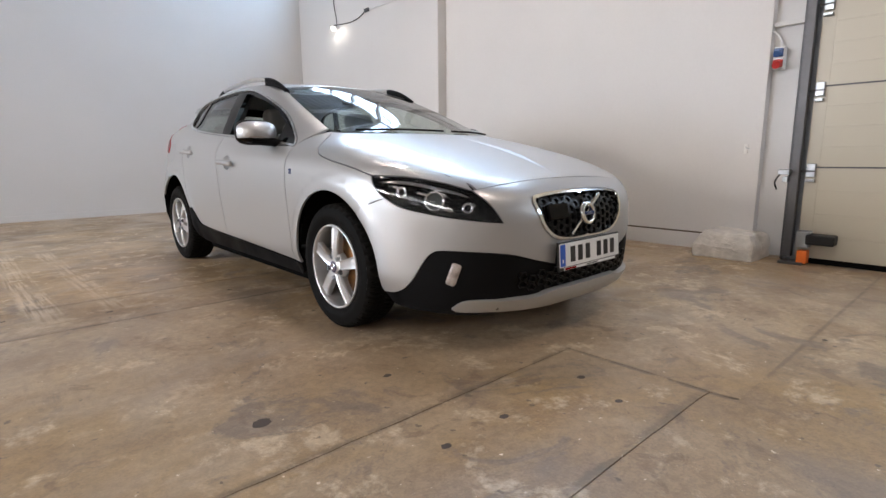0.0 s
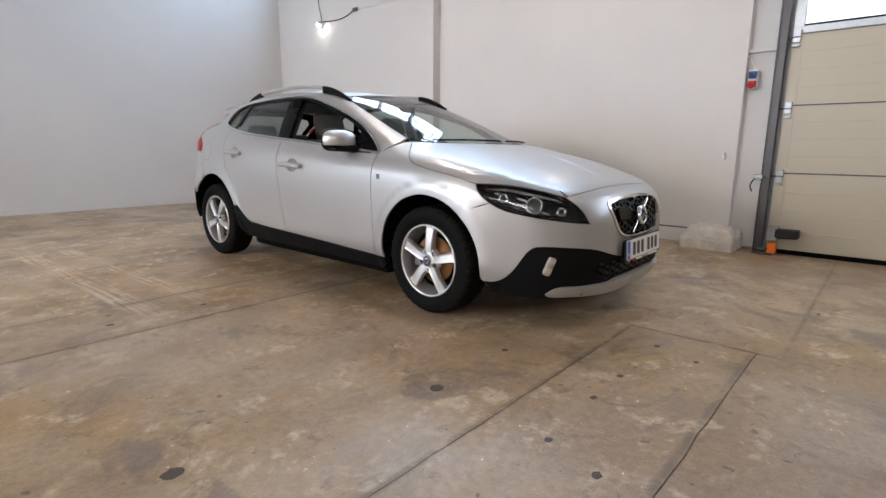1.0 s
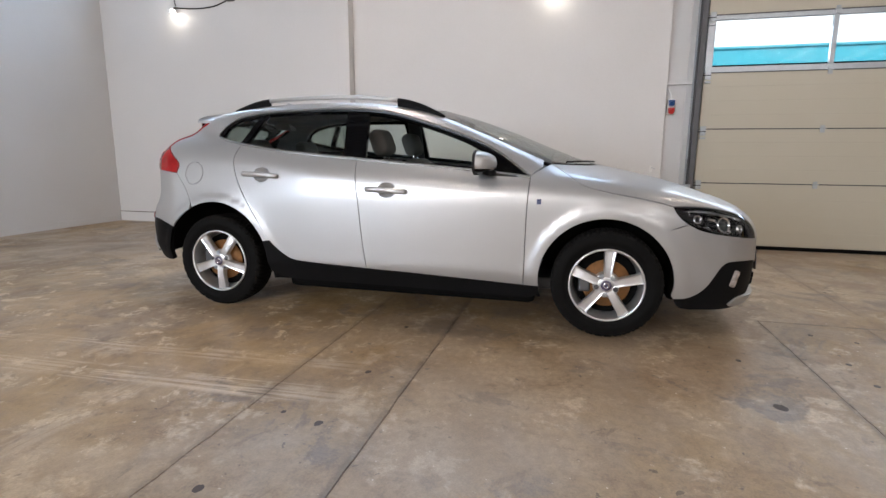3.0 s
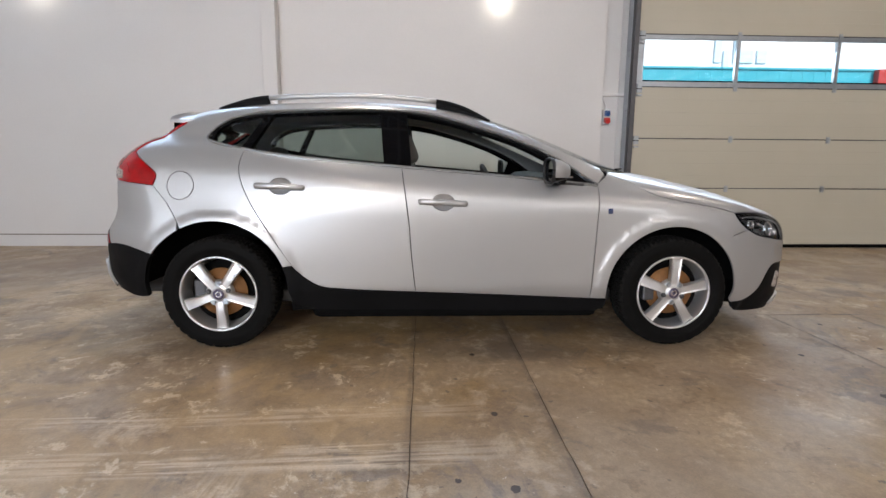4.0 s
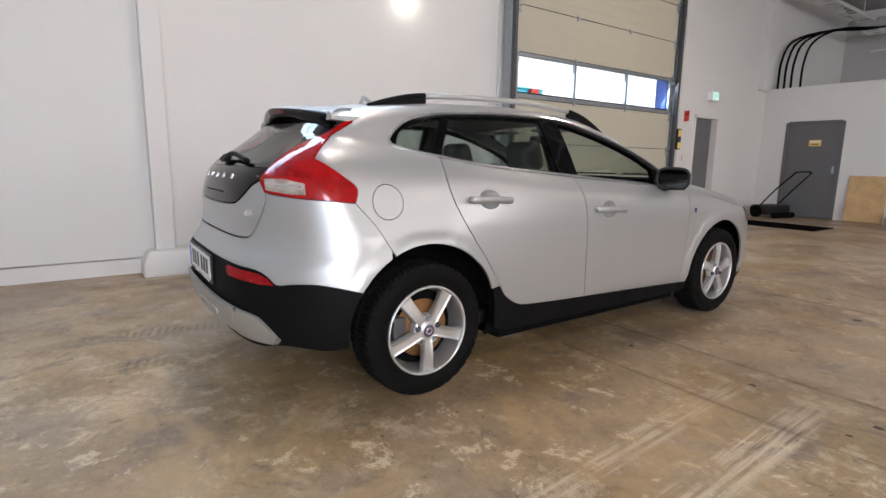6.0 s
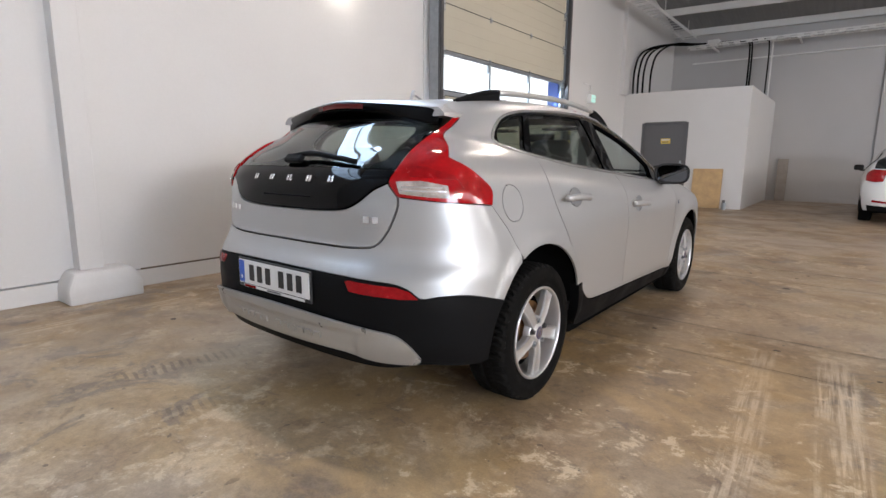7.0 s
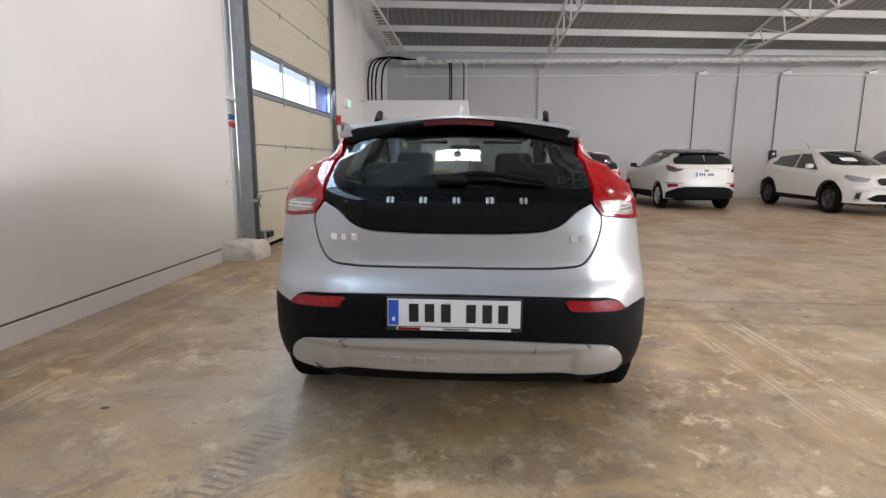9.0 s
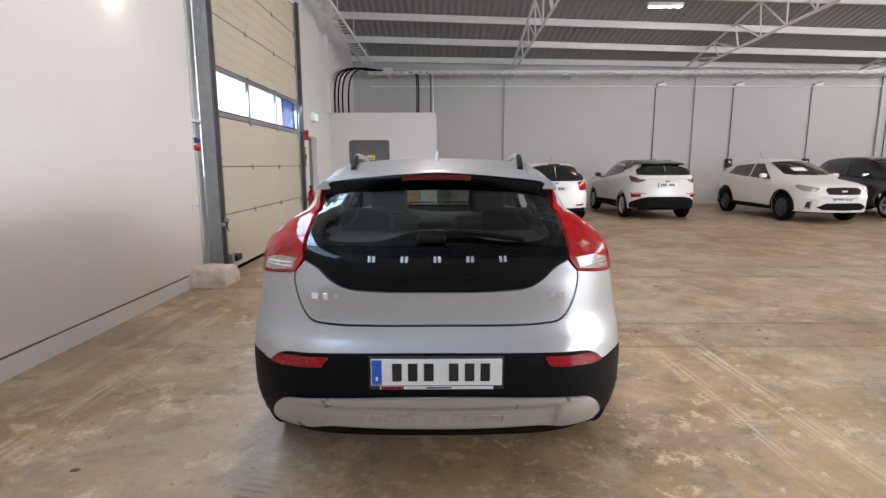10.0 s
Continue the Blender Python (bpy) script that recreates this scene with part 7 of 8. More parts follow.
# small room in the corner
room = thing("wall_room", "white painted block room in the hall corner", "room", kind="structure")
RF, RXW = -7.0, 2.28
part("front_wall", box((RXW, RF - 0.15, -0.05), (3.60, RF, 2.80)), WALL, room)
part("front_wall", box((4.66, RF - 0.15, -0.05), (5.21, RF, 2.80)), WALL, room)
part("front_wall", box((3.60, RF - 0.15, 2.07), (4.66, RF, 2.80)), WALL, room)
part("side_wall", box((RXW, SOUTH, -0.05), (RXW + 0.15, RF - 0.15, 2.80)), WALL, room)
part("room_roof", box((RXW, SOUTH, 2.80), (5.21, RF, 2.84)), WALL, room)
door_3 = thing("door_3", "dark grey steel door with a yellow sign", "door", kind="structure")
part("leaf", box((3.625, RF - 0.08, 0.01), (4.635, RF - 0.03, 2.045), 0.003), GREY_DOOR, door_3)
for x in (3.60, 4.66):
    part("frame", box((x - 0.03 if x < 4 else x - 0.025, RF - 0.1, 0), (x + 0.025 if x < 4 else x + 0.03, RF + 0.012, 2.075), 0.003), GREY_DOOR, door_3)
part("frame", box((3.625, RF - 0.1, 2.045), (4.635, RF + 0.012, 2.10), 0.003), GREY_DOOR, door_3)
part("sign_plate", box((3.98, RF - 0.031, 1.56), (4.21, RF - 0.026, 1.69), 0.001), YELLOW, door_3)
part("sign_mark", box((4.0, RF - 0.027, 1.64), (4.19, RF - 0.024, 1.67)), WHITE_PLASTIC, door_3)
part("sign_mark", box((4.03, RF - 0.027, 1.59), (4.17, RF - 0.024, 1.61)), DARK_STEEL, door_3)
part("door_handle", put_rod(box((3.68, RF - 0.034, 0.98), (3.73, RF - 0.026, 1.14), 0.004), (3.705, RF - 0.03, 1.06), (3.705, RF + 0.02, 1.06), 0.01), GALV, door_3)
ply = thing("plywood_board", "sheet of plywood leaning against the wall", "board", pose(3.04, RF + 0.10, 0.012, 5, 0, 0))
part("sheet", box((-0.33, -0.01, 0), (0.33, 0.006, 0.94), 0.002), PLYWOOD, ply)
can = thing("canister", "small grey canister on the floor", "canister", pose(2.60, RF + 0.22, 0))
part("can_body", rod((0, 0, 0), (0, 0, 0.16), 0.05, 16), GALV, can)
part("can_top", rod((0, 0, 0.16), (0, 0, 0.22), 0.03, 12), DARK_STEEL, can)
mat_ = thing("floor_mat", "black rubber mat on the floor", "mat", pose(3.85, -4.75, 0))
part("mat_sheet", box((-0.9, -0.45, 0), (0.75, 0.45, 0.012), 0.004), BLACK_RUBBER, mat_)

post = thing("wall_board", "narrow grey board leaning in the far corner", "board", pose(1.90, -11.02, 0, 6, 0, 4))
part("plank", box((-0.13, -0.012, 0.004), (0.13, 0.012, 1.22), 0.004), surface("weathered_board", (0.30, 0.27, 0.24), 0.8, vary=0.2, scale=5, fine=60), post)

# push sweeper
sw_ = thing("push_sweeper", "black push sweeper with a folded tube handle", "sweeper", pose(4.55, -6.45, 0, 0, 0, 80))
part("sweeper_body", box((-0.36, -0.30, 0.07), (0.36, 0.20, 0.27), 0.06), BLACK_PLASTIC, sw_)
for x in (-0.36, 0.36):
    part("sweeper_wheel", rod((x - 0.03, -0.12, 0.13), (x + 0.03, -0.12, 0.13), 0.13, 20), BLACK_RUBBER, sw_)
part("brush", rod((-0.32, 0.26, 0.06), (0.32, 0.26, 0.06), 0.06, 14), BLACK_RUBBER, sw_)
part("handle", tube(arc_pts([(-0.30, -0.1, 0.24), (-0.32, 0.2, 0.6), (-0.30, 0.5, 0.92), (-0.26, 0.56, 1.0), (0.2, 0.56, 1.0), (0.26, 0.5, 0.92), (0.30, 0.2, 0.6), (0.30, -0.1, 0.24)], 6), 0.014, 8), BLACK_RUBBER, sw_)

# cable tray along the back wall, with droppers and charging boxes
tray = thing("cable_tray", "white cable ladder under the roof edge", "cable tray", kind="structure")
TY = SOUTH + 0.55
TZ = 4.44
for dy in (0.0, 0.30):
    part("side_rail", box((WEST + 0.2, TY + dy - 0.01, TZ + 0.05), (4.6, TY + dy + 0.01, TZ + 0.085), 0.002), WHITE_METAL, tray)
    part("side_rail", box((WEST + 0.2, TY + dy - 0.01, TZ - 0.01), (4.6, TY + dy + 0.01, TZ + 0.018), 0.002), WHITE_METAL, tray)
for k in range(70):
    x = 4.5 - 0.3 * k
    part("rung", box((x - 0.07, TY + 0.004, TZ + 0.012), (x + 0.07, TY + 0.296, TZ + 0.056)), WHITE_METAL, tray)
for k in range(10):
    x = 3.9 - 2.1 * k
    part("arm", box((x - 0.02, SOUTH, TZ - 0.06), (x + 0.02, TY + 0.32, TZ - 0.01), 0.002), WHITE_METAL, tray)
part("wall_pipe", tube([(WEST + 0.2, SOUTH + 0.05, 4.12), (4.6, SOUTH + 0.05, 4.12)], 0.022, 8), WHITE_METAL, tray)
ladder = thing("cable_ladder", "white cable ladder along the side wall", "cable tray", kind="structure")
for dx in (0.0, 0.35):
    part("side_rail", box((4.45 + dx, SOUTH + 0.5, 4.78), (4.47 + dx, -1.0, 4.86), 0.002), WHITE_METAL, ladder)
for k in range(30):
    y = SOUTH + 0.6 + 0.3 * k
    part("rung", box((4.46, y - 0.015, 4.79), (4.81, y + 0.015, 4.81)), WHITE_METAL, ladder)
for k in range(4):
    y = SOUTH + 0.8 + 2.4 * k
    part("hanger", rod((4.63, y, 4.8), (4.63, y, roof_z(y) + 0.1), 0.012, 6), WHITE_METAL, ladder)


def charger(x):
    """A charging box with its cable and the dropper that feeds it."""
    c = thing("charging_box", "black wall charging box with hanging cable", "charger", pose(x, SOUTH, 0), group="wall chargers")
    part("charger_case", box((-0.11, 0.002, 1.30), (0.11, 0.13, 1.62), 0.03), BLACK_PLASTIC, c)
    part("lamp_ring", rod((0.0, 0.12, 1.50), (0.0, 0.135, 1.50), 0.035, 18), WHITE_PLASTIC, c)
    part("dropper", tube(arc_pts([(0.02, 0.03, 1.6), (0.02, 0.03, 2.6), (0.02, 0.03, 4.0), (0.0, 0.08, 4.18), (-0.12, 0.3, 4.25)], 6), 0.012, 8), BLACK_RUBBER, c)
    part("junction_box", box((-0.30, 0.02, 4.12), (0.0, 0.14, 4.24), 0.01), WHITE_METAL, c)
    part("flex", tube(arc_pts([(0.0, 0.12, 1.36), (0.10, 0.14, 1.05), (0.22, 0.12, 0.5), (0.3, 0.12, 0.12), (0.05, 0.14, 0.05), (-0.1, 0.12, 0.3), (-0.02, 0.10, 0.8), (0.06, 0.10, 1.2)], 8), 0.014, 8), BLACK_RUBBER, c)
    return c


c0 = charger(-5.45)
for x in (-8.2, -10.97, -13.75):
    copy_thing(c0, pose(x, SOUTH, 0))
bundle = thing("cable_bundle", "black cables bending up from the room roof", "cables")
for k, x in enumerate((5.10, 5.02, 4.93, 4.78)):
    part("black_cable", tube(arc_pts([(x, -7.3 - 0.12 * k, 2.84), (x, -7.35 - 0.12 * k, 3.5), (x - 0.06, -7.7 - 0.1 * k, 3.98), (x - 0.22, -9.0, 4.36), (x - 0.6, -10.3, TZ + 0.09), (x - 1.9, -10.5, TZ + 0.08)], 8), 0.024, 8), BLACK_RUBBER, bundle)
for k, (x, r) in enumerate(((2.95, 0.022), (2.89, 0.022), (2.48, 0.018))):
    part("black_cable", tube(arc_pts([(x + 0.5, -10.5, TZ + 0.08), (x + 0.1, -10.45, TZ + 0.03), (x, -10.4, 4.20), (x, -10.4, 2.84)], 8), r, 8), BLACK_RUBBER, bundle)
part("white_conduit", tube([(2.40, -10.42, 2.84), (2.40, -10.42, TZ)], 0.02, 8), WHITE_METAL, bundle)
part("cover", box((3.75, TY - 0.03, TZ + 0.08), (4.05, TY + 0.33, TZ + 0.18), 0.01), WHITE_METAL, bundle)

# outside: yard and the building across it
ground = tagged(part("ground", box((EAST + 0.26, -400, -0.35), (400, 400, -0.15)), ASPHALT), "grey asphalt yard outside", "ground", kind="structure")
bld = thing("warehouse", "teal and white industrial building across the yard", "building")
BX = 34.0
# White wall runs on far to -y, standing in for bright white sky.
part("upper_wall", box((BX + 0.3, -220, -0.2), (BX + 14, 60, 15.5)), WHITE_FACADE, bld)
part("lower_wall", box((BX, -28.9, -0.2), (BX + 0.3, 60, 7.45)), TEAL_FACADE, bld)
part("ledge", box((BX - 0.12, -28.95, 7.45), (BX + 0.32, 60, 7.58)), TEAL_FACADE, bld)
for k in range(100):
    y = -28.6 + 0.8 * k
    part("sheet_rib", box((BX - 0.02, y - 0.05, 0), (BX, y + 0.05, 7.44)), TEAL_FACADE, bld)
part("red_box", box((BX - 0.5, -28.0, 6.2), (BX - 0.06, -27.1, 7.5), 0.03), RED_PAINT, bld)
# raised sign kept as plain shapes
for y, w, z, h in ((-16.25, 0.5, 7.9, 1.5), (-16.85, 0.45, 7.6, 1.1), (-17.5, 0.35, 7.9, 1.45), (-18.25, 0.95, 7.9, 0.85), (-19.3, 0.7, 7.9, 0.85)):
    part("sign_mark", box((BX + 0.15, y - w / 2, z), (BX + 0.3, y + w / 2, z + h), 0.03), PALE_BLUE, bld)
# painted lining on one cheek of the door opening
tagged(part("trim_reveal", box((5.045, -2.88, 0.0), (5.262, -2.80, 4.5), 0.004), BLUE_FACADE), "blue painted lining of the door opening", "trim", kind="structure")

# ---- cars parked at the back of the hall ----
WHITE_PAINT = surface("white_car_paint", (0.80, 0.80, 0.79), 0.35, vary=0.02, scale=2, bump=0.0, coat=0.4, rough_vary=0.02)
PEARL_PAINT = surface("pearl_white_car_paint", (0.66, 0.64, 0.60), 0.4, vary=0.02, scale=2, bump=0.0, coat=0.3, rough_vary=0.02)
DARK_PAINT = surface("dark_car_paint", (0.018, 0.017, 0.018), 0.3, vary=0.05, scale=2, bump=0.0, coat=1.0, rough_vary=0.02)
TINTED = surface("tinted_glass", (0.012, 0.014, 0.014), 0.05, vary=0.05, bump=0.0, coat=0.5, rough_vary=0.01)
SMOKED = surface("smoked_lamp", (0.10, 0.03, 0.03), 0.1, vary=0.2, scale=20, bump=0.0, coat=1.0)
CLEAR_LAMP = surface("clear_headlamp", (0.45, 0.45, 0.46), 0.12, 0.6, vary=0.3, scale=25, bump=0.0, coat=1.0)
PAPER = surface("white_paper", (0.80, 0.80, 0.80), 0.8, vary=0.02)


def parked_car(name, label, place, curves, axles, wheel_r, paint, low, roof_paint, extras, arch=0.04, rim=ALLOY):
    """A car on the same plan as the first one, with its own lines; extras adds its windows, lamps and cladding."""
    CUR.clear()
    CUR.update(MAIN)
    CUR.update({k: spline(*v) for k, v in curves.items()})
    CUR["axles"] = axles
    c = thing(name, label, "car", place, group="parked cars")
    nose = on_top([0.20, 0.21, 0.23, 0.27], [0.0, 0.2, 0.4, 0.58])
    line = crv([(0.27, 0.58), (0.42, 0.67), (0.9, 0.72), (1.2, 0.66), (1.55, 0.60), (2.08, 0.53), (2.7, 0.55), (3.3, 0.54), (3.70, 0.50)], 0.05) + [np.array((3.70, 0.50))]
    end = crv([(3.70, 0.50), (3.74, 0.25), (3.75, 0.0)], 0.05) + [np.array((3.75, 0.0))]
    front = crv([(0.20, 0.0), (0.21, 0.2), (0.23, 0.4), (0.27, 0.58)], 0.05)
    def up(pts):
        return [np.array((belt_s(a, b), z)) for a, b, z in on_top(*np.array(pts).T)]
    cut = next(i for i, q in enumerate(line) if q[0] > 2.0)
    roof_line = line[cut:]
    top_front = front + line[:cut + 1] + [np.array((line[cut][0] - 0.06, 0.0))]
    top_rear = [np.array((line[cut][0] - 0.06, 0.0))] + roof_line[:-1] + end
    belt = up(front) + up(line[:-1]) + up(end)
    z_low = low
    belt += crv([belt[-1], (S_TAIL, z_low + 0.06)], 0.05) + crv([(S_TAIL, z_low + 0.06), (belt_s(4.0, 0.80), z_low), (axles[1] + 0.36, z_low)], 0.05)
    for ax, nxt in ((axles[1], axles[0] + 0.36), (axles[0], None)):
        r = wheel_r + arch
        a0 = math.degrees(math.asin((z_low - wheel_r) / r))
        belt += [np.array(B((q[0], 0.84, q[1]))[0]) for q in arc(ax, wheel_r, r, a0, 180 - a0, 0.04)]
        if nxt:
            belt += crv([(ax - 0.36, z_low), (nxt, z_low)], 0.08)
    belt += crv([(axles[0] - 0.37, z_low), (belt_s(0.1, 0.6), z_low), (S_NOSE, z_low)], 0.05) + crv([(S_NOSE, z_low), belt[0]], 0.05)
    skin("car_body", [patch(belt, step=0.06), patch(top_front, "top", 0.07)], paint, c, both=True, depth=0.02, gap=0)
    skin("roof", [patch(top_rear, "top", 0.07)], roof_paint, c, both=True, depth=0.01, gap=0)
    part("underbody", box((-0.70, 0.25, low - 0.04), (0.70, 4.05, low + 0.12), 0.03), BLACK_RUBBER, c)
    for ax in axles:
        for sg in (1, -1):
            w = new("wheel")
            w.parent = c
            w.matrix_basis = pose(-sg * 0.872, ax, wheel_r) @ (pose(0, 0, 0, 0, 0, 180) if sg > 0 else Matrix.Identity(4))
            k = wheel_r / 0.326
            lathe([(o, r * k) for o, r in ((-0.19, 0.205), (-0.205, 0.26), (-0.195, 0.31), (-0.17, 0.324), (-0.10, 0.326), (-0.02, 0.322), (0.0, 0.30), (0.004, 0.26), (-0.004, 0.225), (-0.02, 0.212))], 48, "tyre", TYRE, w)
            lathe([(-0.008, 0.216 * k), (-0.004, 0.212 * k), (-0.03, 0.20 * k), (-0.07, 0.195 * k)], 40, "rim", rim, w)
            lathe([(-0.06, 0.19 * k), (-0.062, 0.0)], 32, "brake_shield", DARK_STEEL, w)
            lathe([(-0.03, 0.06 * k), (-0.012, 0.05 * k), (-0.01, 0.0)], 20, "hub", rim, w)
            for s5 in range(5):
                t = pose(0, 0, 0, 72 * s5 + 18, 0, 0)
                part("spoke", box((-0.045, -0.024, 0.03), (-0.016, 0.024, 0.205 * k), 0.006, t), rim, w)
            part("wheel_liner", box((-0.33, -0.33, -0.10), (-0.20, 0.33, 0.36), 0.05), BLACK_RUBBER, w)
    extras(c)
    return c


def over(name, parent, pts, material, off=0.016, both=False, depth=0.01, smooth=False, step=0.05, label=""):
    """A lamp, window or trim lying on the body, on both sides or over the middle."""
    line = B(*pts) + (B(pts[0]) if not both else [])
    if both:
        mid = S_TAIL if pts[0][0] > 2 else S_NOSE
        line = [(mid, z) if p[1] == 0 else (s, z) for (s, z), p in zip(line, pts)]
    poly = crv(line, 0.03, smooth=smooth)
    if both:
        poly = poly + [np.array(line[-1], float)]
        return [skin(name, [patch(poly, step=step)], material, parent, off=off, depth=depth, gap=0, both=True, label=label)]
    return [skin(name, [patch(poly, step=step)], material, parent, off=off, depth=depth, gap=0, left=l, label=label) for l in (False, True)]


def over_top(name, parent, pts, material, off=0.016):
    poly = crv(pts, 0.04, smooth=False) + [np.array(pts[-1], float)]
    return skin(name, [patch(poly, "top", 0.06)], material, parent, off=off, depth=0.01, gap=0, both=True)


def side_windows(c, belt0, slope, top, x_a, x_c):
    """Two panes a side between the belt and the roof."""
    bz = lambda x: belt0 + slope * (x - 1.4)
    over("side_window", c, [(x_a, 0.8, bz(x_a)), (2.40, 0.8, bz(2.40)), (2.45, 0.7, top(2.45)), (x_a + 0.62, 0.7, top(x_a + 0.62))], TINTED)
    over("side_window", c, [(2.48, 0.8, bz(2.48)), (x_c, 0.8, bz(x_c) + 0.03), (x_c - 0.10, 0.7, top(x_c - 0.1) - 0.02), (2.53, 0.7, top(2.53))], TINTED)


def far_plate(c, y, z, back):
    m = pose(0, y, z, 90, 0, 180 if back else 0)
    t = part("number_plate", box((-0.26, -0.055, -0.012), (0.26, 0.055, 0.002), 0.004), PLATE_WHITE, c, at=m)
    part("blue_band", box((-0.255, -0.05, 0.0015), (-0.215, 0.05, 0.004)), PLATE_BLUE, t)
    for k in (-2.6, -1.7, -0.8, 0.8, 1.7, 2.6):
        part("mark", box((k * 0.06 - 0.018, -0.034, 0.001), (k * 0.06 + 0.018, 0.034, 0.004)), PLATE_BLACK, t)


def small_mirrors(c, x, z, material):
    for sg in (1, -1):
        bm = box((-0.09, -0.05, -0.06), (0.09, 0.05, 0.06), 0.035)
        part("door_mirror", bm, material, c, smooth=True, at=pose(-sg * 0.96, x, z))
        part("mirror_foot", box((-0.08, -0.03, -0.02), (0.08, 0.03, 0.02), 0.01), BLACK_PLASTIC, c, at=pose(-sg * 0.86, x, z - 0.06))


# white hatchback seen from behind
def hatch_extras(c):
    side_windows(c, 0.93, 0.05, lambda x: 1.36 - 0.03 * (x - 2.4) ** 2, 1.45, 3.45)
    over("rear_window", c, [(4.2, 0.0, 1.0), (4.2, 0.40, 1.0), (3.99, 0.70, 1.015), (3.88, 0.65, 1.20), (3.80, 0.57, 1.365), (4.0, 0.3, 1.39), (4.0, 0.0, 1.395)], TINTED, both=True)
    over("brake_light", c, [(4.0, 0.0, 1.40), (4.0, 0.15, 1.40), (4.0, 0.15, 1.425), (4.0, 0.0, 1.425)], RED_DARK, off=0.02, both=True)
    over("tail_lamp", c, [(4.16, 0.56, 0.985), (4.0, 0.74, 1.0), (3.86, 0.84, 0.93), (3.90, 0.83, 0.79), (4.1, 0.70, 0.765), (4.18, 0.60, 0.78)], RED_LENS)
    over("reflector", c, [(4.25, 0.50, 0.42), (4.15, 0.72, 0.44), (4.14, 0.73, 0.40), (4.25, 0.50, 0.385)], RED_DARK)
    over("lower_trim", c, [(4.2, 0.0, 0.33), (4.2, 0.5, 0.33), (4.05, 0.78, 0.34), (4.05, 0.78, 0.245), (4.2, 0.5, 0.235), (4.2, 0.0, 0.235)], TRIM, both=True)
    over("badge", c, [(4.2, 0.0, 0.965), (4.2, 0.05, 0.965), (4.2, 0.05, 0.93), (4.2, 0.0, 0.93)], CHROME, both=True)
    far_plate(c, 4.275, 0.82, True)
    small_mirrors(c, 1.6, 1.02, BLACK_PLASTIC)
    over_top("windscreen", c, [(1.02, 0.0), (1.12, 0.4), (1.3, 0.60), (2.0, 0.50), (1.95, 0.0)], TINTED)
    part("aerial", rod((0, 3.30, 1.45), (0, 3.42, 1.62), 0.005, 6), BLACK_RUBBER, c)


parked_car("car", "white five-door hatchback parked at the back wall", pose(-0.78, -5.42 - 4.27, 0),
           {"roof": ([0.6, 1.02, 1.3, 1.6, 1.9, 2.08, 2.4, 2.8, 3.3, 3.75, 3.92, 4.08, 4.3], [0.84, 1.03, 1.15, 1.27, 1.375, 1.42, 1.465, 1.48, 1.465, 1.42, 1.36, 1.12, 0.95]),
            "tail": ([0.2, 0.35, 0.5, 0.62, 0.75, 0.9, 1.0, 1.2, 1.45], [4.20, 4.27, 4.275, 4.26, 4.225, 4.20, 4.17, 4.05, 3.9])},
           (0.88, 3.53), 0.31, WHITE_PAINT, 0.235, WHITE_PAINT, hatch_extras)


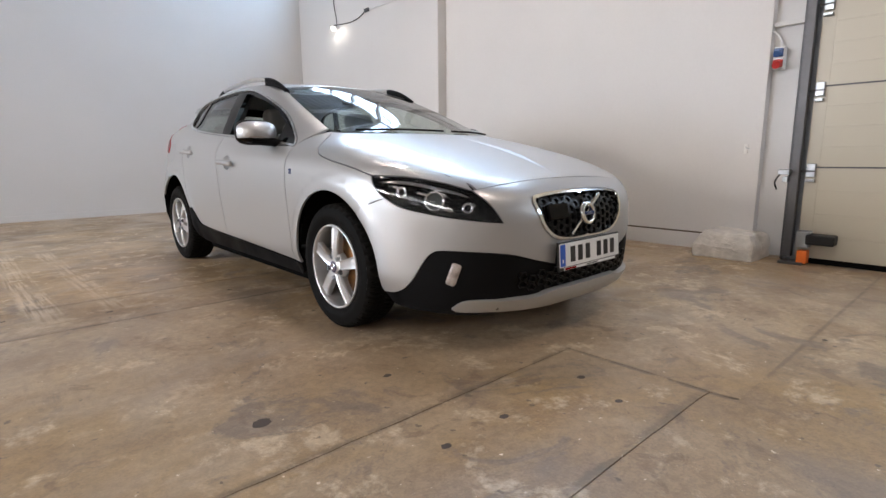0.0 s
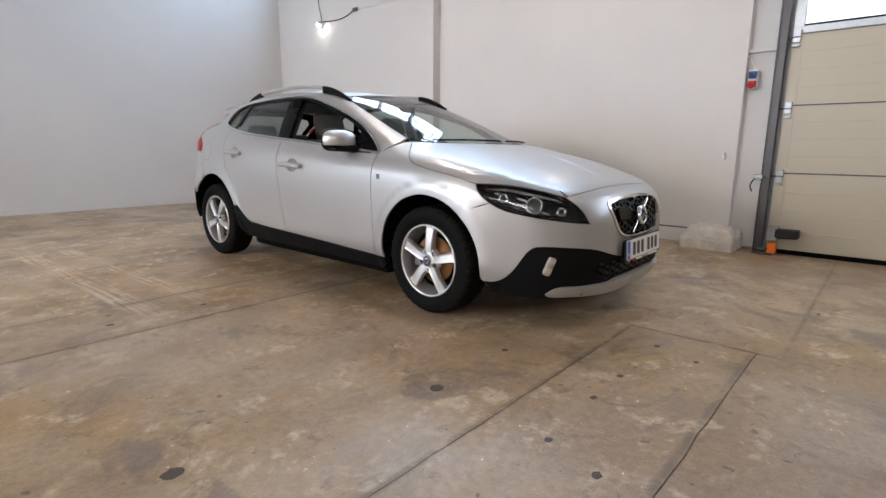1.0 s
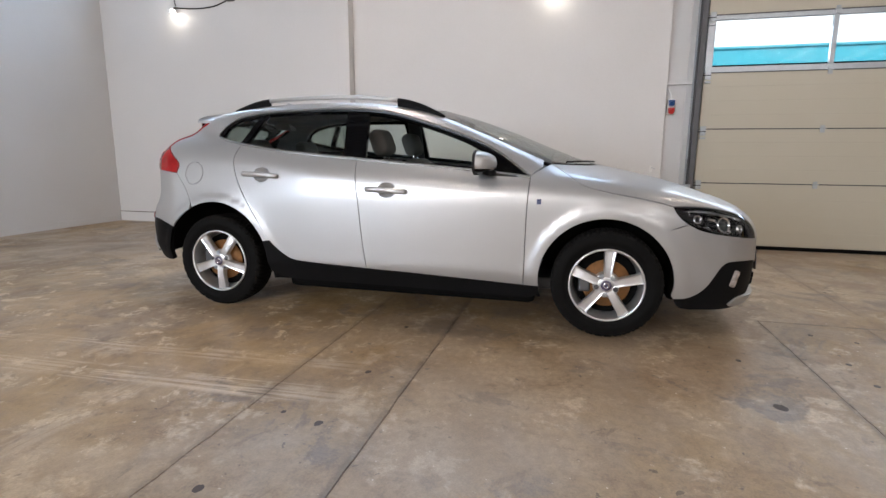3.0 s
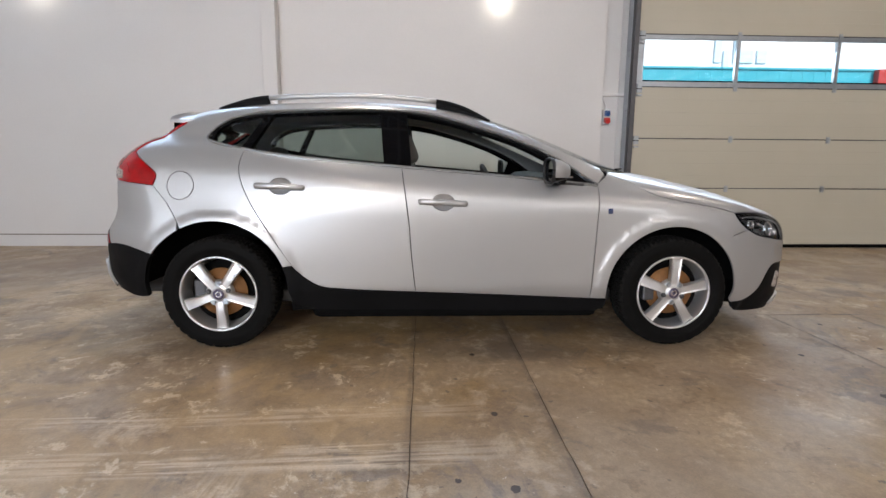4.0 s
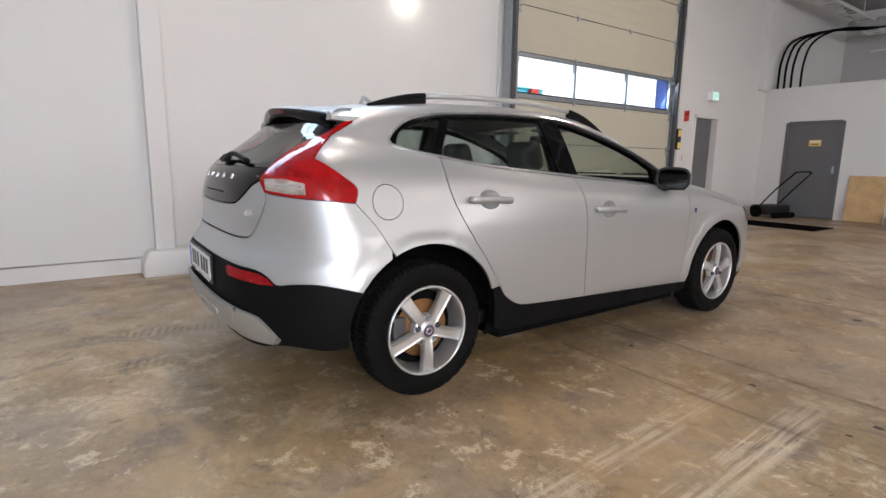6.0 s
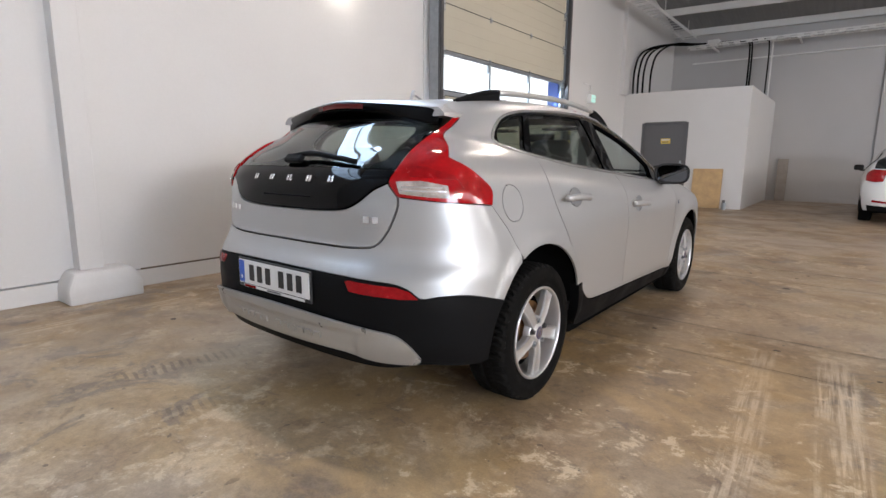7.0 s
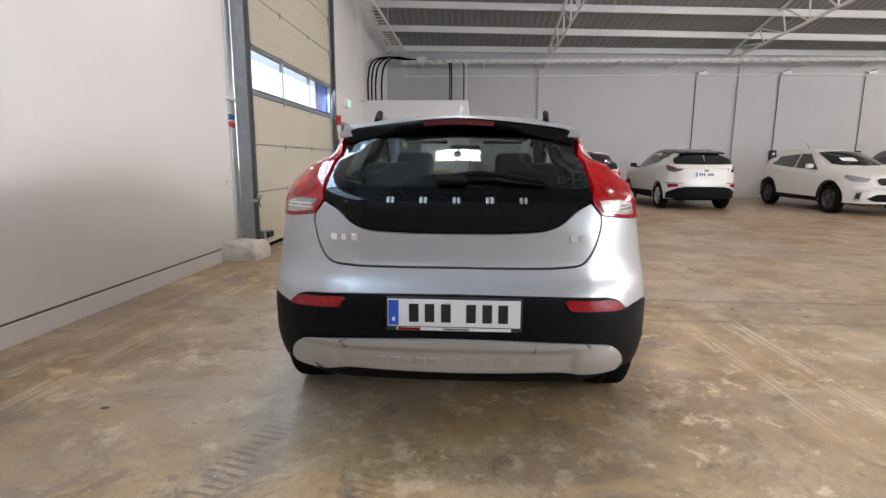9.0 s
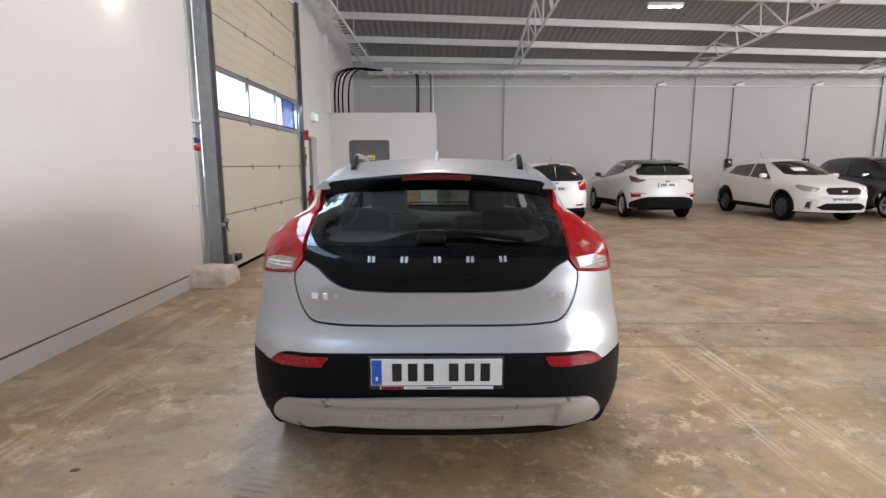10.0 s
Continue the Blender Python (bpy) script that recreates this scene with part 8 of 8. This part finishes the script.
# white coupe-like crossover with black roof seen from behind
def crossover_extras(c):
    side_windows(c, 1.0, 0.10, lambda x: 1.40 - 0.05 * (x - 2.4) ** 2, 1.5, 3.15)
    over("side_pillar", c, [(3.1, 0.8, 1.26), (3.5, 0.78, 1.34), (3.6, 0.62, 1.47), (2.9, 0.66, 1.49)], TINTED, off=0.004)
    over("rear_window", c, [(4.2, 0.0, 1.14), (4.2, 0.40, 1.14), (4.0, 0.62, 1.15), (3.85, 0.55, 1.30), (3.75, 0.50, 1.43), (4.0, 0.3, 1.46), (4.0, 0.0, 1.47)], TINTED, both=True)
    over("tail_lamp", c, [(4.20, 0.50, 1.02), (4.02, 0.74, 1.10), (3.80, 0.88, 1.13), (3.84, 0.87, 1.08), (4.0, 0.78, 0.98), (4.14, 0.66, 0.95)], SMOKED, off=0.012)
    over("reflector", c, [(4.22, 0.62, 0.66), (4.02, 0.80, 0.665), (4.04, 0.79, 0.565), (4.22, 0.62, 0.60)], RED_LENS, off=0.022)
    over("lamp_surround", c, [(4.26, 0.50, 0.69), (3.95, 0.84, 0.69), (3.95, 0.84, 0.675), (4.26, 0.50, 0.675)], PLATE_BLACK)
    over("lower_cladding", c, [(4.3, 0.0, 0.60), (4.3, 0.45, 0.60), (4.2, 0.62, 0.56), (3.98, 0.82, 0.44), (3.96, 0.83, 0.30), (4.2, 0.6, 0.30), (4.3, 0.0, 0.30)], TRIM, both=True)
    over("sill_cladding", c, [(1.28, 0.85, 0.42), (3.12, 0.85, 0.45), (3.12, 0.85, 0.26), (1.28, 0.85, 0.26)], TRIM)
    over("tail_edge", c, [(4.22, 0.0, 1.075), (4.22, 0.45, 1.07), (4.10, 0.62, 1.055), (4.10, 0.62, 1.035), (4.22, 0.45, 1.05), (4.22, 0.0, 1.055)], PEARL_PAINT, off=0.03, both=True, depth=0.03)
    over("badge", c, [(4.2, 0.0, 1.01), (4.2, 0.05, 1.01), (4.2, 0.05, 0.97), (4.2, 0.0, 0.97)], CHROME, both=True)
    far_plate(c, 4.33, 0.90, True)
    part("spoiler", box((-0.55, -0.15, -0.03), (0.55, 0.15, 0.012), 0.02), GLOSS_BLACK, c, at=pose(0, 3.84, 1.452, -9, 0, 0))
    over("roof_side", c, [(2.0, 0.56, 1.43), (2.5, 0.66, 1.455), (3.1, 0.64, 1.45), (3.62, 0.60, 1.40), (3.66, 0.50, 1.47), (3.3, 0.545, 1.52), (2.5, 0.55, 1.53), (2.1, 0.53, 1.49)], DARK_PAINT, off=0.020)
    small_mirrors(c, 1.58, 1.12, BLACK_PLASTIC)
    over_top("windscreen", c, [(1.02, 0.0), (1.12, 0.4), (1.3, 0.60), (2.0, 0.50), (1.95, 0.0)], TINTED)


TALL = {"belt": ([0.9, 1.32, 2.48, 3.37, 3.6, 4.2], [0.98, 1.02, 1.12, 1.23, 1.28, 1.32]),
        "tuck": ([0.15, 0.26, 0.36, 0.46, 0.7, 0.88, 1.0, 1.1, 1.2, 1.4], [0.08, 0.05, 0.03, 0.02, 0.004, 0.0, 0.012, 0.03, 0.065, 0.15]),
        "top": ([-0.1, 0.04, 0.12, 0.25, 0.45, 0.7, 1.0, 1.3, 1.6, 2.5, 3.5, 4.2], [0.70, 0.86, 0.91, 0.955, 1.0, 1.045, 1.09, 1.13, 1.16, 1.24, 1.34, 1.40]),
        "nose": ([0.15, 0.24, 0.34, 0.45, 0.6, 0.78, 0.90, 1.0], [0.10, 0.03, 0.0, -0.02, -0.02, 0.0, 0.05, 0.16])}
parked_car("car", "white crossover with black roof parked at the wall", pose(-3.65, -5.62 - 4.33, 0),
           {**TALL, "roof": ([0.6, 1.02, 1.3, 1.6, 1.9, 2.08, 2.4, 2.8, 3.3, 3.75, 3.95, 4.1, 4.3], [0.95, 1.11, 1.23, 1.35, 1.455, 1.50, 1.545, 1.56, 1.54, 1.46, 1.36, 1.24, 1.08]),
            "tail": ([0.2, 0.35, 0.5, 0.62, 0.75, 0.95, 1.06, 1.14, 1.3, 1.5], [4.22, 4.29, 4.31, 4.32, 4.31, 4.30, 4.27, 4.20, 4.10, 3.95])},
           (0.86, 3.50), 0.335, PEARL_PAINT, 0.28, DARK_PAINT, crossover_extras, 0.05)


# white crossover facing the hall
def facing_extras(c):
    side_windows(c, 1.02, 0.05, lambda x: 1.43 - 0.04 * (x - 2.4) ** 2, 1.5, 3.55)
    over_top("windscreen", c, [(1.04, 0.0), (1.14, 0.4), (1.32, 0.60), (2.0, 0.52), (1.95, 0.0)], TINTED)
    m = on_top([1.22], [0.18])[0]
    part("paper_note", box((-0.18, -0.10, 0.0), (0.18, 0.10, 0.003)), PAPER, c, at=pose(-0.22, 1.32, float(m[2]) + 0.085, 24, 0, 0))
    over("headlamp", c, [(0.10, 0.50, 0.84), (0.30, 0.74, 0.90), (0.48, 0.83, 0.92), (0.46, 0.83, 0.86), (0.30, 0.76, 0.78), (0.12, 0.58, 0.765)], CLEAR_LAMP)
    over("grille", c, [(-0.02, 0.0, 0.86), (0.0, 0.36, 0.85), (0.02, 0.42, 0.80), (0.0, 0.36, 0.70), (-0.02, 0.0, 0.69)], GRILLE_BLACK, both=True)
    over("grille_bar", c, [(-0.02, 0.0, 0.80), (0.0, 0.38, 0.80), (0.0, 0.38, 0.765), (-0.02, 0.0, 0.765)], CHROME, off=0.014, both=True)
    over("lower_grille", c, [(-0.02, 0.0, 0.50), (0.0, 0.40, 0.50), (0.08, 0.56, 0.40), (0.04, 0.45, 0.34), (-0.02, 0.0, 0.33)], TRIM, both=True)
    over("fog_surround", c, [(0.14, 0.62, 0.54), (0.22, 0.70, 0.54), (0.24, 0.74, 0.36), (0.14, 0.66, 0.34)], CHROME, off=0.004)
    over("fog_lamp", c, [(0.155, 0.645, 0.52), (0.21, 0.69, 0.52), (0.225, 0.72, 0.40), (0.155, 0.665, 0.38)], PLATE_BLACK, off=0.010)
    over("sill_cladding", c, [(1.30, 0.85, 0.36), (3.14, 0.85, 0.38), (3.14, 0.85, 0.26), (1.30, 0.85, 0.26)], TRIM)
    for ax in (0.90, 3.53):
        ring_o = arc(ax, 0.345, 0.455, -10, 190, 0.04)
        ring_i = arc(ax, 0.345, 0.395, 190, -10, 0.04)
        poly = [np.array((belt_s(q[0], 0.84), q[1])) for q in ring_o + ring_i]
        for l in (False, True):
            skin("arch_cladding", [patch(poly, step=0.04)], TRIM, c, off=0.008, depth=0.02, gap=0, left=l)
    far_plate(c, -0.07, 0.60, False)
    small_mirrors(c, 1.60, 1.12, PEARL_PAINT)
    for sg in (1, -1):
        part("door_handle", box((-0.015, -0.10, -0.015), (0.015, 0.10, 0.015), 0.008), PEARL_PAINT, c, at=pose(-sg * 0.885, 2.2, 0.95))
        part("door_handle", box((-0.015, -0.10, -0.015), (0.015, 0.10, 0.015), 0.008), PEARL_PAINT, c, at=pose(-sg * 0.885, 3.15, 0.99))
        part("badge", box((-0.07, -0.01, -0.02), (0.07, 0.01, 0.02)), CHROME, c, at=pose(0, -0.03, 0.78)) if sg > 0 else None
    part("aerial", rod((0, 3.2, 1.55), (0, 3.38, 1.74), 0.005, 6), BLACK_RUBBER, c)
    over("rear_window", c, [(4.2, 0.0, 1.14), (4.2, 0.40, 1.14), (4.0, 0.62, 1.15), (3.85, 0.55, 1.40), (4.0, 0.3, 1.46), (4.0, 0.0, 1.47)], TINTED, both=True)


FACING = {**TALL, "roof": ([0.6, 1.02, 1.3, 1.6, 1.9, 2.08, 2.4, 2.8, 3.3, 3.75, 3.95, 4.1, 4.3], [0.95, 1.12, 1.25, 1.37, 1.475, 1.52, 1.565, 1.58, 1.565, 1.52, 1.42, 1.28, 1.10]),
          "tail": ([0.2, 0.35, 0.5, 0.62, 0.75, 0.95, 1.06, 1.14, 1.3, 1.5], [4.22, 4.29, 4.31, 4.32, 4.31, 4.29, 4.26, 4.20, 4.10, 3.97])}
parked_car("car", "white crossover facing the hall, paper behind the windscreen", pose(-7.40, -4.62, 0, 0, 0, 180), FACING,
           (0.90, 3.53), 0.345, PEARL_PAINT, 0.28, PEARL_PAINT, facing_extras, 0.05, rim=DARK_STEEL)


def dark_extras(c):
    side_windows(c, 1.02, 0.05, lambda x: 1.43 - 0.04 * (x - 2.4) ** 2, 1.5, 3.55)
    over_top("windscreen", c, [(1.04, 0.0), (1.14, 0.4), (1.32, 0.60), (2.0, 0.52), (1.95, 0.0)], TINTED)
    over("headlamp", c, [(0.10, 0.50, 0.84), (0.30, 0.74, 0.90), (0.48, 0.83, 0.92), (0.46, 0.83, 0.86), (0.30, 0.76, 0.78), (0.12, 0.58, 0.765)], CLEAR_LAMP)
    over("grille", c, [(-0.02, 0.0, 0.86), (0.0, 0.36, 0.85), (0.02, 0.42, 0.80), (0.0, 0.36, 0.60), (-0.02, 0.0, 0.59)], GRILLE_BLACK, both=True)
    far_plate(c, -0.07, 0.55, False)
    small_mirrors(c, 1.60, 1.12, CHROME)


DARKC = {**FACING, "roof": (FACING["roof"][0], [z + 0.06 for z in FACING["roof"][1]])}
parked_car("car", "dark crossover facing the hall beside the white one", pose(-10.45, -5.0, 0, 0, 0, 180), DARKC,
           (0.90, 3.53), 0.345, DARK_PAINT, 0.28, DARK_PAINT, dark_extras, 0.05)
CUR.clear()
CUR.update(MAIN)
